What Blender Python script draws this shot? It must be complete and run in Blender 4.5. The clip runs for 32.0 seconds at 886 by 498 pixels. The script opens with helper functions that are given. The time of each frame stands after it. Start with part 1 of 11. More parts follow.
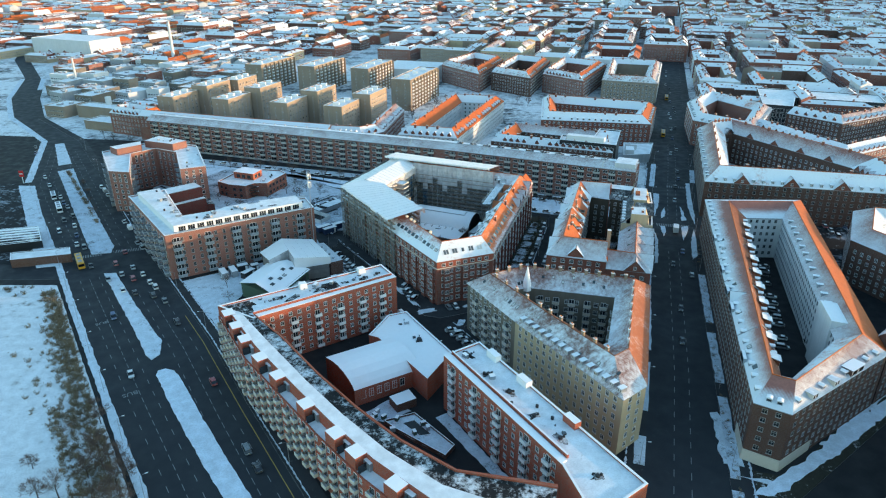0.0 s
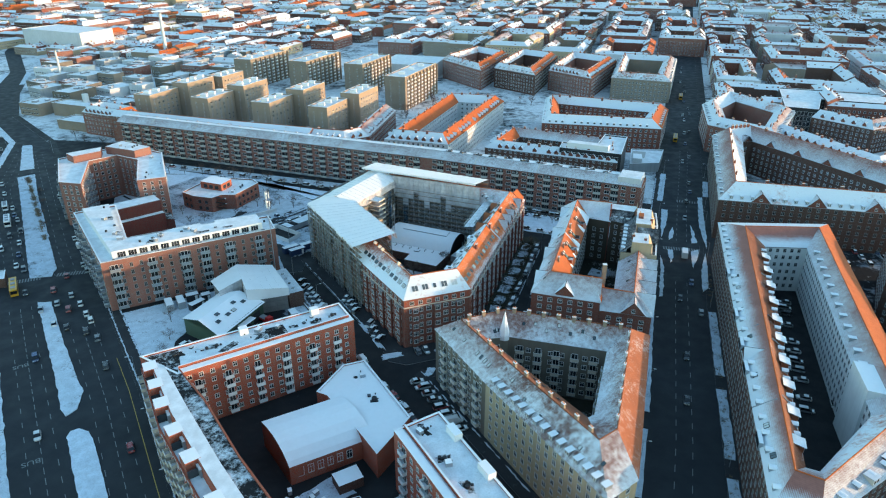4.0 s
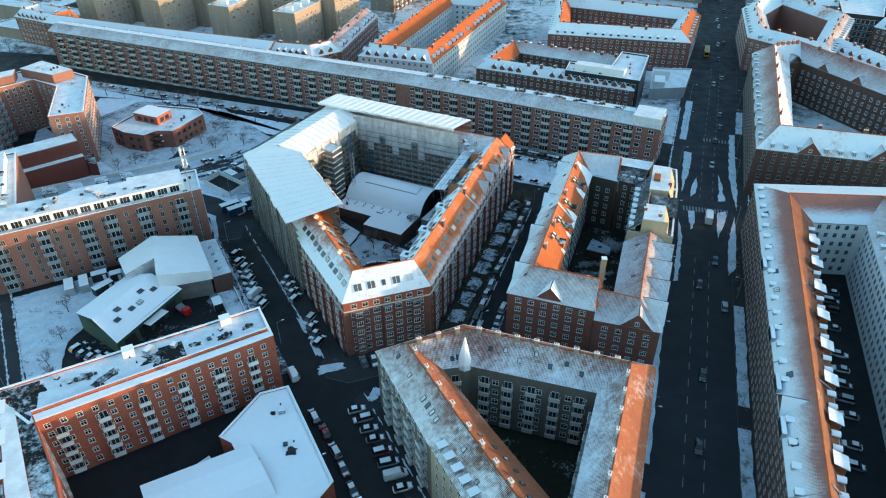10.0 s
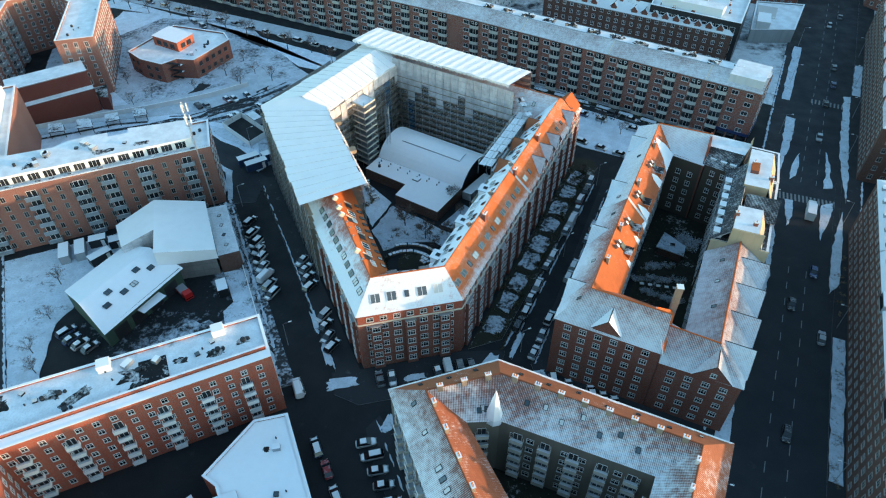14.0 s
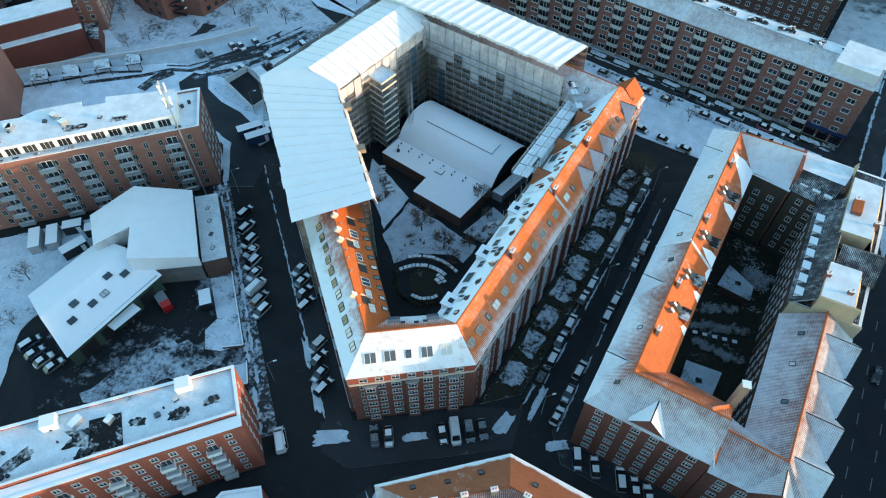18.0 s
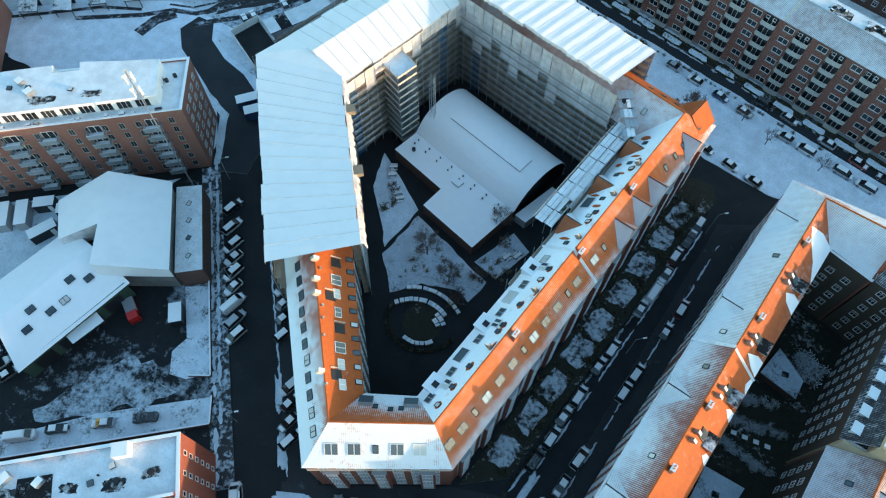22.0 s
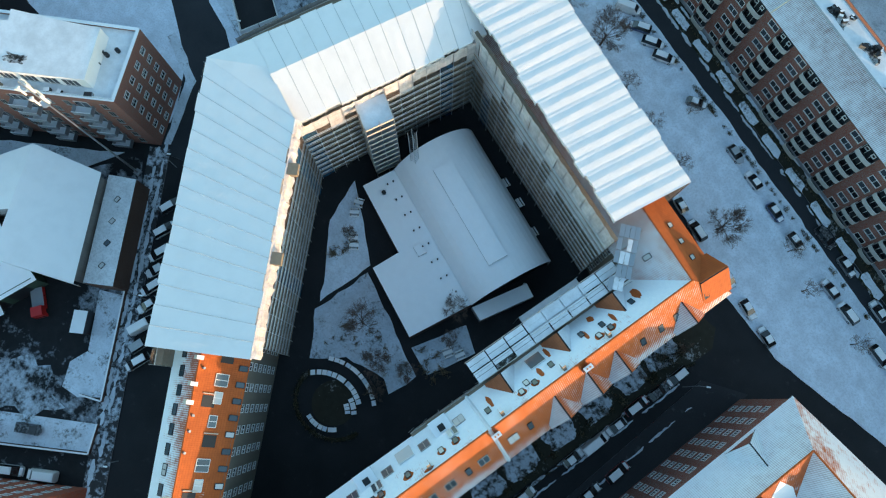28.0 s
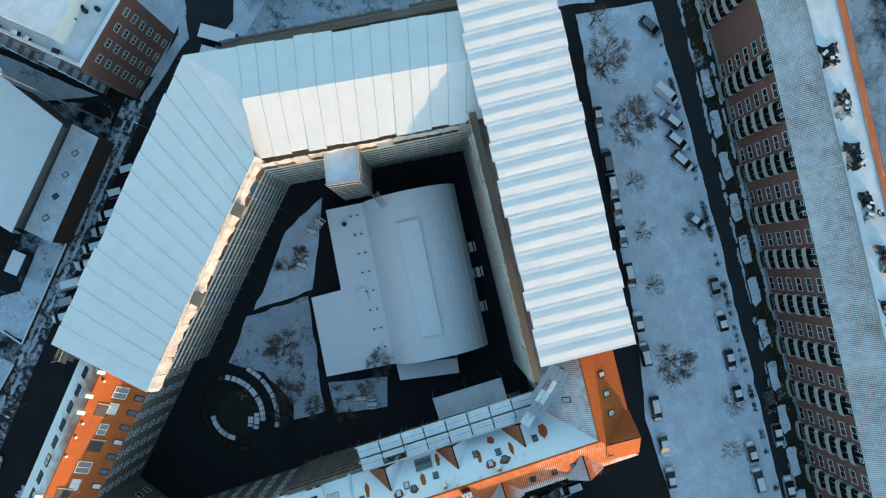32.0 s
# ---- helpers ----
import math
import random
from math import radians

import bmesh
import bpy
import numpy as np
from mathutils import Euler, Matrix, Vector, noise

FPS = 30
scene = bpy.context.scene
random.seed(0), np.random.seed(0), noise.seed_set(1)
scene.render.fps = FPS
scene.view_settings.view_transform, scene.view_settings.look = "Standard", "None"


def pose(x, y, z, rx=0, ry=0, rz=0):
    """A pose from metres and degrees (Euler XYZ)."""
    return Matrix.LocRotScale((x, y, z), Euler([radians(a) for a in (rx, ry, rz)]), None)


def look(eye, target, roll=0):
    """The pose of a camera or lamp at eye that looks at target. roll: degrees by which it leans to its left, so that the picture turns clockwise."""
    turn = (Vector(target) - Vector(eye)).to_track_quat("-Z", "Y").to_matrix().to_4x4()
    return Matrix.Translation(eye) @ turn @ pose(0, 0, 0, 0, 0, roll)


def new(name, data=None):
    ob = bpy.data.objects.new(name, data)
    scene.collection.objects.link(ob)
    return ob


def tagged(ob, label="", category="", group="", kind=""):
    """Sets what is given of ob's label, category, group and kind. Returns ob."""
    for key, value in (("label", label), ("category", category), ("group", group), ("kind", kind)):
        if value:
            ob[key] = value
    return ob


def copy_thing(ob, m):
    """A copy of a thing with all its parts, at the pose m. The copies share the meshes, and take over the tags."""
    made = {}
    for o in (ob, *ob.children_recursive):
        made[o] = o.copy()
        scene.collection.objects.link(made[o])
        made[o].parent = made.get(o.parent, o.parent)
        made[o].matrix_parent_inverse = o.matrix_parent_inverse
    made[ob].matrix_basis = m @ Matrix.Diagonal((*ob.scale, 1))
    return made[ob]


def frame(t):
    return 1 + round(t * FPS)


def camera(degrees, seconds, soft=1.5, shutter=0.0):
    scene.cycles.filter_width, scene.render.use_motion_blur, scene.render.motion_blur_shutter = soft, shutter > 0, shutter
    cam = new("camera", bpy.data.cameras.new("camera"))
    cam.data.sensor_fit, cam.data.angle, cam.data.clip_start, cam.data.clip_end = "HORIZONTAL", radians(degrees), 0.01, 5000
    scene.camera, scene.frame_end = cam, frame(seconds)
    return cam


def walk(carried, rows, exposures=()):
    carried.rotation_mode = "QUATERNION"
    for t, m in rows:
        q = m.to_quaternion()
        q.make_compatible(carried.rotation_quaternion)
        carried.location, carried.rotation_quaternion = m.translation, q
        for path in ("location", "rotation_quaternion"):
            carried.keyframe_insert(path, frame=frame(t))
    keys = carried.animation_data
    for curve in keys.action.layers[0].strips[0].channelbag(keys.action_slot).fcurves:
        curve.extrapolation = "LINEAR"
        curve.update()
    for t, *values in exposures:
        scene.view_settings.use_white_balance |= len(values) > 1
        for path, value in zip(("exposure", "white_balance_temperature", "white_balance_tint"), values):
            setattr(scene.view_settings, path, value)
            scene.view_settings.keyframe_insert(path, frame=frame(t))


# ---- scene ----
cam = camera(68.1, 32.0, 1.15)
METRES, EYE, TILT, LEAN, TURN = 300.0, 120.0, -24.6, 0.0, 0.0
ROWS = [
    (0.0, 0.0, 0.0, 0.0, 0.0, 0.0, -0.0),
    (0.5, 0.0065, 0.0133, 0.0061, 0.17, -0.07, -0.08),
    (1.0, 0.013, 0.0264, 0.0121, 0.35, -0.15, -0.14),
    (1.5, 0.0194, 0.0397, 0.0182, 0.53, -0.21, -0.22),
    (2.0, 0.0254, 0.0524, 0.0239, 0.71, -0.26, -0.29),
    (2.5, 0.0314, 0.0657, 0.03, 0.88, -0.37, -0.37),
    (3.0, 0.0371, 0.0792, 0.0362, 1.03, -0.5, -0.43),
    (3.5, 0.0424, 0.0928, 0.0425, 1.14, -0.68, -0.5),
    (5.5, 0.0631, 0.1479, 0.0677, 1.59, -1.67, -0.72),
    (6.0, 0.0683, 0.1617, 0.074, 1.7, -1.96, -0.75),
    (6.5, 0.0734, 0.1754, 0.0804, 1.83, -2.46, -0.77),
    (7.0, 0.0778, 0.1894, 0.0867, 1.95, -3.19, -0.8),
    (7.5, 0.0822, 0.2033, 0.0931, 2.09, -4.12, -0.83),
    (8.0, 0.086, 0.2173, 0.0996, 2.2, -5.17, -0.85),
    (8.5, 0.0891, 0.2315, 0.1059, 2.32, -6.44, -0.86),
    (9.0, 0.0916, 0.2457, 0.1123, 2.42, -7.79, -0.88),
    (9.5, 0.0943, 0.2598, 0.1188, 2.57, -9.12, -0.9),
    (10.0, 0.0958, 0.2741, 0.1254, 2.69, -10.43, -0.96),
    (10.5, 0.0973, 0.2883, 0.1322, 2.88, -11.75, -1.04),
    (11.0, 0.0983, 0.3028, 0.1387, 3.19, -13.04, -1.19),
    (11.5, 0.0986, 0.3171, 0.1454, 3.84, -14.35, -1.5),
    (12.0, 0.0989, 0.3313, 0.152, 4.76, -15.59, -1.92),
    (12.5, 0.099, 0.3457, 0.1589, 5.73, -16.61, -2.35),
    (13.0, 0.0988, 0.3602, 0.1654, 6.66, -17.5, -2.74),
    (13.5, 0.0977, 0.3742, 0.1721, 7.39, -18.38, -3.14),
    (14.0, 0.0972, 0.3887, 0.1781, 8.11, -19.18, -3.42),
    (14.5, 0.0964, 0.4029, 0.1852, 8.79, -20.07, -3.75),
    (16.5, 0.0917, 0.4609, 0.2117, 10.85, -24.47, -4.75),
    (17.0, 0.0904, 0.4752, 0.2183, 11.47, -25.75, -5.08),
    (17.5, 0.0894, 0.4896, 0.2248, 12.14, -27.02, -5.38),
    (18.0, 0.088, 0.5037, 0.2312, 12.76, -28.26, -5.66),
    (18.5, 0.0867, 0.5173, 0.2373, 13.41, -29.47, -5.96),
    (19.0, 0.0855, 0.5316, 0.2434, 14.16, -30.73, -6.33),
    (19.5, 0.0843, 0.5458, 0.2499, 14.94, -32.06, -6.69),
    (20.0, 0.0836, 0.5597, 0.2562, 15.81, -33.33, -7.07),
    (20.5, 0.0826, 0.5739, 0.2627, 16.76, -34.68, -7.47),
    (21.0, 0.0815, 0.5882, 0.2691, 17.72, -36.03, -7.9),
    (21.5, 0.0803, 0.6024, 0.2761, 18.78, -37.46, -8.39),
    (22.0, 0.0796, 0.6165, 0.2819, 19.89, -38.76, -8.85),
    (22.5, 0.078, 0.6304, 0.2881, 20.82, -40.11, -9.34),
    (23.0, 0.0771, 0.6445, 0.2947, 21.88, -41.52, -9.79),
    (23.5, 0.0762, 0.6587, 0.3011, 23.06, -42.92, -10.25),
    (24.0, 0.075, 0.6726, 0.3074, 24.19, -44.33, -10.76),
    (24.5, 0.0741, 0.6867, 0.3137, 25.36, -45.74, -11.22),
    (25.0, 0.073, 0.7006, 0.32, 26.53, -47.21, -11.68),
    (25.5, 0.0715, 0.7143, 0.3259, 27.7, -48.65, -12.18),
    (27.5, 0.0614, 0.77, 0.352, 33.33, -55.21, -14.3),
    (28.0, 0.0575, 0.7835, 0.3584, 35.08, -57.01, -14.94),
    (28.5, 0.0536, 0.7965, 0.3643, 37.05, -58.87, -15.64),
    (29.0, 0.0487, 0.8094, 0.3703, 39.14, -60.88, -16.38),
    (29.5, 0.0432, 0.8221, 0.3761, 41.3, -62.87, -17.09),
    (30.0, 0.0367, 0.8344, 0.3819, 43.47, -64.92, -17.81),
    (30.5, 0.0297, 0.8466, 0.3876, 45.38, -66.94, -18.43),
    (31.0, 0.0224, 0.8585, 0.3933, 47.31, -68.97, -19.01),
    (31.5, 0.014, 0.8698, 0.3987, 49.62, -71.16, -19.73),
    (32.0, 0.0058, 0.8806, 0.4039, 52.13, -73.44, -20.43),
]
SKY = [(0.0, 2.38, 6550, -3), (9.0, 2.42, 6550, -3), (18.0, 2.48, 6550, -3), (24.0, 2.4, 6600, -3), (28.0, 2.27, 6750, -2), (32.0, 2.07, 6900, -1)]
walk(cam, [(t, pose(0, 0, EYE, TILT, LEAN, TURN) @ pose(METRES * x, METRES * y, METRES * z, 90 + pitch, roll, yaw)) for t, x, y, z, yaw, pitch, roll in ROWS], SKY)

# ---- light ----
SUN_AZ, SUN_EL = 92.0, 5.0   # degrees clockwise from +y, and above the horizon
world = bpy.data.worlds.new("winter_sky")
scene.world = world
world.use_nodes = True
wn = world.node_tree
sky = wn.nodes.new("ShaderNodeTexSky")
sky.sky_type, sky.sun_disc = "NISHITA", False
sky.sun_elevation, sky.sun_rotation = radians(SUN_EL), radians(SUN_AZ)
sky.altitude, sky.air_density, sky.dust_density, sky.ozone_density = 20, 1.0, 0.6, 2.0
wn.links.new(sky.outputs[0], wn.nodes["Background"].inputs[0])
wn.nodes["Background"].inputs[1].default_value = 0.15
sun_data = bpy.data.lights.new("sun", "SUN")
sun_data.energy, sun_data.angle, sun_data.color = 1.1, radians(0.6), (1.0, 0.62, 0.4)
sun = new("sun", sun_data)
to_sun = Vector((math.sin(radians(SUN_AZ)) * math.cos(radians(SUN_EL)), math.cos(radians(SUN_AZ)) * math.cos(radians(SUN_EL)), math.sin(radians(SUN_EL))))
sun.matrix_world = look(to_sun * 500, (0, 0, 0))

# ---- materials ----


class Nodes:
    """A small helper round a material's node tree."""

    def __init__(self, name, rough=0.8, metal=0.0, spec=0.4):
        self.m = bpy.data.materials.new(name)
        self.m.use_nodes = True
        self.t = self.m.node_tree
        self.b = self.t.nodes["Principled BSDF"]
        self.b.inputs["Roughness"].default_value = rough
        self.b.inputs["Metallic"].default_value = metal
        self.b.inputs["Specular IOR Level"].default_value = spec

    def add(self, kind, **inputs):
        n = self.t.nodes.new(kind)
        for k, v in inputs.items():
            self.put(n.inputs[k.replace("_", " ")], v)
        return n

    def put(self, socket, v):
        if isinstance(v, bpy.types.NodeSocket):
            self.t.links.new(v, socket)
        else:
            socket.default_value = v if not (isinstance(v, tuple) and len(v) == 3 and socket.type == "RGBA") else (*v, 1)

    def coord(self, which="Object"):
        if which == "World":
            return self.add("ShaderNodeNewGeometry").outputs["Position"]
        return self.add("ShaderNodeTexCoord").outputs[which]

    def noise(self, scale, detail=4.0, rough=0.55, vec=None):
        n = self.add("ShaderNodeTexNoise", Scale=scale, Detail=detail, Roughness=rough)
        self.put(n.inputs["Vector"], vec if vec is not None else self.coord("World"))
        return n.outputs["Fac"]

    def ramp(self, fac, lo, hi, a=0.0, b=1.0):
        n = self.add("ShaderNodeMapRange", Value=fac)
        n.inputs["From Min"].default_value, n.inputs["From Max"].default_value = lo, hi
        n.inputs["To Min"].default_value, n.inputs["To Max"].default_value = a, b
        n.clamp = True
        return n.outputs[0]

    def mix(self, fac, a, b):
        n = self.t.nodes.new("ShaderNodeMix")
        n.data_type = "RGBA"
        self.put(n.inputs[0], fac)
        self.put(n.inputs[6], a)
        self.put(n.inputs[7], b)
        return n.outputs[2]

    def math(self, op, a, b=0.0):
        n = self.t.nodes.new("ShaderNodeMath")
        n.operation = op
        self.put(n.inputs[0], a)
        self.put(n.inputs[1], b)
        return n.outputs[0]

    def split(self, vec):
        n = self.add("ShaderNodeSeparateXYZ", Vector=vec)
        return n.outputs

    def bump(self, height, strength=0.4, dist=0.05):
        n = self.add("ShaderNodeBump", Height=height, Strength=strength, Distance=dist)
        self.t.links.new(n.outputs[0], self.b.inputs["Normal"])

    def out(self, colour, rough=None):
        self.put(self.b.inputs["Base Color"], colour)
        if rough is not None:
            self.put(self.b.inputs["Roughness"], rough)
        return self.m


def shade(c, k):
    return tuple(min(1.0, v * k) for v in c)


def plain(name, colour, rough=0.6, metal=0.0, vary=0.12, scale=1.5, bump=0.0, spec=0.4):
    n = Nodes(name, rough, metal, spec)
    rnd = n.add("ShaderNodeObjectInfo").outputs["Random"]
    f = n.math("ADD", n.math("MULTIPLY", n.noise(scale), 0.7), n.math("MULTIPLY", rnd, 0.3))
    c = n.mix(f, shade(colour, 1 - vary), shade(colour, 1 + vary))
    if bump:
        n.bump(n.noise(scale * 6), bump)
    return n.out(c)


def brick(name, colour, mortar=(0.36, 0.33, 0.3), stain=0.35):
    """Brickwork laid along u (metres) and z, with weathered patches."""
    colour, mortar = shade(colour, 0.8), shade(mortar, 0.8)
    n = Nodes(name, 0.85, spec=0.25)
    uv = n.coord("UV")
    b = n.add("ShaderNodeTexBrick", Vector=uv, Scale=1.0)
    b.inputs["Brick Width"].default_value, b.inputs["Row Height"].default_value, b.inputs["Mortar Size"].default_value = 0.24, 0.075, 0.012
    n.put(b.inputs["Color1"], shade(colour, 0.82))
    n.put(b.inputs["Color2"], shade(colour, 1.18))
    n.put(b.inputs["Mortar"], mortar)
    big = n.ramp(n.noise(0.12, 5.0), 0.35, 0.7)
    c = n.mix(n.math("MULTIPLY", big, stain), b.outputs["Color"], shade(colour, 0.5))
    streak = n.add("ShaderNodeTexNoise", Scale=1.0, Detail=3.0)
    m = n.add("ShaderNodeMapping", Vector=uv)
    m.inputs["Scale"].default_value = (1.2, 0.06, 1)
    n.put(streak.inputs["Vector"], m.outputs[0])
    c = n.mix(n.ramp(streak.outputs["Fac"], 0.55, 0.75, 0, 0.35), c, shade(colour, 0.6))
    rnd = n.add("ShaderNodeObjectInfo").outputs["Random"]
    c = n.mix(n.math("MULTIPLY", rnd, 0.2), c, shade(colour, 0.72))
    n.bump(b.outputs["Fac"], 0.25, 0.01)
    return n.out(c)


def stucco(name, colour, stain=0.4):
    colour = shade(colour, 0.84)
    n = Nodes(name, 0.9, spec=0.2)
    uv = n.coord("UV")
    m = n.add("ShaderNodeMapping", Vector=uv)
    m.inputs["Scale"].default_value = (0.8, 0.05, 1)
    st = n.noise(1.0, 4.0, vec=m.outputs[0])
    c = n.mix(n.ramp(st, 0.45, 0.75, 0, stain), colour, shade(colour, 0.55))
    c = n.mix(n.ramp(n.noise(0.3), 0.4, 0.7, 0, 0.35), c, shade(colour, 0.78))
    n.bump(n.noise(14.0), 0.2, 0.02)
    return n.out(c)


def roof(name, tile, cover, rib=0.3, course=0.42, low=0.0, top=99.0, frost=0.35, grad=0.0, white=1.0, even=0.0, drift=0.45):
    """Pantiles in u (along the eave) and v (up the slope, metres) under snow: cover 0 is bare, 1 is closed snow."""
    n = Nodes(name, 0.75, spec=0.3)
    uv = n.coord("UV")
    x, y, _ = n.split(uv)
    ribs = n.math("ABSOLUTE", n.math("SINE", n.math("MULTIPLY", x, math.pi / rib)))
    rows = n.math("FRACT", n.math("DIVIDE", y, course))
    relief = n.math("ADD", n.math("MULTIPLY", ribs, 0.7), n.math("MULTIPLY", rows, 0.25))
    t1 = n.mix(n.noise(1.3, 5.0), shade(tile, 0.72), shade(tile, 1.25))
    t1 = n.mix(n.ramp(n.noise(0.25, 4.0), 0.4, 0.72, 0, 0.4), t1, shade(tile, 0.55))
    t1 = n.mix(n.ramp(rows, 0.0, 0.25, 0.35, 0.0), t1, shade(tile, 0.45))
    big, mid = n.noise(0.11, 5.0, 0.6), n.noise(0.9, 6.0, 0.65)
    f = n.math("ADD", n.math("MULTIPLY", big, 0.55), n.math("MULTIPLY", mid, 0.45))
    if even:
        f = n.math("ADD", n.math("MULTIPLY", n.math("SUBTRACT", f, 0.5), 1 - even), 0.5)
    f = n.math("ADD", f, n.math("MULTIPLY", n.math("SUBTRACT", relief, 0.5), -frost * 0.24))
    if low:
        f = n.math("ADD", f, n.ramp(y, low - 0.6, low + 0.6, drift, 0.0))
    if top < 99:
        f = n.math("SUBTRACT", f, n.ramp(y, top - 0.6, top + 0.6, 0.0, 0.45))
    if grad:
        f = n.math("ADD", f, n.ramp(y, 0.0, 8.5, grad * 0.5, -grad * 0.5))
    lo = 0.72 - 0.46 * cover
    soft = 0.07 + 0.03 * frost + 0.12 * even
    mask = n.ramp(f, lo - soft, lo + soft)
    snow = n.mix(n.noise(2.0), shade((0.66, 0.7, 0.74), white), shade((0.78, 0.81, 0.84), white))
    c = n.mix(mask, t1, snow)
    n.bump(n.math("ADD", n.math("MULTIPLY", relief, 0.6), n.math("MULTIPLY", mask, 0.5)), 0.5, 0.05)
    return n.out(c)


def patchy(name, under, cover, scale=0.12, grain=(0.8, 0.83, 0.86), fine=1.2, dirt=0.5):
    """Ground with snow lying in patches over it."""
    n = Nodes(name, 0.9, spec=0.2)
    f = n.math("ADD", n.math("MULTIPLY", n.noise(scale, 6.0, 0.62), 0.55), n.math("MULTIPLY", n.noise(fine, 6.0, 0.7), 0.45))
    lo = 0.75 - 0.5 * cover
    mask = n.ramp(f, lo - 0.06, lo + 0.06)
    base = n.mix(n.noise(0.8, 6.0), shade(under, 0.6), shade(under, 1.4))
    snow = n.mix(n.ramp(n.noise(0.35, 5.0), 0.35, 0.65), shade(grain, 0.8), grain)
    snow = n.mix(n.ramp(n.noise(2.6, 6.0, 0.7), 0.46, 0.62, 0, dirt), snow, shade(grain, 0.55))
    n.bump(n.math("ADD", mask, n.math("MULTIPLY", n.noise(3.0, 5.0), 0.5)), 0.4, 0.08)
    return n.out(n.mix(mask, base, snow))


def asphalt_mat(name, c, frost=0.12):
    n = Nodes(name, 0.75, spec=0.15)
    a = n.mix(n.noise(0.09, 5.0), shade(c, 0.75), shade(c, 1.3))
    a = n.mix(n.ramp(n.noise(5.0, 4.0), 0.35, 0.65, 0, 0.25), a, shade(c, 1.7))
    fr = n.math("MULTIPLY", n.ramp(n.noise(0.5, 6.0, 0.7), 0.6, 0.78), frost)
    a = n.mix(fr, a, (0.6, 0.65, 0.7))
    n.bump(n.noise(9.0), 0.15, 0.01)
    return n.out(a, n.ramp(n.noise(0.2), 0.35, 0.65, 0.6, 0.9))


def tarp_mat(name, c, seam=2.5, rough=0.45):
    n = Nodes(name, rough, spec=0.4)
    uv = n.coord("UV")
    m = n.add("ShaderNodeMapping", Vector=uv)
    m.inputs["Scale"].default_value = (1.6, 0.35, 1)
    w = n.noise(1.0, 5.0, 0.6, m.outputs[0])
    dirt = n.ramp(n.noise(0.35, 5.0), 0.45, 0.75, 0, 0.25)
    n.bump(n.math("ADD", w, n.math("MULTIPLY", n.noise(2.5), 0.3)), 0.35, 0.12)
    return n.out(n.mix(dirt, c, shade(c, 0.78)))


def netting(name, c, open_=0.4):
    """Woven scaffold sheeting, half see-through: creased, laced at lifts and standards."""
    n = Nodes(name, 0.8, spec=0.2)
    uv = n.coord("UV")
    x, y, _ = n.split(uv)
    lift = n.ramp(n.math("FRACT", n.math("DIVIDE", y, 2.0)), 0.0, 0.12, 1.0, 0.0)
    pole = n.ramp(n.math("FRACT", n.math("DIVIDE", x, 2.5)), 0.0, 0.06, 1.0, 0.0)
    rnd = n.add("ShaderNodeObjectInfo").outputs["Random"]
    m = n.add("ShaderNodeMapping", Vector=uv)
    m.inputs["Scale"].default_value = (5.0, 0.5, 1)
    c2 = n.mix(n.noise(1.0, 6.0, 0.65, m.outputs[0]), shade(c, 0.55), shade(c, 1.4))
    c2 = n.mix(n.math("MULTIPLY", rnd, 0.35), c2, shade(c, 1.8))
    n.bump(n.noise(2.2, 5.0), 0.7, 0.15)
    n.out(n.mix(n.math("MULTIPLY", n.math("MAXIMUM", lift, pole), 0.3), c2, shade(c, 0.25)))
    clear = n.t.nodes.new("ShaderNodeBsdfTransparent")
    mx = n.t.nodes.new("ShaderNodeMixShader")
    gap = n.ramp(n.noise(0.45, 5.0, 0.6), 0.42, 0.62, open_ * 0.6, open_ * 1.6)
    n.put(mx.inputs[0], gap)
    n.t.links.new(n.b.outputs[0], mx.inputs[1])
    n.t.links.new(clear.outputs[0], mx.inputs[2])
    n.t.links.new(mx.outputs[0], n.t.nodes["Material Output"].inputs["Surface"])
    return n.m


ASPHALT = asphalt_mat("asphalt", (0.02, 0.021, 0.023), 0.04)
ROADMAT = asphalt_mat("road_asphalt", (0.029, 0.032, 0.037), 0.03)
PAVING = asphalt_mat("pavement_slabs", (0.032, 0.033, 0.036), 0.13)
KERB = plain("kerb_granite", (0.25, 0.25, 0.26), 0.8, vary=0.3)
COURT = patchy("trodden_court_snow", (0.04, 0.04, 0.042), 0.6, 0.09, (0.6, 0.66, 0.74), fine=0.8)
# Lawn snow is tinted blue: sky-lit shade put into the grain colour.
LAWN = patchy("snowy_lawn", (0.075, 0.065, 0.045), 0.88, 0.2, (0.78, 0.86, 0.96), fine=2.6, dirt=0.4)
THIN = patchy("thin_snow", (0.05, 0.044, 0.034), 0.68, 0.2, (0.62, 0.69, 0.78), fine=2.0, dirt=0.4)
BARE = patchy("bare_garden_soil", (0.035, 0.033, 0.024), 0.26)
FIELD = patchy("snow_field", (0.09, 0.075, 0.045), 0.74, 0.045, fine=0.35)
YARD = patchy("yard_slush", (0.02, 0.021, 0.023), 0.35, 0.07, (0.56, 0.62, 0.7), fine=0.45)
LOTSNOW = patchy("driven_snow", (0.04, 0.04, 0.045), 0.72, 0.25, (0.68, 0.75, 0.83), fine=1.6, dirt=0.4)
SNOW = plain("snow", (0.88, 0.89, 0.91), 0.85, vary=0.06, scale=0.8, bump=0.25)
SNOWFLAT = patchy("snow_on_roofing_felt", (0.1, 0.1, 0.105), 0.97, 0.1, (0.84, 0.87, 0.9), dirt=0.12)
DIRTYROOF = patchy("streaked_snow_on_flat_roof", (0.08, 0.08, 0.085), 0.82, 0.18, (0.78, 0.83, 0.88), fine=0.7, dirt=0.3)
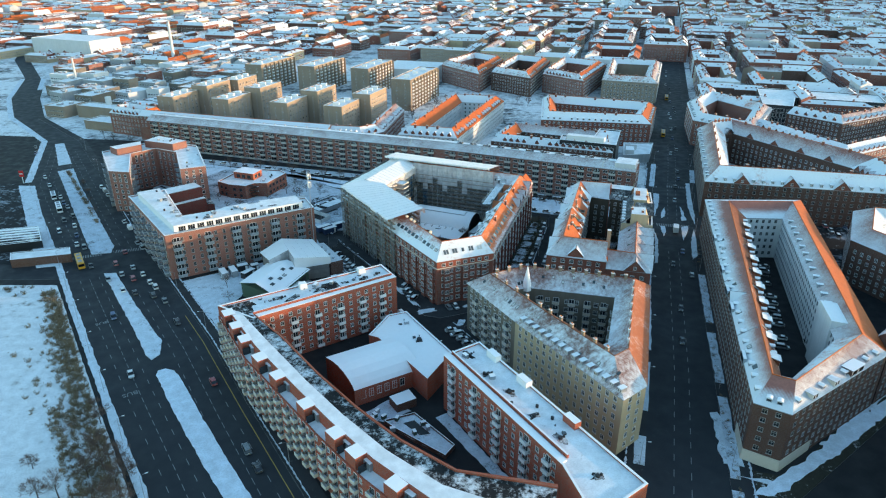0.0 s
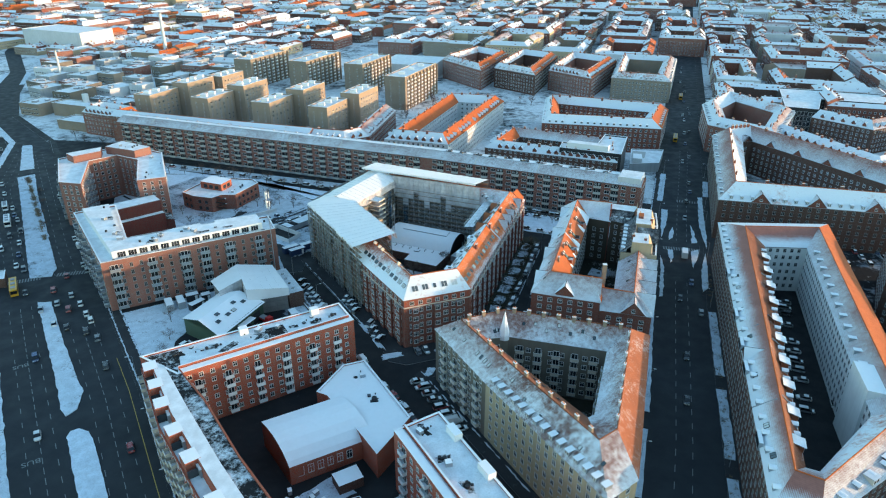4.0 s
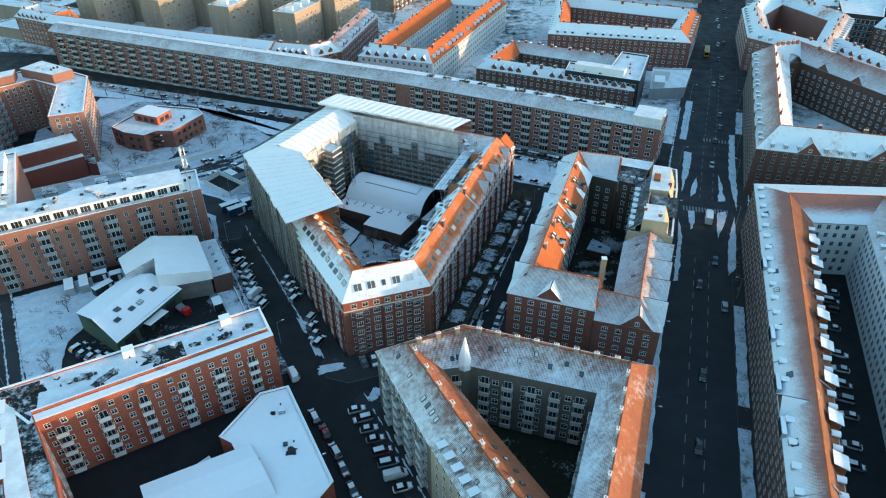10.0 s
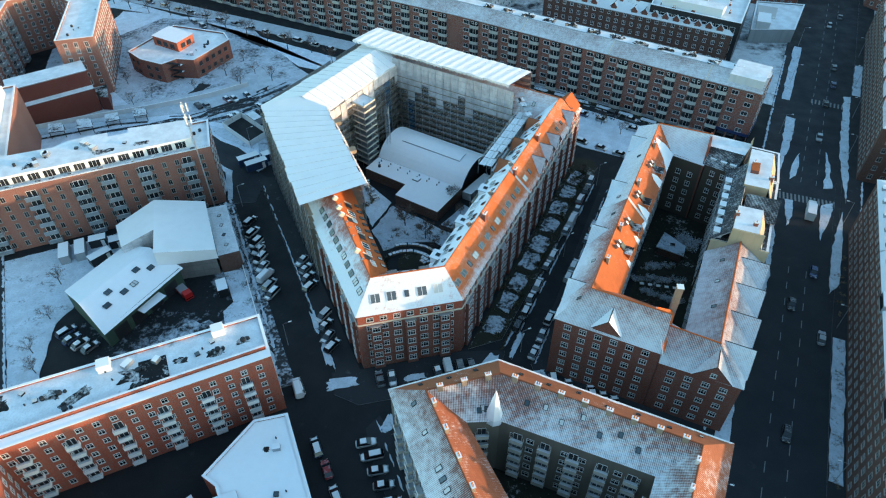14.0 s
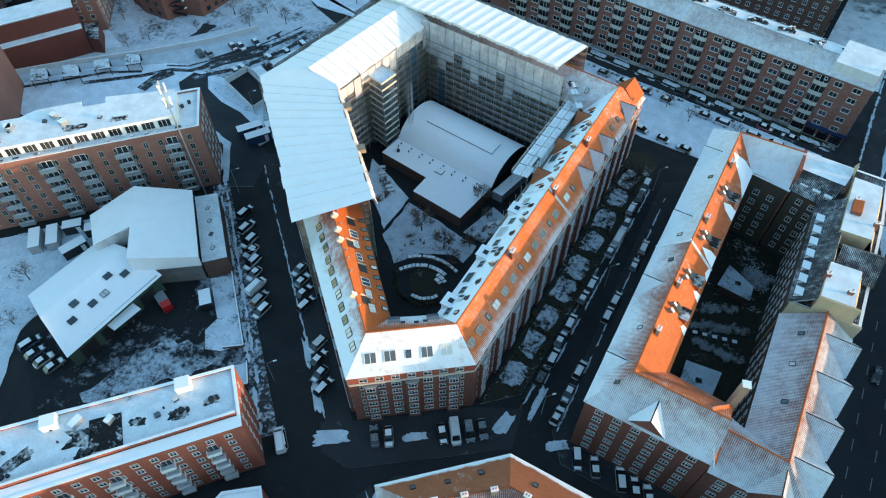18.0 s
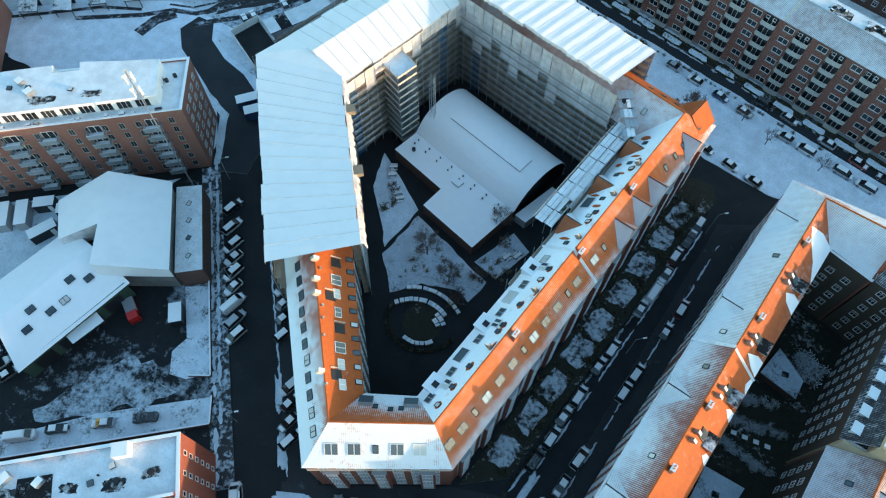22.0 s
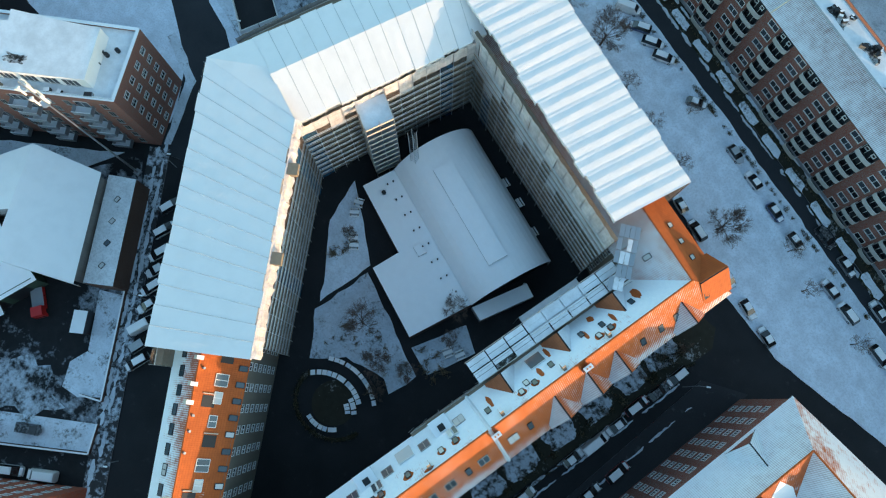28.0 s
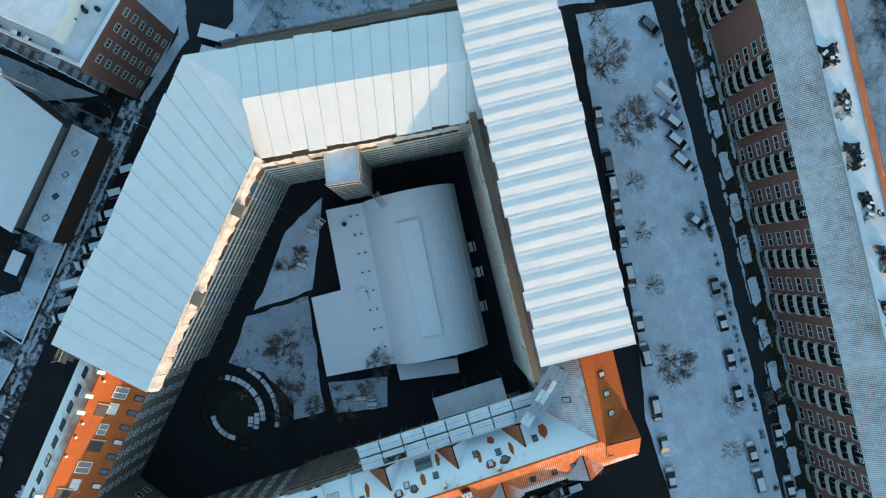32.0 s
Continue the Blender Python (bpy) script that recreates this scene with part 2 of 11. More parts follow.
BLACKFELT = patchy("black_bared_felt", (0.016, 0.016, 0.018), 0.3, 0.3)
FELT = patchy("roofing_felt_part_snowed", (0.02, 0.02, 0.021), 0.43, 0.2)
TILE = roof("bare_orange_tiles", (0.48, 0.115, 0.027), 0.0)
TILESNOW = roof("orange_tiles_under_snow", (0.45, 0.13, 0.05), 0.84, frost=0.5, white=1.08)
TILEHALF = roof("orange_tiles_half_snowed", (0.47, 0.13, 0.045), 0.62)
TILELOW = roof("orange_tiles_snowed_at_the_eave", (0.52, 0.13, 0.03), 0.12, low=1.3, frost=1.6, drift=0.2)
TILETOP = roof("orange_tiles_bare_at_the_ridge", (0.45, 0.14, 0.08), 0.64, frost=0.8, grad=0.4, white=1.1)
PINKTOP = roof("frosted_tiles_bare_at_the_ridge", (0.34, 0.145, 0.115), 0.5, frost=0.9, grad=0.8, white=0.96, even=0.5)
# Duller tile colour that holds the shade missing on these slopes.
DULLTILE = roof("orange_tiles_dulled_for_shade", (0.32, 0.1, 0.045), 0.2, frost=0.7)
# Orange tiles browned so that sun-facing slopes look shaded.
SHADETILE = roof("orange_tiles_browned_for_shade", (0.23, 0.075, 0.034), 0.1, frost=0.6)
TILEPINK = roof("orange_tiles_thin_frost", (0.27, 0.115, 0.095), 0.5, frost=1.0, grad=0.26, white=0.9, even=0.45)
GABLEFROST = roof("red_tiles_lightly_frosted", (0.22, 0.1, 0.085), 0.55, frost=1.1, grad=0.2, white=0.9, even=0.3)
TILEDULL = roof("dull_orange_tiles", (0.38, 0.125, 0.055), 0.12, frost=0.6)
TILEMELT = roof("snowed_tiles_with_melted_patches", (0.52, 0.125, 0.03), 0.86, frost=0.3, white=1.24, grad=0.14)
CORNERSNOW = roof("red_tiles_thinly_snowed", (0.3, 0.1, 0.075), 0.52, frost=1.2, grad=0.4, white=1.02, even=0.25)
CORNERWHITE = roof("red_tiles_under_even_snow", (0.25, 0.12, 0.11), 0.8, frost=1.0, grad=0.1, white=1.04, even=0.5)
COURTFROST = roof("orange_tiles_frosted_at_the_eave", (0.46, 0.12, 0.038), 0.44, frost=0.8, grad=0.5, even=0.2)
COURTPINK = roof("orange_tiles_speckled_with_frost", (0.46, 0.13, 0.05), 0.58, frost=1.0, white=1.1, even=0.25)
COURTBARE = roof("bare_orange_court_tiles", (0.46, 0.115, 0.03), 0.1, frost=0.5)
COURTDRIFT = roof("orange_tiles_with_thin_frost", (0.42, 0.11, 0.035), 0.24, frost=0.6, white=0.95)
BANKSNOW = patchy("bank_snow_with_grass", (0.05, 0.048, 0.04), 0.66, 0.25, (0.76, 0.83, 0.92), fine=2.2, dirt=0.3)
BROWNSNOW = roof("brown_tiles_under_snow", (0.2, 0.085, 0.065), 0.49, frost=0.9, grad=0.14, even=0.12)
BROWNBARE = roof("bare_brown_tiles", (0.3, 0.1, 0.045), 0.12, low=0.8)
BROWNHALF = roof("brown_tiles_half_snowed", (0.16, 0.07, 0.05), 0.5, frost=0.8)
SLATESNOW = roof("slate_under_snow", (0.07, 0.07, 0.078), 0.86, frost=0.5)
FROSTED = roof("frosted_brown_tiles", (0.23, 0.115, 0.1), 0.57, frost=1.3, grad=0.1, white=0.96, even=0.3)
BRICK_M = brick("red_brown_brick", (0.31, 0.085, 0.054), mortar=(0.26, 0.2, 0.17))
BRICK_A = brick("bright_red_brick", (0.5, 0.09, 0.04), mortar=(0.3, 0.22, 0.18), stain=0.2)
BRICK_NW = brick("pale_red_brick", (0.4, 0.15, 0.11), mortar=(0.34, 0.26, 0.22))
BRICK_L = brick("brown_brick", (0.34, 0.098, 0.06))
BRICK_D = brick("deep_red_brick", (0.2, 0.042, 0.03), mortar=(0.14, 0.09, 0.08), stain=0.3)
BRICK_R = brick("dark_brown_brick", (0.15, 0.066, 0.046), mortar=(0.2, 0.16, 0.14))
BRICK_Y = brick("yellow_brick", (0.4, 0.29, 0.2))
GREYREN = stucco("grey_render", (0.22, 0.19, 0.155))
YELREN = stucco("yellow_render", (0.6, 0.47, 0.31), 0.3)
WHITEREN = stucco("white_render", (0.78, 0.78, 0.78), 0.25)
CONC = stucco("sandy_concrete", (0.42, 0.32, 0.24))
LIGHTREN = stucco("pale_grey_render", (0.42, 0.43, 0.44))
OLDWHITE = plain("weathered_window_paint", (0.36, 0.35, 0.33), 0.6, vary=0.2)
# Court render with the courtyards' shade put into its colour.
COURTWALL = stucco("court_render_darkened_for_shade", (0.11, 0.085, 0.065))
WHITE = plain("white_paint", (0.78, 0.78, 0.77), 0.5, vary=0.06)
CREAM = plain("cream_stone", (0.6, 0.55, 0.46), 0.8, vary=0.12)
GREY = plain("grey_paint", (0.3, 0.31, 0.33), 0.6)
ZINC = plain("zinc_sheet", (0.36, 0.39, 0.42), 0.4, 0.6)
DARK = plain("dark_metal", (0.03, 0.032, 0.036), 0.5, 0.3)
STEEL = plain("galvanised_steel", (0.5, 0.52, 0.54), 0.35, 0.8)
GREENW = plain("green_boarding", (0.05, 0.085, 0.06), 0.7)
WOOD = plain("scaffold_boards", (0.28, 0.22, 0.16), 0.8, vary=0.3)
BARK = plain("bark", (0.07, 0.052, 0.042), 0.9, vary=0.35)
TWIG = plain("brown_twigs", (0.14, 0.095, 0.075), 0.9, vary=0.4)
FROSTHEDGE = patchy("frost_covered_leaves", (0.05, 0.055, 0.04), 0.72, 0.8, (0.7, 0.74, 0.8), fine=3.0)
HEDGE = patchy("frosted_hedge", (0.03, 0.035, 0.018), 0.3, 0.6, fine=3.0)
BUSH = plain("dry_brush", (0.21, 0.16, 0.1), 0.9, vary=0.5, scale=3.0, bump=0.6)
# Floor darkened to carry the shade inside the balconies; also tops some planks.
LOGGIAFLOOR = patchy("dark_floor_part_snowed", (0.035, 0.035, 0.03), 0.32, 0.8, (0.55, 0.6, 0.65), fine=2.5)
TARP = tarp_mat("white_tarpaulin", (0.87, 0.86, 0.85))
TARP2 = tarp_mat("white_roof_sheeting", (0.84, 0.84, 0.85))
SEAM = plain("tarpaulin_seam", (0.56, 0.57, 0.58), 0.6)
NET = netting("grey_scaffold_netting", (0.2, 0.19, 0.18), 0.14)
NETW = netting("pale_scaffold_sheeting", (0.6, 0.565, 0.575), 0.22)
NETTHIN = netting("sheer_brown_netting", (0.13, 0.11, 0.1), 0.62)
NETOPEN = netting("thin_scaffold_netting", (0.2, 0.19, 0.18), 0.42)
NETBLUE = netting("blue_scaffold_netting", (0.02, 0.075, 0.14), 0.25)
PAINTLINE = plain("road_paint", (0.2, 0.21, 0.215), 0.7, vary=0.2, scale=3.0)
YELLOWLINE = plain("yellow_road_paint", (0.6, 0.4, 0.08), 0.7, vary=0.2)
RUBBER = plain("tyre_rubber", (0.015, 0.015, 0.016), 0.85)
HEADLAMP = plain("headlamp_glass", (0.7, 0.72, 0.74), 0.15)
AWNING = plain("dark_blue_canvas", (0.02, 0.04, 0.1), 0.8)
REDPAINT = plain("red_enamel", (0.5, 0.02, 0.02), 0.35)
ORANGE = plain("orange_render", (0.62, 0.22, 0.06), 0.8)


def glass_mat(name, c, rough=0.06):
    n = Nodes(name, rough, spec=0.6)
    rnd = n.add("ShaderNodeObjectInfo").outputs["Random"]
    isl = n.add("ShaderNodeNewGeometry").outputs["Random Per Island"]
    f = n.ramp(n.math("FRACT", n.math("ADD", rnd, isl)), 0.3, 1.0)
    return n.out(n.mix(n.math("MULTIPLY", f, 0.5), c, (0.08, 0.085, 0.09)))


GLASS = glass_mat("window_glass", (0.015, 0.018, 0.022))
def skyglass():
    """Roof glass, with some panes coloured white in place of the sky's reflection."""
    n = Nodes("skylight_glass", 0.08, spec=0.6)
    rnd = n.add("ShaderNodeObjectInfo").outputs["Random"]
    c = n.mix(rnd, (0.04, 0.06, 0.075), (0.12, 0.15, 0.17))
    return n.out(n.mix(n.ramp(rnd, 0.7, 0.72), c, (0.6, 0.6, 0.58)))


SKYGLASS = skyglass()
CARGLASS = plain("car_glass", (0.012, 0.014, 0.017), 0.06, vary=0.1, spec=0.7)

# ---- mesh helpers ----


class MB:
    """Collects faces with a material and, in metres, texture coordinates."""

    def __init__(self):
        self.v, self.f, self.m, self.uv, self.mats = [], [], [], [], []

    def slot(self, mat):
        if mat not in self.mats:
            self.mats.append(mat)
        return self.mats.index(mat)

    def face(self, pts, mat, uvs=None):
        k = len(self.v)
        pts = [Vector(p) for p in pts]
        self.v += [tuple(p) for p in pts]
        self.f.append(tuple(range(k, k + len(pts))))
        self.m.append(self.slot(mat))
        if uvs is None:
            nrm = (pts[1] - pts[0]).cross(pts[2] - pts[0])
            if nrm.length < 1e-9 or abs(nrm.normalized().z) > 0.9:
                uvs = [(p.x, p.y) for p in pts]
            else:
                nrm.normalize()
                ax = Vector((0, 0, 1)).cross(nrm).normalized()
                up = nrm.cross(ax)
                uvs = [(p.dot(ax), p.dot(up)) for p in pts]
        self.uv.append(uvs)
        return self

    def hexa(self, lo, hi, mat, side=None, bottom=True):
        """A slab between two loops of equal length; lo and hi run counterclockwise seen from above."""
        side = side or mat
        self.face(hi, mat)
        if bottom:
            self.face(list(reversed(lo)), side)
        n = len(lo)
        for i in range(n):
            j = (i + 1) % n
            self.face([lo[i], lo[j], hi[j], hi[i]], side)
        return self

    def prism(self, poly, z0, z1, mat, side=None, bottom=False):
        p = ccw(poly)
        return self.hexa([(x, y, z0) for x, y in p], [(x, y, z1) for x, y in p], mat, side, bottom)

    def box(self, c, s, mat, m=None, top=None, taper=1.0):
        hx, hy, hz = s[0] / 2, s[1] / 2, s[2] / 2
        lo = [(-hx, -hy, -hz), (hx, -hy, -hz), (hx, hy, -hz), (-hx, hy, -hz)]
        hi = [(x * taper, y * taper, hz) for x, y, _ in lo]
        f = lambda q: (m or Matrix()) @ (Vector(q) + Vector(c))
        lo, hi = [f(q) for q in lo], [f(q) for q in hi]
        return self.hexa(lo, hi, top or mat, mat)

    def tube(self, a, b, r0, r1, mat, n=6, cap=True):
        a, b = Vector(a), Vector(b)
        q = (b - a).to_track_quat("Z", "Y")
        ring0 = [a + q @ Vector((math.cos(t) * r0, math.sin(t) * r0, 0)) for t in [2 * math.pi * i / n for i in range(n)]]
        ring1 = [b + q @ Vector((math.cos(t) * r1, math.sin(t) * r1, 0)) for t in [2 * math.pi * i / n for i in range(n)]]
        for i in range(n):
            j = (i + 1) % n
            self.face([ring0[i], ring0[j], ring1[j], ring1[i]], mat)
        if cap:
            self.face(ring1, mat)
            self.face(list(reversed(ring0)), mat)
        return self

    def data(self, name):
        me = bpy.data.meshes.new(name)
        me.from_pydata(self.v, [], self.f)
        for m in self.mats:
            me.materials.append(m)
        me.polygons.foreach_set("material_index", self.m)
        layer = me.uv_layers.new(name="uv")
        layer.data.foreach_set("uv", [c for f in self.uv for p in f for c in p])
        me.update()
        return me


def ccw(poly):
    a = sum(poly[i][0] * poly[(i + 1) % len(poly)][1] - poly[(i + 1) % len(poly)][0] * poly[i][1] for i in range(len(poly)))
    return list(poly) if a > 0 else list(reversed(poly))


def thing(name, label, category, at=(0, 0, 0), group="", kind=""):
    ob = new(name)
    ob.location = at
    ob.empty_display_size = 0.5
    return tagged(ob, label, category, group, kind)


def part(name, mb, parent, label="", m=None, kind=""):
    """One mesh object under a thing or a part; mb may be mesh data that is shared."""
    ob = new(name, mb if isinstance(mb, bpy.types.Mesh) else mb.data(name))
    if parent is not None:
        ob.parent = parent
        base = parent.location if parent.parent is None else Vector((0, 0, 0))
        if m is None and parent.type == "EMPTY":
            ob.matrix_local = Matrix.Translation(-parent.location)
        elif m is not None:
            ob.matrix_local = Matrix.Translation(-base) @ m
    elif m is not None:
        ob.matrix_world = m
    if label or kind:
        tagged(ob, label, "", "", kind)
    return ob


def solo(name, mb, label, category, group="", kind=""):
    return tagged(new(name, mb if isinstance(mb, bpy.types.Mesh) else mb.data(name)), label, category, group, kind)


def stamp(name, me, poses):
    """One mesh that holds a copy of me at each pose."""
    n = len(me.vertices)
    co = np.empty(n * 3, dtype=np.float32)
    me.vertices.foreach_get("co", co)
    co = np.c_[co.reshape(-1, 3), np.ones(n)]
    allv = np.concatenate([(co @ np.array(m).T)[:, :3] for m in poses])
    tot = np.array([p.loop_total for p in me.polygons], dtype=np.int32)
    idx = np.empty(len(me.loops), dtype=np.int32)
    me.loops.foreach_get("vertex_index", idx)
    mi = np.array([p.material_index for p in me.polygons], dtype=np.int32)
    uv = np.empty(len(me.loops) * 2, dtype=np.float32)
    me.uv_layers[0].data.foreach_get("uv", uv)
    k = len(poses)
    out = bpy.data.meshes.new(name)
    out.vertices.add(n * k)
    out.vertices.foreach_set("co", allv.astype(np.float32).ravel())
    out.loops.add(len(idx) * k)
    out.loops.foreach_set("vertex_index", (idx[None, :] + n * np.arange(k, dtype=np.int32)[:, None]).ravel())
    out.polygons.add(len(tot) * k)
    t = np.tile(tot, k)
    out.polygons.foreach_set("loop_start", np.concatenate([[0], np.cumsum(t)[:-1]]).astype(np.int32))
    for m in me.materials:
        out.materials.append(m)
    out.polygons.foreach_set("material_index", np.tile(mi, k))
    out.uv_layers.new(name="uv").data.foreach_set("uv", np.tile(uv, k))
    out.update(calc_edges=True)
    return out


def V2(p):
    return Vector((p[0], p[1]))


def lerp(a, b, t):
    return (a[0] + (b[0] - a[0]) * t, a[1] + (b[1] - a[1]) * t)


def on_wall(a, b, away, s, z, proud=0.0, flip=False):
    """A pose on the wall from a to b, s metres along it: y points out of the wall, away from the point away."""
    a, b = V2(a), V2(b)
    d = (b - a).normalized()
    nrm = Vector((d.y, -d.x))
    if nrm.dot(V2(away) - a) > 0:
        nrm = -nrm
    p = a + d * s + nrm * proud
    x = Vector((nrm.y, -nrm.x))
    return Matrix(((x.x, nrm.x, 0, p.x), (x.y, nrm.y, 0, p.y), (0, 0, 1, z), (0, 0, 0, 1)))


def window_mesh(w, h, style, frame_mat=None, glass=None):
    """Frame, mullions and panes, y out of the wall; origin at the sill's middle."""
    fm, gl, mb = frame_mat or WHITE, glass or GLASS, MB()
    f, d = 0.09, 0.06

    def bar(x, z, a, b, deep=d):
        """Front and the two long sides of a frame member."""
        x0, x1, z0, z1 = x - a / 2, x + a / 2, z - b / 2, z + b / 2
        mb.face([(x1, deep, z0), (x0, deep, z0), (x0, deep, z1), (x1, deep, z1)], fm)
        if a > b:
            mb.face([(x0, 0, z1), (x1, 0, z1), (x1, deep, z1), (x0, deep, z1)], fm)
            mb.face([(x1, 0, z0), (x0, 0, z0), (x0, deep, z0), (x1, deep, z0)], fm)
        else:
            mb.face([(x1, 0, z0), (x1, deep, z0), (x1, deep, z1), (x1, 0, z1)], fm)
            mb.face([(x0, deep, z0), (x0, 0, z0), (x0, 0, z1), (x0, deep, z1)], fm)
    bar(0, f / 2, w, f)
    bar(0, h - f / 2, w, f)
    for x in (-w / 2 + f / 2, w / 2 - f / 2):
        bar(x, h / 2, f, h - 2 * f)
    cols, rows = {"two": (2, 2), "three": (3, 2), "one": (1, 1), "cross": (2, 2), "wide": (3, 1), "tall": (2, 3), "pair": (2, 1)}[style]
    for i in range(1, cols):
        bar(-w / 2 + w * i / cols, h / 2, 0.065, h - 2 * f)
    for j in range(1, rows):
        bar(0, h * (0.64 if rows == 2 else j / rows), w - 2 * f, 0.06, d * 0.9)
    mb.face([(-w / 2, 0.02, 0), (w / 2, 0.02, 0), (w / 2, 0.02, h), (-w / 2, 0.02, h)][::-1], gl)
    mb.box((0, 0.06, -0.05), (w + 0.1, 0.12, 0.05), fm, top=ZINC)
    return mb.data("window")


WINDOWS, USED, CAPS = {}, {}, {}


def window_of(w, h, style, fm=None):
    key = (w, h, style, fm.name if fm else "")
    if key not in WINDOWS:
        WINDOWS[key] = window_mesh(w, h, style, fm)
    return WINDOWS[key]


def put_all(name, me, poses, parent, limit=300, label=""):
    """The first poses become parts of their own; those past the limit are joined."""
    if name == "window":
        key = parent.name
        room = max(0, CAPS.get(key, 18) - USED.get(key, 0))
        limit = min(limit, room)
        USED[key] = USED.get(key, 0) + min(limit, len(poses))
    for m in poses[:limit]:
        part(name, me, parent, label, m)
    if len(poses) > limit:
        part(name, stamp(name, me, poses[limit:]), parent, label, Matrix(), "stuff")


def wall_windows(parent, a, b, away, floors, bay, w, h, style, margin=1.2, limit=300, proud=0.0, skip=None, fm=None):
    length = (V2(b) - V2(a)).length - 2 * margin
    n = max(1, int(round(length / bay)))
    poses = []
    for i in range(n):
        for k, z in enumerate(floors):
            if skip and skip(i, k, n):
                continue
            poses.append(on_wall(a, b, away, margin + length * (i + 0.5) / n, z, proud))
    if poses:
        put_all("window", window_of(w, h, style, fm), poses, parent, limit)


def slab(parent, name, quad, mat, under, thick=0.22, label=""):
    """A roof slope: quad is eave, eave, ridge, ridge; texture runs along the eave and up the slope."""
    q = [Vector(p) for p in quad]
    nrm = (q[1] - q[0]).cross(q[3] - q[0]).normalized()
    if nrm.z < 0:
        q = [q[1], q[0], q[3], q[2]]
        nrm = -nrm
    ax = (q[1] - q[0]).normalized()
    up = nrm.cross(ax)
    mb = MB()
    uv = [((p - q[0]).dot(ax), (p - q[0]).dot(up)) for p in q]
    for i, j, k in ((0, 1, 2), (0, 2, 3)):
        mb.face([q[i], q[j], q[k]], mat, [uv[i], uv[j], uv[k]])
    lo = [p - nrm * thick for p in q]
    for i, j, k in ((0, 1, 2), (0, 2, 3)):
        mb.face([lo[k], lo[j], lo[i]], under)
    for i in range(4):
        j = (i + 1) % 4
        mb.face([lo[i], lo[j], q[j], q[i]], under)
    return part(name, mb, parent, label)


def outline(parent, name, poly, z0, z1, thick, mat, top=None):
    """A closed band along a polygon, thick inwards."""
    p = ccw(poly)
    c = V2((sum(x for x, _ in p) / len(p), sum(y for _, y in p) / len(p)))
    inner = inset(p, thick)
    mb = MB()
    for i in range(len(p)):
        j = (i + 1) % len(p)
        mb.prism([p[i], p[j], inner[j], inner[i]], z0, z1, top or mat, mat)
    return part(name, mb, parent)


def inset(poly, d):
    """The polygon moved inwards by d (counterclockwise)."""
    out, n = [], len(poly)
    for i in range(n):
        a, b, c = V2(poly[i - 1]), V2(poly[i]), V2(poly[(i + 1) % n])
        d1, d2 = (b - a).normalized(), (c - b).normalized()
        n1, n2 = Vector((-d1.y, d1.x)), Vector((-d2.y, d2.x))
        k = max(0.25, 1 + n1.dot(n2))
        q = b + (n1 + n2) * (d / k)
        out.append((q.x, q.y))
    return out


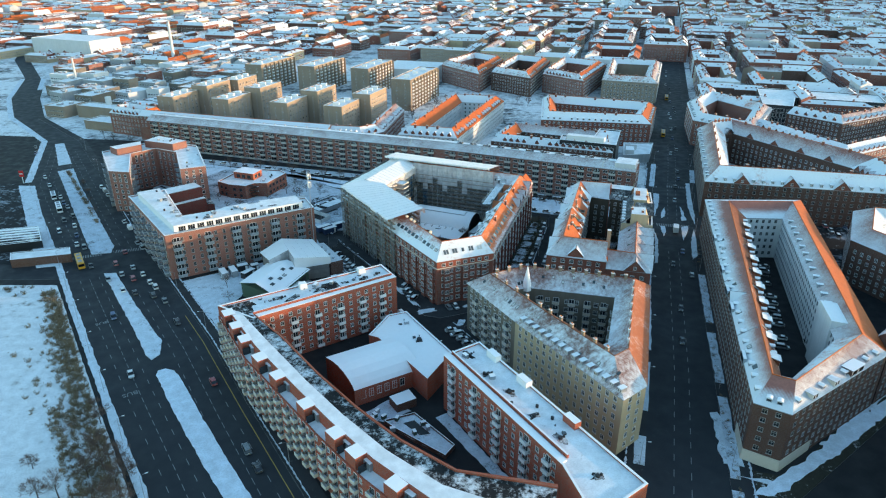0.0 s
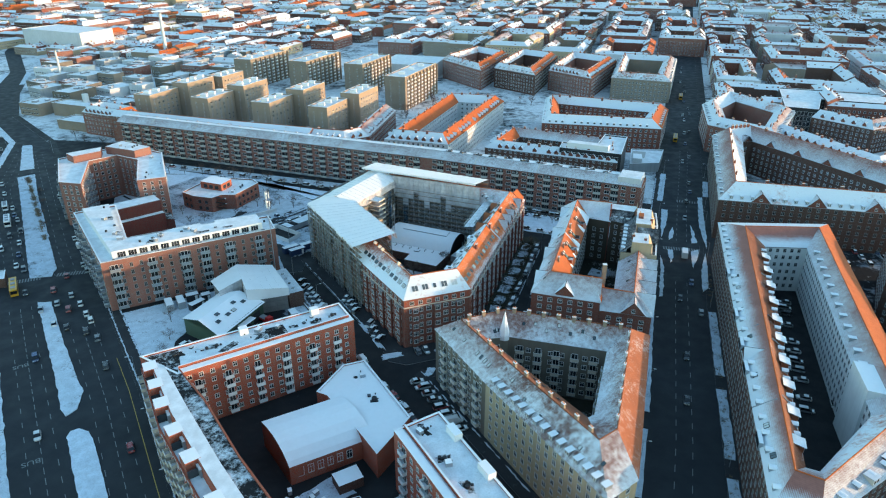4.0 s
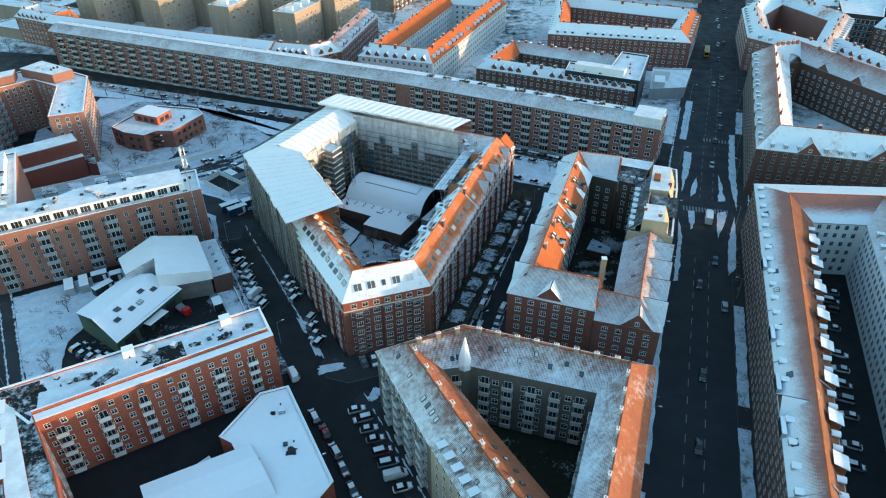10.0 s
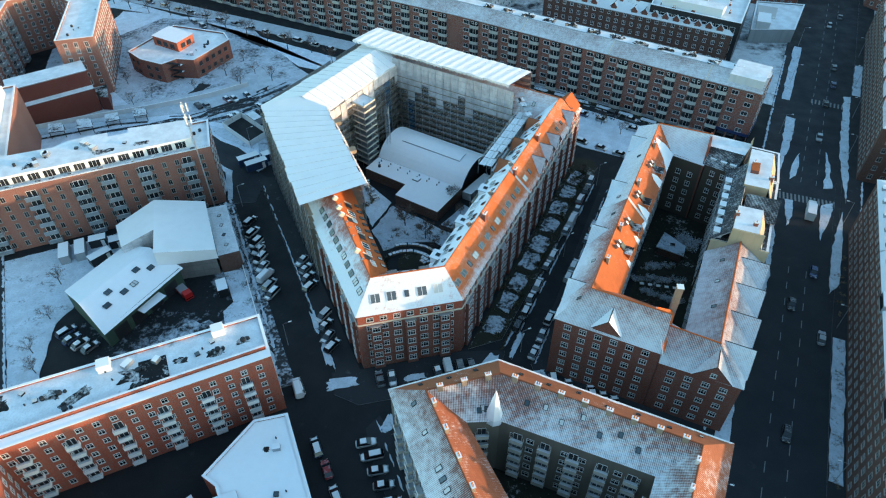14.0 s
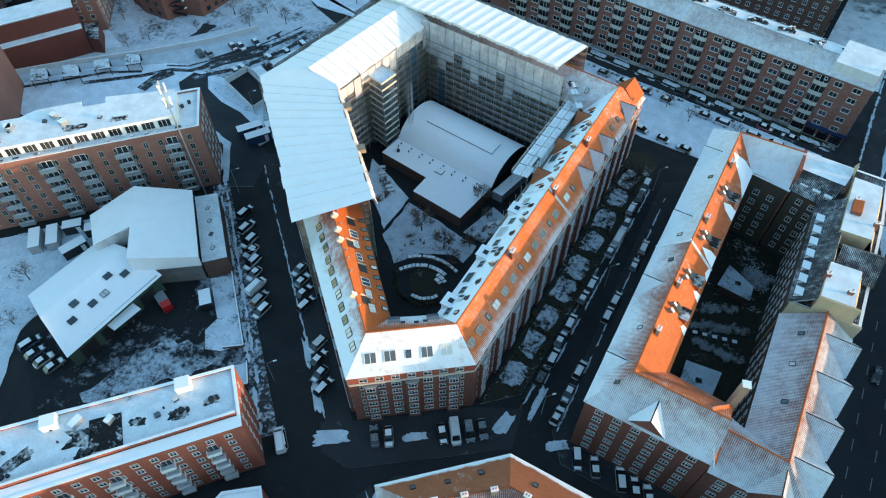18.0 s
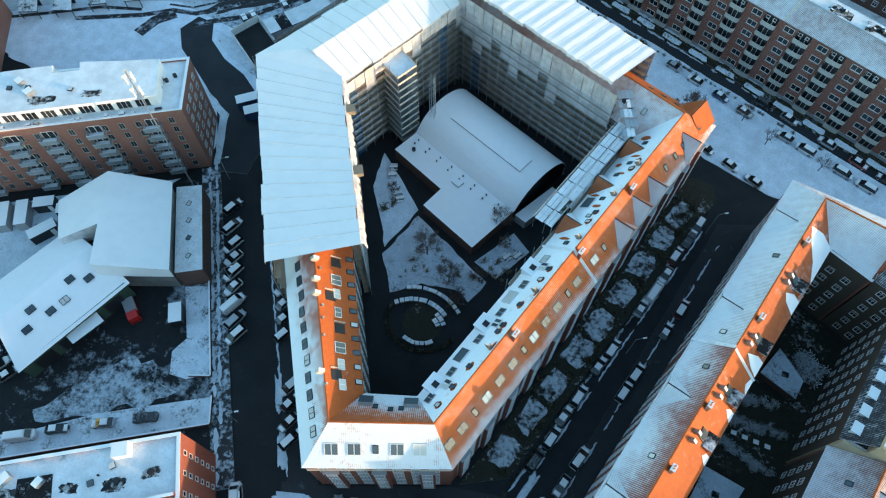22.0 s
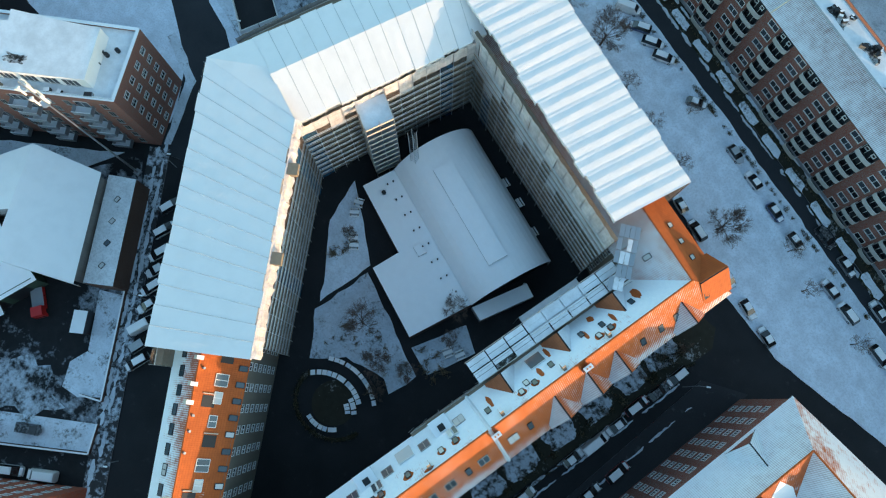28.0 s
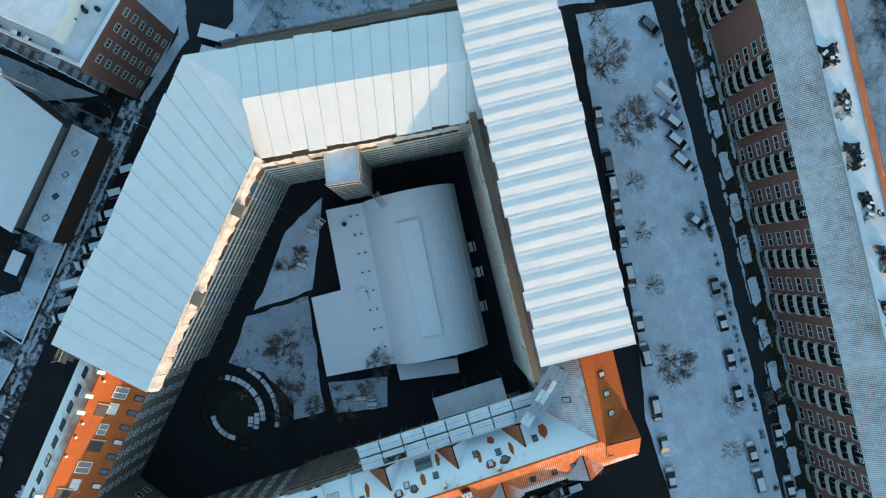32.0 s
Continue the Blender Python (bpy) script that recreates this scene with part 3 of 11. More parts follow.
class Ring:
    """A block of wings between an outer and an inner line, with a pitched roof mitred at the corners."""

    def __init__(self, name, label, outer, inner, eave, ridge, wall, iwall=None, closed=True, over=0.45, rf=0.5, trim=None, category="apartment building"):
        self.o, self.i, self.eave, self.ridge, self.closed, self.rf = outer, inner, eave, ridge, closed, rf
        self.n = len(outer) if closed else len(outer) - 1
        c = outer[0]
        self.e = thing(name, label, category, (c[0], c[1], 0))
        self.r = [lerp(o, q, rf) for o, q in zip(outer, inner)]
        self.wall, self.iwall, self.over, self.trim = wall, iwall or wall, over, trim or GREY
        for k in range(self.n):
            o0, o1, q0, q1 = self.seg(k)
            for a, b, c0, c1, mat in ((o0, o1, q0, q1, self.wall), (q0, q1, o0, o1, self.iwall)):
                mat = mat[k] if isinstance(mat, (list, tuple)) else mat
                t0, t1 = 0.45 / max(1, (V2(c0) - V2(a)).length), 0.45 / max(1, (V2(c1) - V2(b)).length)
                part("wall", MB().prism([a, b, lerp(b, c1, t1), lerp(a, c0, t0)], 0, eave - 0.05, mat), self.e)
                # cornice and gutter
                f = lambda p, q, s: tuple(V2(p) + (V2(p) - V2(q)).normalized() * s)
                part("cornice", MB().prism([f(a, c0, 0.22), f(b, c1, 0.22), b, a], eave - 0.55, eave - 0.2, self.trim), self.e)
        if not closed:
            for k in (0, len(outer) - 1):
                self.gable(k)

    def seg(self, k):
        j = (k + 1) % len(self.o)
        return self.o[k], self.o[j], self.i[k], self.i[j]

    def gable(self, k):
        o, q, r = self.o[k], self.i[k], self.r[k]
        other = self.o[1] if k == 0 else self.o[k - 1]
        otheri = self.i[1] if k == 0 else self.i[k - 1]
        mat = self.wall[0] if isinstance(self.wall, (list, tuple)) else self.wall
        d = (V2(lerp(other, otheri, 0.5)) - V2(lerp(o, q, 0.5))).normalized() * 0.4
        loop = [(*o, 0), (*q, 0), (*q, self.eave), (*r, self.ridge - 0.15), (*o, self.eave)]
        back = [(x + d.x, y + d.y, z) for x, y, z in loop]
        mb = MB()
        mb.face(loop, mat)
        mb.face(list(reversed(back)), mat)
        for i in range(5):
            j = (i + 1) % 5
            mb.face([loop[j], loop[i], back[i], back[j]], mat)
        part("gable_wall", mb, self.e)

    def slope(self, k, outer=True):
        """Eave, eave, ridge, ridge of a slope."""
        o0, o1, q0, q1 = self.seg(k)
        j = (k + 1) % len(self.o)
        a, b = (o0, o1) if outer else (q0, q1)
        r0, r1 = self.r[k], self.r[j]
        out = []
        for p, r in ((a, r0), (b, r1)):
            d = (V2(p) - V2(r))
            s = self.over / max(0.1, d.length)
            out.append((p[0] + d.x * s, p[1] + d.y * s, self.eave - (self.ridge - self.eave) * s))
        return [Vector(out[0]), Vector(out[1]), Vector((*r1, self.ridge)), Vector((*r0, self.ridge))]

    def roofs(self, mats, ridge_mat=None):
        """mats: for each wing, the covering of the outer and of the inner slope."""
        for k in range(self.n):
            mo, mi = mats[k % len(mats)]
            if mo:
                slab(self.e, "roof_slope", self.slope(k, True), mo, self.trim)
            if mi:
                slab(self.e, "roof_slope", self.slope(k, False), mi, self.trim)
            if ridge_mat:
                a, b = self.r[k], self.r[(k + 1) % len(self.r)]
                part("ridge_tiles", MB().tube((*a, self.ridge + 0.02), (*b, self.ridge + 0.02), 0.16, 0.16, ridge_mat, 6), self.e)

    def on_slope(self, k, outer, s, t, lift=0.0):
        """A pose on a slope: s metres along the eave from its start, t of the way up; z is the slope's normal, y points up the slope."""
        q = self.slope(k, outer)
        e0, e1, r1, r0 = q
        mid = ((e0 + e1) / 2)
        ax = (e1 - e0).normalized()
        rise = (r0 - e0) - ax * (r0 - e0).dot(ax)
        up = rise.normalized()
        nrm = ax.cross(up)
        if nrm.z < 0:
            ax, nrm = -ax, -nrm
        p = e0 + (e1 - e0).normalized() * s + rise * t
        # the slab is two triangles: take the one under the point
        tri = [e0, e1, r1, r0]
        if (tri[1] - tri[0]).cross(tri[3] - tri[0]).z < 0:
            tri = [tri[1], tri[0], tri[3], tri[2]]
        d, w = tri[2] - tri[0], p - tri[0]
        first = (d.x * w.y - d.y * w.x) * (d.x * (tri[1] - tri[0]).y - d.y * (tri[1] - tri[0]).x) > 0
        a, b, c = (tri[0], tri[1], tri[2]) if first else (tri[0], tri[2], tri[3])
        nn = (b - a).cross(c - a).normalized()
        if nn.z > 0.2:
            p.z = a.z - (nn.x * (p.x - a.x) + nn.y * (p.y - a.y)) / nn.z
            nrm = nn
            ax = (ax - nn * ax.dot(nn)).normalized()
            up = nrm.cross(ax)
        p = p + nrm * lift
        return Matrix(((ax.x, up.x, nrm.x, p.x), (ax.y, up.y, nrm.y, p.y), (ax.z, up.z, nrm.z, p.z), (0, 0, 0, 1)))

    def windows(self, k, outer, floors, bay, w, h, style, margin=1.2, limit=300, skip=None, fm=None):
        o0, o1, q0, q1 = self.seg(k)
        a, b, c = (o0, o1, q0) if outer else (q0, q1, o0)
        wall_windows(self.e, a, b, c, floors, bay, w, h, style, margin, limit, 0.0, skip, fm)


def flat_block(name, label, poly, h, wall, top, parapet=0.5, trim=None, category="building", parent=None):
    """A flat-roofed block with a parapet; walls of its own on each side."""
    p = ccw(poly)
    e = parent or thing(name, label, category, (p[0][0], p[0][1], 0))
    ins = inset(p, 0.4)
    for i in range(len(p)):
        j = (i + 1) % len(p)
        part("wall", MB().prism([p[i], p[j], ins[j], ins[i]], 0, h + parapet, SNOW if parapet else wall, wall), e)
    part("roof", MB().prism(ins, h - 0.3, h, top, GREY, True), e)
    if trim:
        outline(e, "coping", inset(p, -0.06), h + parapet, h + parapet + 0.12, 0.55, trim, SNOW)
    return e

# ---- ground ----
DISTRICT = patchy("far_streets_in_snow", (0.03, 0.031, 0.034), 0.6, 0.03, fine=0.2)
solo("ground", MB().face([(-6000, -3000, -0.03), (6000, -3000, -0.03), (6000, 6000, -0.03), (-6000, 6000, -0.03)], ASPHALT), "dark asphalt ground of the city reaching the horizon", "ground", kind="structure")


def rough(poly, amp, step=1.6):
    """The outline with a worn, wandering edge."""
    p, out = ccw(poly), []
    for i in range(len(p)):
        a, b = V2(p[i]), V2(p[(i + 1) % len(p)])
        n = min(120, max(1, int((b - a).length / step)))
        d = (b - a).normalized()
        for k in range(n):
            q = a.lerp(b, k / n)
            w = amp * (noise.noise(Vector((q.x * 0.35, q.y * 0.35, 3))) + 0.7 * noise.noise(Vector((q.x * 1.1, q.y * 1.1, 8))))
            out.append((q.x - d.y * w, q.y + d.x * w))
    return out


LAID = []


def sheet(name, poly, z, mat, label, category, z0=-0.03, side=None):
    LAID.append(name)
    z += 0.004 * (len(LAID) % 8) if z > 0.015 else 0
    if mat in (LAWN, THIN, LOTSNOW, FIELD, YARD):
        poly, side = rough(poly, 0.4 if mat in (LOTSNOW, THIN) else 0.3), side or mat
    return solo(name, MB().prism(poly, z0, z, mat, side or KERB), label, category, kind="structure")


def strip(pts_a, pts_b):
    return list(pts_a) + list(reversed(pts_b))


W_KERB = [(-424, 677), (-380, 580), (-336, 510), (-271, 440), (-229, 346), (-159, 246), (-143.7, 223.3), (-95, 153), (-70.5, 118.3), (-30, 60), (20, -10)]
E_KERB = [(-408, 677), (-360, 580), (-315, 506), (-250, 440), (-149.2, 288.6), (-79.2, 189.1), (-56, 153), (-33.1, 118.3), (-6, 76), (50, -8)]
RW_KERB = [(-10, -60), (47.7, 118.3), (65.3, 172.6), (93.4, 268.8), (114, 336), (130.5, 388), (242, 746), (620, 1960)]
RE_KERB = [(14, -60), (69.5, 118), (85, 172.6), (104, 240.4), (124, 306), (149, 382), (262, 746), (642, 1960)]
sheet("road_1", strip(W_KERB, E_KERB), 0.0, ROADMAT, "wide dark asphalt avenue with queueing traffic", "road")
sheet("road_2", strip(RW_KERB, RE_KERB), 0.006, ROADMAT, "long straight dark asphalt street between blocks", "road")
sheet("road_3", [(-408, 677), (-424, 677), (-508, 800), (-700, 1200), (-682, 1210), (-490, 800)], 0.0, ROADMAT, "far end of the avenue curving away", "road")


def offset(pts, d):
    """A line moved to its right by d."""
    out = []
    for i, p in enumerate(pts):
        a, b = V2(pts[max(0, i - 1)]), V2(pts[min(len(pts) - 1, i + 1)])
        t = (b - a).normalized()
        out.append((p[0] + t.y * d, p[1] - t.x * d))
    return out


def between(pts, y0, y1):
    """The piece of a line between two values of y."""
    lo, hi = min(y0, y1), max(y0, y1)
    out = []
    for p, q in zip(pts, pts[1:]):
        for k in range(41):
            r = lerp(p, q, k / 40)
            if lo <= r[1] <= hi and (not out or (V2(r) - V2(out[-1])).length > 2.0):
                out.append(r)
    return out


def band(name, line, y0, y1, d0, d1, z, mat, label, category, side=None):
    seg = between(line, y0, y1)
    return sheet(name, strip(offset(seg, d0), offset(seg, d1)), z, mat, label, category, side=side)


sheet("district", [(-1800, 470), (-420, 470), (-205, 440), (-60, 400), (100, 345), (215, 300), (330, 300), (1800, 500), (1800, 2600), (-1800, 2600)], -0.015, DISTRICT, "snowy streets and yards of the far quarters", "ground", -0.03)
# pavements and verges along the two main streets
band("pavement_1", E_KERB, 76, 620, 0, -4.5, 0.13, PAVING, "frosty slab pavement along the avenue", "pavement")
band("pavement_2", W_KERB, 60, 330, 0.0, 2.4, 0.13, LOTSNOW, "snowy footpath beside the avenue", "pavement")
band("verge_30", W_KERB, 352, 677, 0.3, 4, 0.1, LOTSNOW, "snowy verge along the far avenue", "verge")
band("verge_31", E_KERB, 442, 677, -0.3, -4, 0.1, LOTSNOW, "snowy verge along the far avenue", "verge")
band("pavement_3", RW_KERB, 60, 900, 0, -5.0, 0.13, PAVING, "frosty pavement of the straight street", "pavement")
band("pavement_4", RE_KERB, 60, 900, 0, 6.0, 0.13, PAVING, "frosty pavement of the straight street", "pavement")
for k, (a, b, d0, d1) in enumerate([(128, 142, 0.2, 2.6), (150, 176, 0.2, 3.0), (182, 240, 0.2, 2.6), (345, 392, 0.3, 2.5)]):
    band("verge_%d" % (k + 1), RW_KERB, a, b, d0, -d1, 0.2, LOTSNOW, "snow bank left along the kerb", "snow bank")
for k, (a, b) in enumerate([(100, 121), (124, 160), (164, 196), (199, 238), (350, 376)]):
    band("verge_%d" % (k + 10), RE_KERB, a, b, 0.2, 2.8, 0.24, THIN, "planted verge with thin snow and low shrubs", "verge")
# refuge islands and verges where the street widens at the bus stop
for k, q in enumerate([
        [(112.8, 312.8), (111.6, 306.5), (109.2, 300.5), (106.8, 298.3), (108.7, 304.6)],
        [(103.3, 288.3), (105.6, 287.9), (104.2, 282.4), (102.4, 277.5), (101.3, 276.2)],
        [(121.3, 314.3), (120.2, 305.6), (118.2, 295.3), (115.6, 295.1), (118.5, 304.0)],
        [(112.9, 286.7), (116.4, 288.2), (114.3, 282.0), (108.8, 271.3), (110.7, 279.3)]]):
    sheet("traffic_island_%d" % (k + 1), q, 0.16, LOTSNOW, "snow-covered refuge island of a bus stop", "traffic island")
for k, q in enumerate([
        [(113.6, 334.2), (116.3, 333.0), (112.8, 322.0), (110.2, 314.8), (104.5, 301.5), (107.9, 314.6)],
        [(136.1, 350.1), (138.4, 350.3), (131.2, 326.0), (124.4, 301.8), (120.1, 288.5), (121.9, 298.9), (125.7, 316.1)],
        [(118.1, 284.7), (115.4, 274.1), (109.5, 255.0), (106.0, 251.0), (111.5, 269.4)],
        [(99.0, 283.1), (97.4, 271.4), (90.4, 248.1), (88.9, 248.0), (95.0, 268.0)]]):
    sheet("verge_%d" % (k + 20), q, 0.2, LOTSNOW, "snowy planted verge of the street", "verge")
band("pavement_11", RE_KERB, 248, 345, -1.5, 0.2, 0.02, PAVING, "cycle track beside the planted verge", "pavement")

# islands of the avenue
for k, (poly, mat) in enumerate([
        ([(-137.7, 237.8), (-119.8, 212.7), (-106.1, 193.4), (-96.7, 179.5), (-93.5, 176.4), (-92.1, 179.6), (-94.6, 187.6), (-99.0, 193.0), (-110.5, 208.0), (-132.9, 238.3)], LOTSNOW),
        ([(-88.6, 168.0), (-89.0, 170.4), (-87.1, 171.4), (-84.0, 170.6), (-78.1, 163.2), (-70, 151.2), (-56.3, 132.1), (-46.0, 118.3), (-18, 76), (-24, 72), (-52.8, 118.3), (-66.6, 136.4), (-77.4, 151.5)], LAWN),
        ([(-228, 372), (-222, 378), (-202, 347), (-146, 265), (-144, 258), (-151.5, 256)], THIN),
        ([(-262, 432), (-257, 434), (-228, 388), (-234, 384)], LOTSNOW)]):
    sheet("median_%d" % (k + 1), poly, 0.2, mat, "kerbed median strip covered with trodden snow", "median")

# the park, the side street and the yards beyond the avenue
wk = offset(between(W_KERB, -8, 228), 0)
park = [(p[0] - 4.5, p[1]) for p in wk]
sheet("park", [(-420, 228)] + [(-420, -8)] + list(reversed(park)) if park[0][1] > park[-1][1] else [(-420, 228), (-420, -8)] + park, 0.06, FIELD, "park meadow under trodden snow", "park")
sheet("road_4", [(-420, 245), (-420, 229), (-152, 233), (-157, 246)], 0.01, ROADMAT, "side street joining the avenue", "road")
sheet("yard_1", [(-420, 247), (-162, 247), (-232, 350), (-420, 350)], 0.02, YARD, "slushy depot yard beyond the avenue", "yard")
sheet("bank_1", [(-168, 243), (-161, 245), (-227, 346), (-236, 346)], 0.25, LOTSNOW, "snowed grass bank beside the avenue", "verge")

SNOWROAD = patchy("driven_snow_on_road", (0.06, 0.062, 0.066), 0.86, 0.12, (0.6, 0.65, 0.71), fine=0.9)
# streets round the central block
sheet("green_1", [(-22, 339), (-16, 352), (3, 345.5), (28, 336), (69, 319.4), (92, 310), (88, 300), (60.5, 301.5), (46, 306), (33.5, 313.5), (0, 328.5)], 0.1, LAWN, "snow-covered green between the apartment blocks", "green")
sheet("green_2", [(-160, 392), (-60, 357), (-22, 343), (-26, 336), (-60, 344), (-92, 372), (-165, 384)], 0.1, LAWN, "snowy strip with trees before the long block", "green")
sheet("road_5", [(-30, 362), (-11.5, 356.2), (95, 312.6), (94, 307.6), (66, 319.6), (-14, 351.6), (-31, 357)], 0.02, ROADMAT, "narrow street before the long block", "road")
sheet("road_8", [(-182, 407), (-30, 362), (-31, 355), (-178, 397)], 0.02, SNOWROAD, "snowed-over street before the long block", "road")
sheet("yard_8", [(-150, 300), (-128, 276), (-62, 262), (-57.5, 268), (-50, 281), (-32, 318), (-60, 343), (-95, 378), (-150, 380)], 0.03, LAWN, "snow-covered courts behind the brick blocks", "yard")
sheet("pavement_5", [(-30, 367), (96, 315.6), (95.5, 312.8), (-32, 363.6)], 0.14, BARE, "hedged snowy strip below the long block", "garden")
sheet("garden_1", [(20, 221), (43.5, 300), (49, 299.5), (50.5, 296), (27.5, 225)], 0.12, BARE, "front gardens strip behind a low hedge", "garden")
sheet("pavement_6", [(-9, 210), (-6.8, 204.5), (-1, 202.8), (27.6, 213.6), (28.5, 222), (18.5, 220), (-2.2, 212)], 0.13, PAVING, "pavement before the gabled front", "pavement")
sheet("pavement_7", [(-45.5, 277), (-2.5, 211), (-7, 208.5), (-50, 275)], 0.13, PAVING, "pavement below the scaffolding", "pavement")
sheet("pavement_8", [(-57, 262), (-53.5, 264), (-16, 206), (-19.5, 204)], 0.13, patchy("swept_pavement", (0.045, 0.045, 0.048), 0.42, 0.3, (0.62, 0.68, 0.76), fine=1.2), "part-swept pavement with a low wall", "pavement")
sheet("pavement_9", [(34.5, 219), (37, 213), (75, 201.5), (75, 207.5), (38, 218.5), (60, 293), (52, 290)], 0.13, PAVING, "pavement round the corner block", "pavement")
sheet("pavement_10", [(5, 196), (7.5, 203.5), (27, 209), (71, 197), (70, 193), (27, 205.5)], 0.13, PAVING, "narrow pavement behind the triangular block", "pavement")
sheet("garden_2", [(1.8, 197.5), (4.0, 201), (8, 196), (22, 171), (45, 133), (41.5, 131), (20, 166), (4, 192)], 0.13, PAVING, "pavement below the rendered facade", "pavement")
sheet("courtyard_1", [(2, 226), (-29, 277), (-14, 308), (29, 291), (11, 229)], 0.03, ASPHALT, "dark asphalt courtyard of the central block", "courtyard")
sheet("lawn_1", [(-11, 257.5), (-7.6, 268.5), (5, 262.3), (11, 259), (9.2, 253.7), (7, 255.5), (-1, 254), (-6, 249.8)], 0.12, THIN, "thinly snowed courtyard lawn with shrubs", "lawn")
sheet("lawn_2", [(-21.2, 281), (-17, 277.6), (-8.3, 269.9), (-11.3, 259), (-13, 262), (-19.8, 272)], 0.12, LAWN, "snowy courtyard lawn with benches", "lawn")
sheet("lawn_3", [(7.3, 262.8), (12.6, 272), (17, 269), (12.6, 260.5)], 0.12, THIN, "small snowed lawn behind the hall", "lawn")
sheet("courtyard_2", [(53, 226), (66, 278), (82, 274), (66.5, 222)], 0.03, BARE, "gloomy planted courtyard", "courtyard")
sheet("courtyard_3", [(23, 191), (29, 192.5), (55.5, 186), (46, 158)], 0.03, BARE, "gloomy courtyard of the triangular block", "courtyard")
sheet("courtyard_4", [(90.0, 141), (128, 254), (142, 254), (113, 159)], 0.03, ASPHALT, "asphalt courtyard with parked cars", "courtyard")
sheet("yard_2", [(-57, 260), (-75, 235), (-70, 206), (-62, 196), (-21, 208), (-25, 214), (-42, 243)], 0.05, YARD, "workshop yard with rutted slush", "yard")
sheet("yard_3", [(-104, 231), (-60, 258), (-72, 238), (-78, 214), (-72, 197), (-76, 193)], 0.07, LOTSNOW, "snowy site beside the brick block", "yard")
sheet("bank_2", [(-44.7, 235.8), (-40.5, 237.7), (-30.5, 222.3), (-34.2, 219.5), (-37.7, 219.2), (-39.7, 223.2), (-38.5, 226.5)], 0.35, BANKSNOW, "snow bank along the yard wall", "verge")
sheet("bank_3", [(-62, 192.1), (-64.5, 195.5), (-54.6, 201.5), (-46.0, 207.9), (-28.2, 218.3), (-25.9, 214.1)], 0.3, BANKSNOW, "snowed terrace behind a low wall", "verge")
sheet("yard_4", [(-110, 309), (-60, 300), (-52, 282), (-46, 283), (-30, 320), (-60, 343), (-95, 378), (-130, 376), (-150, 340)], 0.04, COURT, "snowy parking court among trees", "yard")
sheet("road_6", [(-56.0, 281.2), (-57.5, 286.3), (-62.3, 289.7), (-69.2, 292.4), (-75.5, 296.8), (-78.2, 302.1), (-82.9, 302.7), (-85.0, 297.3), (-81.0, 291.6), (-74.2, 287.0), (-69.0, 283.3), (-63.4, 278.9), (-58.7, 271.5), (-55.0, 262.5), (-47.0, 264.5), (-47.6, 276.0)], 0.09, ROADMAT, "dark access road looping behind the brick block", "road")
sheet("road_7", [(-135.9, 292.8), (-121.6, 303.4), (-103.4, 312.3), (-92.3, 318.6), (-81.6, 326.8), (-70.9, 344.7), (-65.4, 329.2), (-72.3, 318.7), (-82.2, 309.2), (-92.0, 305.2), (-115.7, 296.6), (-130.2, 285.6)], 0.075, SNOWROAD, "snow-covered access road behind the brick block", "road")
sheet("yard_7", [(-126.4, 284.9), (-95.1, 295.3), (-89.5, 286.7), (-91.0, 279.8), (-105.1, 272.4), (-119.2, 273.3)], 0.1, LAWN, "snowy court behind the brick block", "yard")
sheet("yard_9", [(-71.2, 299.8), (-58.9, 291.1), (-55.3, 297.9), (-67.7, 306.7)], 0.16, ASPHALT, "dark fenced storage yard", "yard")
def ribbon(name, pts, w, z, mat, label, cat):
    """A narrow strip along a bent line."""
    left, right = [], []
    for i, p in enumerate(pts):
        d = (V2(pts[min(i + 1, len(pts) - 1)]) - V2(pts[max(i - 1, 0)])).normalized() * w / 2
        left.append((p[0] - d.y, p[1] + d.x))
        right.append((p[0] + d.y, p[1] - d.x))
    sheet(name, left + right[::-1], z, mat, label, cat)


TRACKSLUSH = patchy("tyre_swept_slush", (0.03, 0.032, 0.036), 0.36, 0.4, (0.6, 0.66, 0.74), fine=1.4)
T1 = [(-112.0, 290.5), (-96.6, 297.9), (-90.4, 302.2), (-84.1, 303.4), (-74.4, 311.4), (-68.5, 317.0), (-63.0, 323.9), (-58.6, 330.1)]
T2 = [(-83.3, 298.9), (-78.6, 302.7), (-70.8, 307.6), (-65.4, 314.2), (-60.9, 319.4), (-57.3, 327.0)]
for k, (line, w) in enumerate(((T1, 1.5), (T2, 1.7), ([(x - 1.9, y + 1.6) for x, y in T1[2:]], 0.6), ([(-130.0, 283.5), (-119.0, 289.8), (-108.0, 296.5), (-98.0, 299.5)], 1.0), ([(-94.0, 292.0), (-92.5, 297.5), (-89.0, 301.5)], 3.2))):
    ribbon("wheel_track_%d" % (k + 1), line, w, 0.108 + 0.004 * k, TRACKSLUSH, "dark wheel track through the snow", "road")
sheet("verge_40", [(-76.0, 300.5), (-62.0, 297.0), (-57.0, 289.5), (-62.0, 291.2), (-69.0, 294.0), (-74.4, 297.6)], 0.13, LOTSNOW, "snowy verge beside the access road", "verge")
sheet("verge_41", [(-61.2, 276.8), (-55.2, 264.0), (-54.0, 264.8), (-59.4, 277.6), (-66, 281.4), (-70, 283.0), (-70.6, 281.6), (-66, 279.0)], 0.14, LOTSNOW, "snow along the block's end wall", "verge")
sheet("courtyard_5", [(-160, 343), (-154, 358), (-134, 345), (-124, 318), (-150, 320)], 0.1, LOTSNOW, "snowy courtyard crossed by cleared paths", "courtyard")
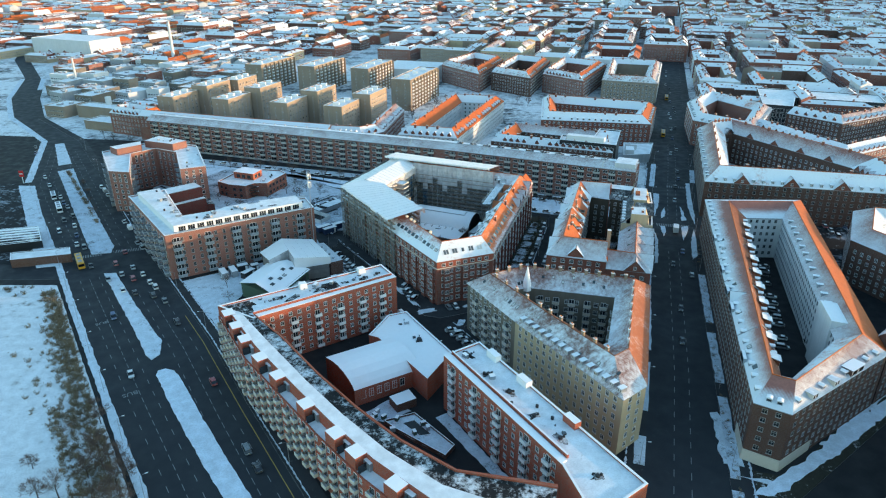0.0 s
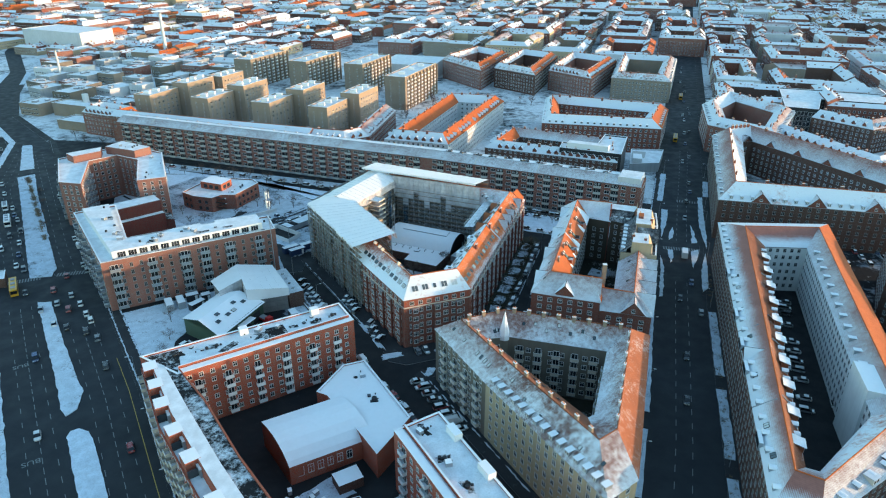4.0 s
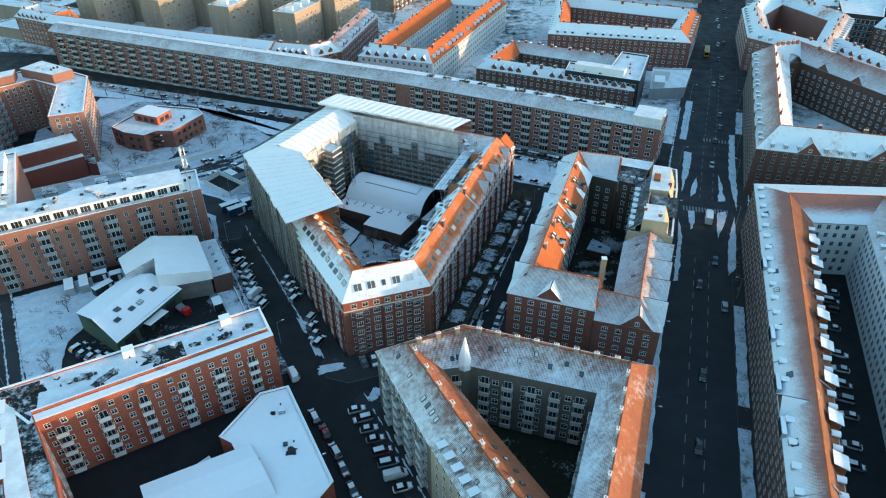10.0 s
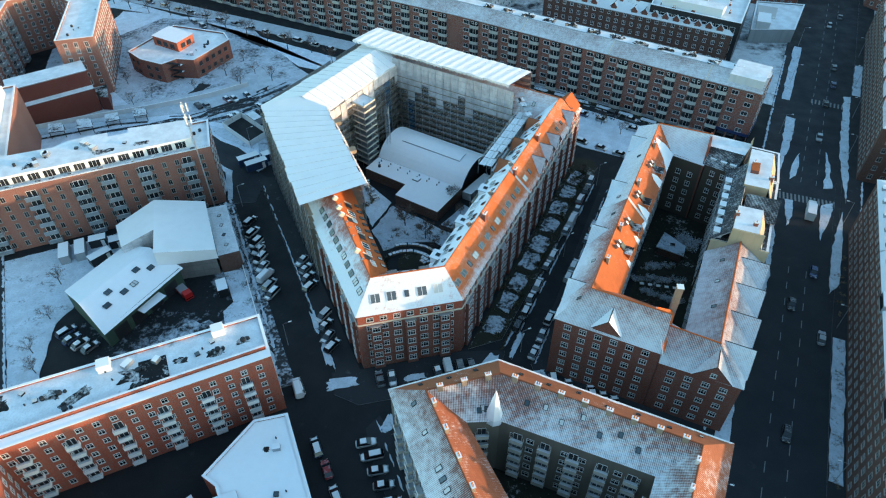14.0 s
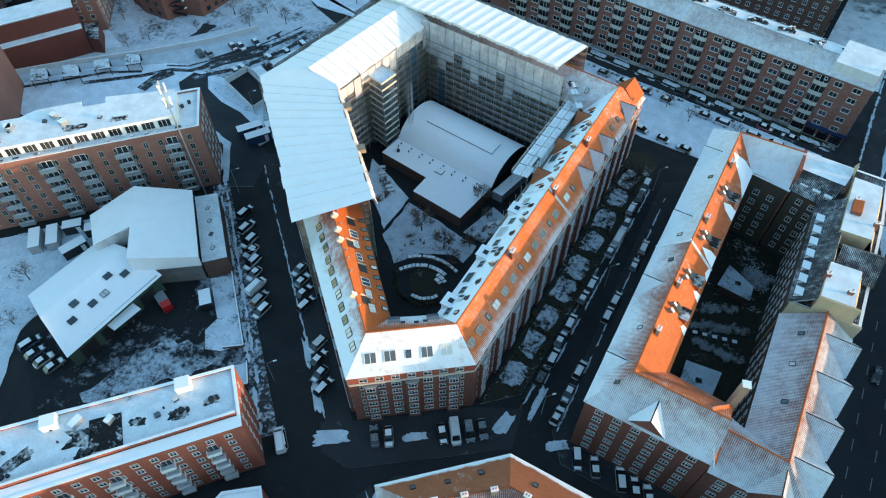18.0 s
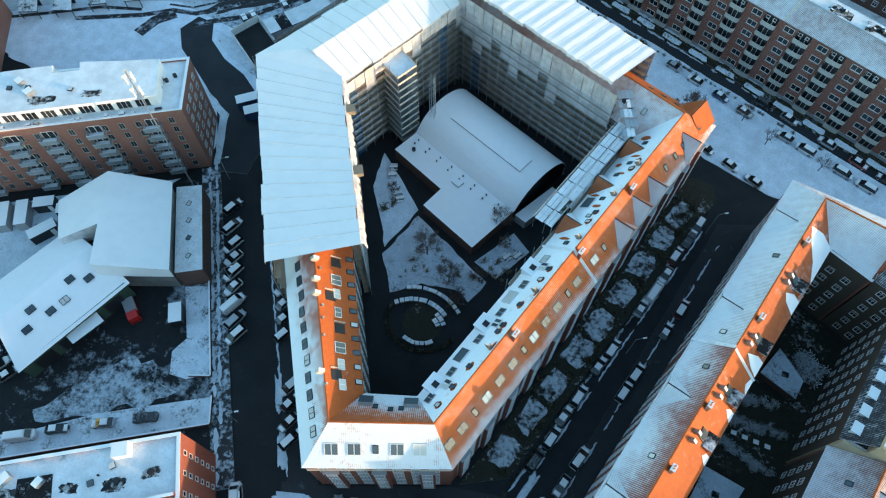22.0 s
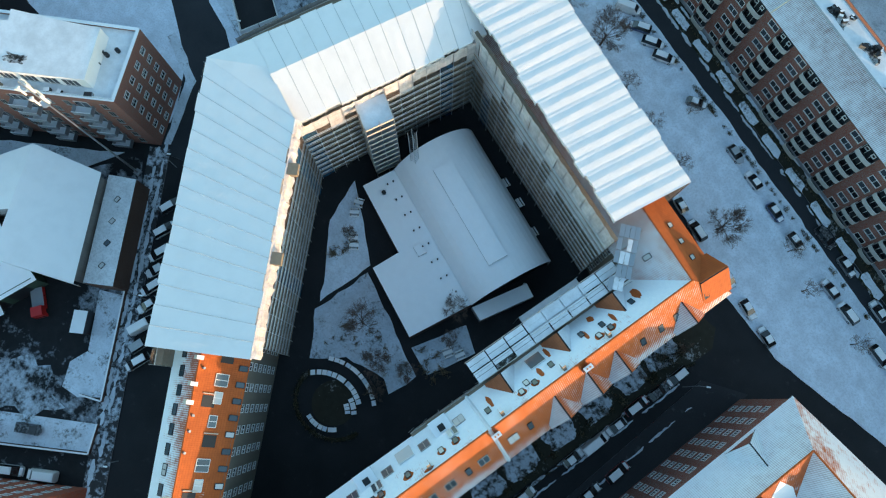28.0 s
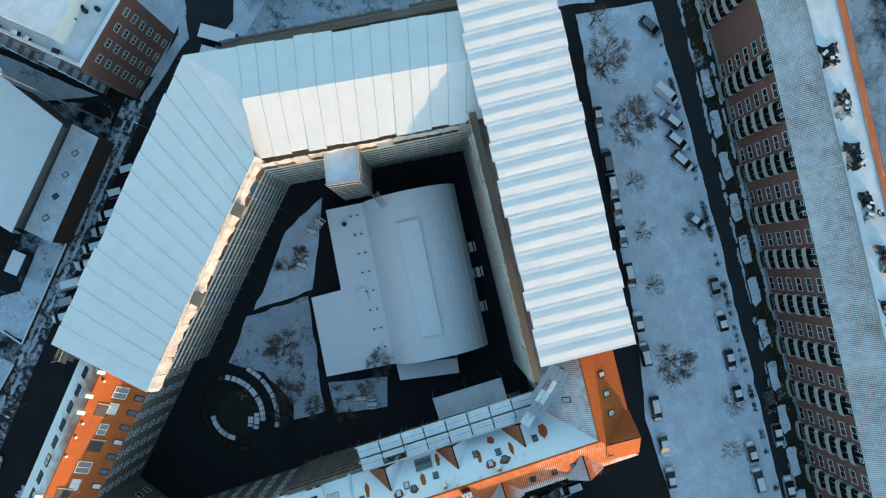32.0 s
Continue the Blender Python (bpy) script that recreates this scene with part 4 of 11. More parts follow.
sheet("courtyard_6", [(-54, 173), (-20, 199), (-4, 180), (0, 152), (28, 108), (11, 103), (-20, 128)], 0.03, ASPHALT, "dark shaded inner court", "courtyard")
sheet("yard_5", [(76, 128), (72, 118), (86, 118), (140, 158), (170, 184), (166, 190), (133, 163), (86, 125)], 0.12, BARE, "front gardens with thin snow", "garden")
sheet("yard_6", [(150, 290), (215, 285), (215, 200), (170, 195), (160, 240), (165, 262)], 0.04, YARD, "parking yard between dark blocks", "yard")

# ---- central block ----
M_OUT = [(-2.2, 212.2), (18.5, 220.3), (43.0, 299.5), (-25.5, 326.5), (-45.0, 279.5)]
M_IN = [(1.5, 225.2), (9.9, 228.0), (29.7, 291.8), (-14.0, 309.5), (-28.3, 277.8)]
central = Ring("apartment_block", "red-brown brick courtyard block with orange tiled roof, partly scaffolded", M_OUT, M_IN, 18.0, 22.9, BRICK_M, GREYREN)
CAPS[central.e.name] = 110
central.roofs([(TILESNOW, COURTFROST), (TILELOW, TILEMELT), (TILE, COURTPINK), (SLATESNOW, SLATESNOW), (TILETOP, TILE)], TILE)
M_FL = [1.4, 4.2, 7.0, 9.8, 12.6]
for k in range(5):
    lim = 300 if k < 2 else 60
    central.windows(k, True, M_FL, 3.0, 1.7, 1.55, "three", limit=lim)
    wall_windows(central.e, *central.seg(k)[:2], central.seg(k)[2], [15.4], 3.0, 1.5, 1.3, "two", limit=40, proud=0.03 if k == 0 else 0.0)
    central.windows(k, False, [1.6, 4.4, 7.2, 10.0, 12.8, 15.4], 3.2, 1.3, 1.4, "two", limit=60)

# ---- triangular block ----
N_OUT = [(8.3, 195.8), (27.5, 205.5), (69.0, 193.8), (52.5, 139.0), (45.0, 133.0), (21.9, 171.3)]
N_IN = [(22.8, 191.3), (29.0, 192.8), (55.8, 186.0), (47.2, 158.6), (45.4, 157.6), (32.6, 176.3)]
tri = Ring("apartment_block", "triangular grey and yellow rendered block with patchy snowed brown roof", N_OUT, N_IN, 18.0, 22.5, [GREYREN, GREYREN, GREYREN, YELREN, YELREN, GREYREN], GREYREN)
CAPS[tri.e.name] = 100
tri.roofs([(BROWNBARE, BROWNSNOW), (BROWNBARE, BROWNSNOW), (DULLTILE, BROWNSNOW), (BROWNSNOW, BROWNSNOW), (BROWNHALF, SHADETILE), (BROWNSNOW, DULLTILE)], SHADETILE)
for k in range(6):
    tri.windows(k, True, [1.4, 4.4, 7.3, 10.2, 13.1, 15.6] if k in (3, 4) else [1.4, 4.3, 7.2, 10.1, 13.0, 15.7], 2.9, 1.25, 1.5, "two", limit=120)
    tri.windows(k, False, [1.6, 4.5, 7.4, 10.3, 13.2], 3.1, 1.4, 1.5, "two", limit=40)

DARKSLATE = roof("dark_slate_dusted_with_snow", (0.035, 0.037, 0.043), 0.26, frost=0.9)

# ---- corner block with gables: an L-shaped house, a gabled row, a yellow house and a rear house ----
S_OUT = [(58.5, 211.8), (38.0, 217.6), (48.3, 253.5), (59.2, 291.4), (78.0, 288.4)]
S_IN = [(61.0, 222.3), (51.0, 226.0), (57.9, 250.4), (66.8, 279.2), (74.6, 275.6)]
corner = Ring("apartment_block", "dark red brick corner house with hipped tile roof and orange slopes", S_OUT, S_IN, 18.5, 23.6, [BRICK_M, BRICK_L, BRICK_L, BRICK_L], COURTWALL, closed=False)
CAPS[corner.e.name] = 60
corner.roofs([(GABLEFROST, DULLTILE), (CORNERSNOW, COURTBARE), (CORNERWHITE, COURTDRIFT), (TILEHALF, CORNERWHITE)], TILE)
for k in range(4):
    corner.windows(k, True, [1.4, 4.3, 7.2, 10.1, 13.0, 15.7] if k == 0 else [1.4, 4.3, 7.2, 10.1, 13.0], 3.0, 1.5, 1.5, "three")
    corner.windows(k, False, [1.6, 4.5, 7.4, 10.3, 13.2], 3.1, 1.3, 1.5, "two", limit=40)
slab(corner.e, "roof_slope", [(58.8, 211.0, 18.3), (62.2, 223.0, 18.3), (57.0, 218.6, 23.6), (57.0, 218.6, 23.6)], TILE, WHITE)
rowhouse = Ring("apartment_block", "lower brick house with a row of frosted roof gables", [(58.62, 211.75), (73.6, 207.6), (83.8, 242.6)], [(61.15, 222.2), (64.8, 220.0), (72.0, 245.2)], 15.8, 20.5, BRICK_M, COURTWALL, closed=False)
rowhouse.roofs([(GABLEFROST, GABLEFROST), (GABLEFROST, GABLEFROST)], TILE)
for k in range(2):
    rowhouse.windows(k, True, [1.4, 4.3, 7.2, 10.1, 12.4], 3.2, 1.5, 1.4, "three")
    rowhouse.windows(k, False, [1.6, 4.5, 7.4, 10.3], 3.1, 1.3, 1.5, "two", limit=20)
yell = flat_block("apartment_block", "yellow rendered street house with snowy flat roofs and dark slate slopes", [(72.1, 245.7), (84.0, 242.9), (91.6, 269.2), (79.8, 272.6)], 18.7, YELREN, DARKSLATE, 0.1, GREY, "apartment building")
wall_windows(yell, (84.1, 243.2), (91.6, 269.2), (78, 260), [1.4, 4.4, 7.4, 10.4, 13.4, 16.2], 2.8, 1.3, 1.6, "two", limit=30)
wall_windows(yell, (72.0, 245.9), (79.5, 272.3), (88, 258), [1.4, 4.4, 7.4, 10.4, 13.4], 2.8, 1.2, 1.5, "two", limit=30)
# Thin overlay that paints the court side's shade over the yellow wall.
part("wall", MB().prism([(72.0, 245.9), (79.6, 272.6), (79.8, 272.55), (72.2, 245.85)], 0, 18.5, COURTWALL), yell, "court front in render darkened for shade")
part("top_storey", MB().prism([(85.3, 277.2), (90.4, 275.6), (86.2, 260.6), (80.8, 261.8)], 18.3, 23.3, SNOWFLAT, YELREN), yell, "yellow top storey under flat snow")
part("top_storey", MB().prism([(78.2, 253.4), (83.4, 252.3), (81.0, 243.8), (75.6, 245.0)], 18.3, 23.3, SNOWFLAT, YELREN), yell, "yellow top storey under flat snow")
slab(yell, "roof_slope", [(71.7, 245.8, 18.6), (79.4, 272.8, 18.6), (84.0, 271.6, 22.9), (76.2, 244.9, 22.9)], DARKSLATE, GREY, 0.2, "dark slate slope towards the court")
for a, b in (((90.4, 275.6), (86.2, 260.6)), ((83.4, 252.3), (81.0, 243.8))):
    slab(yell, "mansard_slope", [(a[0] + 1.7, a[1] - 0.5, 18.8), (b[0] + 1.7, b[1] - 0.5, 18.8), (b[0] + 0.05, b[1], 23.25), (a[0] + 0.05, a[1], 23.25)], YELREN, GREY, 0.15, "steep yellow mansard front in the sun")
part("end_wall", MB().prism([(72.0, 245.3), (84.0, 242.5), (84.1, 242.9), (72.1, 245.7)], 15.0, 19.2, YELREN).prism([(75.4, 244.6), (82.0, 243.0), (82.1, 243.4), (75.5, 245.0)], 19.2, 23.4, YELREN), yell, "bare olive end wall above the gabled row")
for a, b in (((79.6, 253.6), (87.0, 252.0)), ((81.9, 262.2), (89.3, 260.6))):
    slab(yell, "roof_slope", [(*a, 19.6), (*b, 19.6), (88.2, 256.4, 23.4), (80.8, 258.0, 23.4)], DARKSLATE, GREY, 0.15, "dark slate gable slope")
part("gable_wall", MB().face([(89.2, 260.6, 18.7), (86.9, 252.0, 18.7), (88.1, 256.4, 23.2)], YELREN).face([(88.1, 256.4, 23.2), (86.9, 252.0, 18.7), (89.2, 260.6, 18.7)], YELREN), yell)
part("stair_head", MB().prism([(83.0, 266.6), (84.8, 266.2), (85.8, 269.8), (84.0, 270.2)], 23.3, 24.2, TILE, BRICK_M), yell, "small red-tiled stair head")
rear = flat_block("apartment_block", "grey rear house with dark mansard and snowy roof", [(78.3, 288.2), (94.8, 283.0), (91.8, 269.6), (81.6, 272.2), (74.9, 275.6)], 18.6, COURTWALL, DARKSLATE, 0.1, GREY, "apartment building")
part("mansard", MB().prism([(76.6, 283.4), (86.2, 280.4), (83.4, 274.9), (75.2, 278.0)], 18.6, 22.6, SNOWFLAT, DARK), rear, "dark mansard storey capped with snow")
part("fire_wall", MB().prism([(76.2, 283.6), (76.7, 283.4), (75.0, 276.4), (74.5, 276.6)], 18.6, 23.2, BRICK_A), rear, "red fire wall between two roofs")
part("gable_wall", MB().face([(85.4, 277.6, 22.4), (86.2, 281.6, 22.4), (85.7, 279.6, 25.3)], YELREN).face([(85.7, 279.6, 25.3), (86.1, 281.6, 22.4), (85.3, 277.6, 22.4)], YELREN), rear, "sunlit yellow gable above the roofs")
slab(rear, "roof_slope", [(74.5, 275.3, 18.6), (81.4, 271.9, 18.6), (83.4, 274.8, 22.6), (75.2, 277.9, 22.6)], DARKSLATE, GREY, 0.2, "dark slate slope towards the court")
wall_windows(rear, (74.7, 275.7), (81.5, 272.1), (84, 280), [1.4, 4.3, 7.2, 10.1, 13.0, 15.7], 2.2, 1.2, 1.5, "two", limit=40)
wall_windows(rear, (95.0, 282.0), (91.8, 269.6), (80, 278), [1.4, 4.3, 7.2, 10.1, 13.0], 3.0, 1.3, 1.5, "two", limit=40)

# ---- long brick block beside the straight street ----
R_OUT = [(77.0, 131.8), (117.2, 275.5), (159.4, 274.8), (123.2, 153.0), (84.3, 127.2)]
R_IN = [(88.6, 142.6), (126.2, 254.0), (141.2, 253.2), (112.8, 160.0), (91.2, 141.4)]
east = Ring("apartment_block", "brown brick street block with frosted orange roof and rounded corner", R_OUT, R_IN, 18.2, 22.0, BRICK_R, WHITEREN, rf=0.56)
CAPS[east.e.name] = 60
east.roofs([(PINKTOP, SHADETILE), (SLATESNOW, PINKTOP), (TILE, TILEPINK), (GABLEFROST, TILEHALF), (PINKTOP, TILEPINK)], TILE)
for k in range(5):
    east.windows(k, True, [1.4, 4.3, 7.2, 10.1, 13.0, 15.7], 2.9, 1.3, 1.4, "two", limit=150 if k in (0, 3, 4) else 30, fm=OLDWHITE)
    east.windows(k, False, [1.6, 4.5, 7.4, 10.3, 13.2, 15.9], 2.5, 1.1, 1.4, "two", limit=80, fm=GREY)
for k, (a, c) in enumerate(((R_OUT[4], R_OUT[0]), ((96.0, 135.2), R_OUT[4]), (R_OUT[0], (79.8, 141.8)))):
    ln = (V2(c) - V2(a)).length
    part("plinth", MB().prism([tuple(on_wall(a, c, (105, 170), s, 0, p).translation.xy) for s, p in ((0, 0.25), (ln, 0.25), (ln, 0), (0, 0))], 0, 3.4, CREAM), east.e, "pale ground-floor plinth")
east2 = Ring("apartment_block", "brown brick wing with lit orange tiles along a side street", [(123.9, 153.5), (190, 198.4)], [(125.9, 162.0), (183.5, 208.0)], 18.2, 21.8, BRICK_R, WHITEREN, closed=False)
east2.roofs([(TILEPINK, TILEHALF)], TILE)
east2.windows(0, True, [1.4, 4.3, 7.2, 10.1, 13.0, 15.7], 2.9, 1.4, 1.5, "two", limit=100, fm=OLDWHITE)
east3 = Ring("apartment_block", "dark brick block behind a parking yard", [(170.5, 200), (158, 232), (176, 262), (230, 250)], [(184, 206), (172, 232), (184, 249), (228, 238)], 18.0, 22.0, BRICK_R, BRICK_R, closed=False)
east3.roofs([(TILEPINK, SLATESNOW)], TILE)
for k in range(3):
    east3.windows(k, True, [1.4, 4.3, 7.2, 10.1, 13.0], 2.9, 1.2, 1.5, "two", limit=40)
north_e = Ring("apartment_block", "brown brick block with dormer gables and snowed roof", [(126.3, 300.8), (158.0, 401.0), (179.0, 408.0), (227, 316), (222, 278.6)], [(142.6, 311.8), (170.0, 389.0), (176.0, 391.0), (209, 322), (208.0, 296.0)], 18.5, 24.6, BRICK_R, BRICK_R)
north_e.roofs([(TILEPINK, TILEHALF), (TILEPINK, SLATESNOW), (TILESNOW, TILEPINK), (SLATESNOW, SLATESNOW), (TILESNOW, SLATESNOW)], TILE)
for k in range(5):
    north_e.windows(k, True, [1.4, 4.4, 7.4, 10.4, 13.4, 16.0], 3.3, 1.3, 1.6, "two", limit=120 if k in (0, 4) else 20, fm=OLDWHITE)
    north_e.windows(k, False, [1.4, 4.4, 7.4, 10.4, 13.4], 3.2, 1.3, 1.6, "two", limit=0)

# ---- long balcony block ----
LB = [(-193.4, 423.4), (-0.5, 355.5), (96.5, 314.4)]
LZ = 18.7
LBN = [(-189, 435.5), (4.2, 367.6), (101.7, 326.2)]
longbar = Ring("apartment_block", "very long brown brick block with rows of balconies", LB, LBN, LZ, LZ + 2.4, BRICK_L, BRICK_L, closed=False, rf=0.4)
CAPS[longbar.e.name] = 60
longbar.roofs([(FROSTED, None)], ZINC)
for k in range(2):
    r0, r1, q0, q1 = longbar.r[k], longbar.r[k + 1], LBN[k], LBN[k + 1]
    e0, e1 = lerp(r0, q0, 0.64), lerp(r1, q1, 0.64)
    slab(longbar.e, "flat_roof", [(*e0, LZ + 2.15), (*e1, LZ + 2.15), (*r1, LZ + 2.35), (*r0, LZ + 2.35)], SNOWFLAT, GREY, 0.2, "snowy flat roof behind the ridge")
    slab(longbar.e, "roof_slope", [(*q0, LZ - 0.1), (*q1, LZ - 0.1), (*e1, LZ + 2.3), (*e0, LZ + 2.3)], TILEDULL, GREY, 0.2)

# ---- courtyard complex by the avenue ----
A_OUT = [(-70.8, 179.0), (-56, 155.2), (-41, 136.8), (-29.8, 122.9), (-17.6, 109.0), (-5, 97.0), (18, 80)]
A_IN = [(-57.5, 174.0), (-46.6, 162.0), (-32.6, 143.4), (-20.8, 129.5), (-9.6, 118.0), (3.0, 108.4), (24, 104)]
curved = thing("apartment_block", "curved red brick block with terraces and dark felt roof", "apartment building", (-41, 130, 0))
for k in range(6):
    q = [A_OUT[k], A_OUT[k + 1], A_IN[k + 1], A_IN[k]]
    mid = lerp(lerp(q[0], q[1], 0.5), lerp(q[2], q[3], 0.5), 0.5)
    t = 0.4 / 11
    part("wall", MB().prism([q[0], q[1], lerp(q[1], q[2], t), lerp(q[0], q[3], t)], 0, 15.0, BRICK_A), curved)
    part("wall", MB().prism([q[3], q[2], lerp(q[2], q[1], t), lerp(q[3], q[0], t)], 0, 18.4, BRICK_A), curved)
    part("roof", MB().prism([lerp(q[0], q[3], 0.62), lerp(q[1], q[2], 0.62), lerp(q[2], q[1], t), lerp(q[3], q[0], t)], 17.5, 17.9, FELT, GREY), curved, "black roofing felt with drifted snow")
    part("roof", MB().prism([lerp(q[0], q[3], 0.3), lerp(q[1], q[2], 0.3), lerp(q[1], q[2], 0.62), lerp(q[0], q[3], 0.62)], 17.5, 18.15, SNOWFLAT, BRICK_A), curved, "clean snow on the raised roof strip")
    part("terrace", MB().prism([lerp(q[0], q[3], t), lerp(q[1], q[2], t), lerp(q[1], q[2], 0.32), lerp(q[0], q[3], 0.32)], 14.4, 14.7, SNOWFLAT, GREY), curved)
    part("wall", MB().prism([lerp(q[0], q[3], 0.28), lerp(q[1], q[2], 0.28), lerp(q[1], q[2], 0.32), lerp(q[0], q[3], 0.32)], 14.7, 18.1, BRICK_A), curved)
    wall_windows(curved, q[3], q[2], q[0], [1.6, 4.5, 7.4, 10.3, 13.2], 3.0, 1.3, 1.5, "two", limit=40)

red = flat_block("apartment_block", "bright red brick slab with snowy flat roof and balconies", [(-70.8, 179.8), (-22.0, 209.6), (-16.0, 199.8), (-57.5, 172.2)], 17.6, BRICK_A, DIRTYROOF, 0.4, WHITE, "apartment building")
wall_windows(red, (-57.5, 172.2), (-16.0, 199.8), (-60, 180), [1.4, 4.2, 7.0, 9.8, 12.6, 15.2], 3.0, 1.2, 1.4, "two")
wall_windows(red, (-22.0, 209.6), (-16.0, 199.8), (-60, 180), [1.4, 4.2, 7.0, 9.8, 12.6, 15.2], 3.4, 0.8, 1.2, "one")
wall_windows(red, (-70.8, 179.8), (-22.0, 209.6), (-40, 185), [1.4, 4.2, 7.0, 9.8, 12.6, 15.2], 3.0, 1.2, 1.4, "two", limit=60)
slab_e = flat_block("apartment_block", "red brick slab with white balconies and snowy flat roof", [(0.2, 152.3), (10.4, 159.2), (43.0, 104.5), (30, 95), (26, 110)], 17.6, BRICK_A, DIRTYROOF, 0.4, WHITE, "apartment building")
wall_windows(slab_e, (0.2, 152.3), (26, 110), (20, 130), [1.4, 4.2, 7.0, 9.8, 12.6, 15.2], 3.0, 1.2, 1.4, "two")
wall_windows(slab_e, (10.4, 159.2), (43, 104.5), (10, 130), [1.4, 4.2, 7.0, 9.8, 12.6, 15.2], 3.0, 1.2, 1.4, "two")
wall_windows(slab_e, (0.2, 152.3), (10.4, 159.2), (10, 130), [1.4, 4.2, 7.0, 9.8, 12.6, 15.2], 3.4, 1.0, 1.4, "one")

# ---- pale brick complex ----
NW_S = [(-107.6, 232.4), (-55.5, 263.5), (-61.5, 276.0), (-106.5, 250.5), (-128, 286), (-141, 277)]
nw = flat_block("apartment_block", "pale red brick corner block with white set-back storey", NW_S, 18.6, BRICK_NW, SNOWFLAT, 0.5, WHITE, "apartment building")
wall_windows(nw, NW_S[0], NW_S[1], (-90, 260), [1.2, 4.1, 7.0, 9.9, 12.8, 15.6], 3.3, 1.1, 1.7, "pair", fm=OLDWHITE)
wall_windows(nw, NW_S[1], NW_S[2], (-90, 255), [1.2, 4.1, 7.0, 9.9, 12.8, 15.6], 2.6, 1.4, 1.3, "two")
wall_windows(nw, NW_S[0], NW_S[5], (-100, 260), [1.2, 4.1, 7.0, 9.9, 12.8, 15.6], 3.0, 1.3, 1.6, "pair")
NW_N = [(-183, 341.5), (-160, 366), (-136, 353), (-119, 316), (-130, 311), (-143, 341), (-157, 348), (-166, 338), (-153, 306), (-164, 308)]
nwn = flat_block("apartment_block", "pale red brick courtyard block with stepped roofline", NW_N, 20.5, BRICK_NW, SNOWFLAT, 0.5, WHITE, "apartment building")
CAPS[nwn.name] = 50
for k in range(10):
    a, b = NW_N[k], NW_N[(k + 1) % 10]
    d = (V2(b) - V2(a)).normalized()
    m = V2(a).lerp(V2(b), 0.5) + Vector((d.y, -d.x)) * 3.0
    wall_windows(nwn, a, b, tuple(m), [1.2, 4.1, 7.0, 9.9, 12.8, 15.7, 18.0], 3.2, 1.3, 1.7, "pair", 1.0)
HX = [(-120.1, 332.5), (-112.6, 327.4), (-103.2, 324.9), (-99.8, 329.4), (-93.2, 329.6), (-86.8, 346.8), (-91.0, 352.3), (-113.0, 355.5)]
hexa = flat_block("kindergarten", "low brick building with angled front, snowy roof and red lantern", HX, 6.9, BRICK_M, SNOWFLAT, 0.5, CREAM, "building")
for k in (0, 1, 4, 5, 6, 7):
    wall_windows(hexa, HX[k], HX[(k + 1) % 8], (-103, 341), [1.0, 4.2], 3.4, 1.5, 1.5, "two", limit=6, fm=DARK)
lant = [(-113.4, 340.0), (-101.7, 335.6), (-99.2, 343.6), (-110.6, 348.2)]
LANTERN = brick("orange_red_brick", (0.6, 0.13, 0.06), mortar=(0.4, 0.25, 0.18), stain=0.15)
part("lantern", MB().prism(lant, 6.9, 10.3, SNOWFLAT, LANTERN), hexa, "orange-red brick roof lantern")
part("lantern_coping", MB().prism(inset(ccw(lant), -0.25), 10.3, 10.5, SNOW, LANTERN), hexa)
for a, b in ((lant[0], lant[1]), (lant[1], lant[2])):
    wall_windows(hexa, a, b, (-106, 342), [7.6], 3.2, 2.2, 1.7, "wide", limit=6, fm=DARK)
# zigzag fire escape in the front's recess
for k in range(5):
    z = 0.8 + 1.3 * k
    p, q = ((-102.6, 326.2), (-97.8, 327.4)) if k % 2 else ((-97.8, 327.4), (-102.6, 326.2))
    part("stair_flight", MB().hexa([(*p, z), (*q, z + 1.2), (q[0] - 0.3, q[1] + 1.2, z + 1.2), (p[0] - 0.3, p[1] + 1.2, z)], [(*p, z + 0.15), (*q, z + 1.35), (q[0] - 0.3, q[1] + 1.2, z + 1.35), (p[0] - 0.3, p[1] + 1.2, z + 0.15)], DARK), hexa, "dark steel fire stair")
    part("landing", MB().box((q[0] - 0.15, q[1] + 0.6, z + 1.3), (1.3, 1.3, 0.1), DARK, None, SNOW), hexa)

# ---- school hall in the inner court ----
hall2 = flat_block("sports_hall", "low red brick hall under clean snow with a curved roof wing", [(-10.0, 163.5), (-4.5, 155.6), (2.6, 169.2), (-12.5, 194.0), (-18.5, 191.5), (-23.7, 179.0), (-20.5, 177.5)], 7.6, BRICK_A, SNOW, 0.25, WHITE, "hall")
wall_windows(hall2, (-25, 153), (-10, 161.7), (-20, 175), [2.0], 2.4, 1.5, 2.6, "two")
hs, hd = Vector((-25.2, 152.8)), Vector((18.8, 11.0))
hw = Vector((-10.2, 13.6))
prof = [(0.0, 5.6), (0.06, 6.6), (0.18, 7.8), (0.35, 8.7), (0.55, 9.1), (0.75, 8.8), (1.0, 7.9)]
mb = MB()
for (a, za), (c, zc) in zip(prof, prof[1:]):
    p, q = hs + hw * a, hs + hw * c
    mb.face([(*p, za), (*(p + hd), za), (*(q + hd), zc), (*q, zc)], SNOW)
part("curved_roof", mb, hall2, "curved roof under smooth snow")
for off in (hd * 0.0, hd):
    ring = [(*(hs + off + hw * a), z - 0.05) for a, z in prof]
    for lp in (ring + [(*(hs + off + hw), 0), (*(hs + off), 0)],):
        part("end_wall", MB().face(lp, BRICK_A).face(list(reversed(lp)), BRICK_A), hall2)
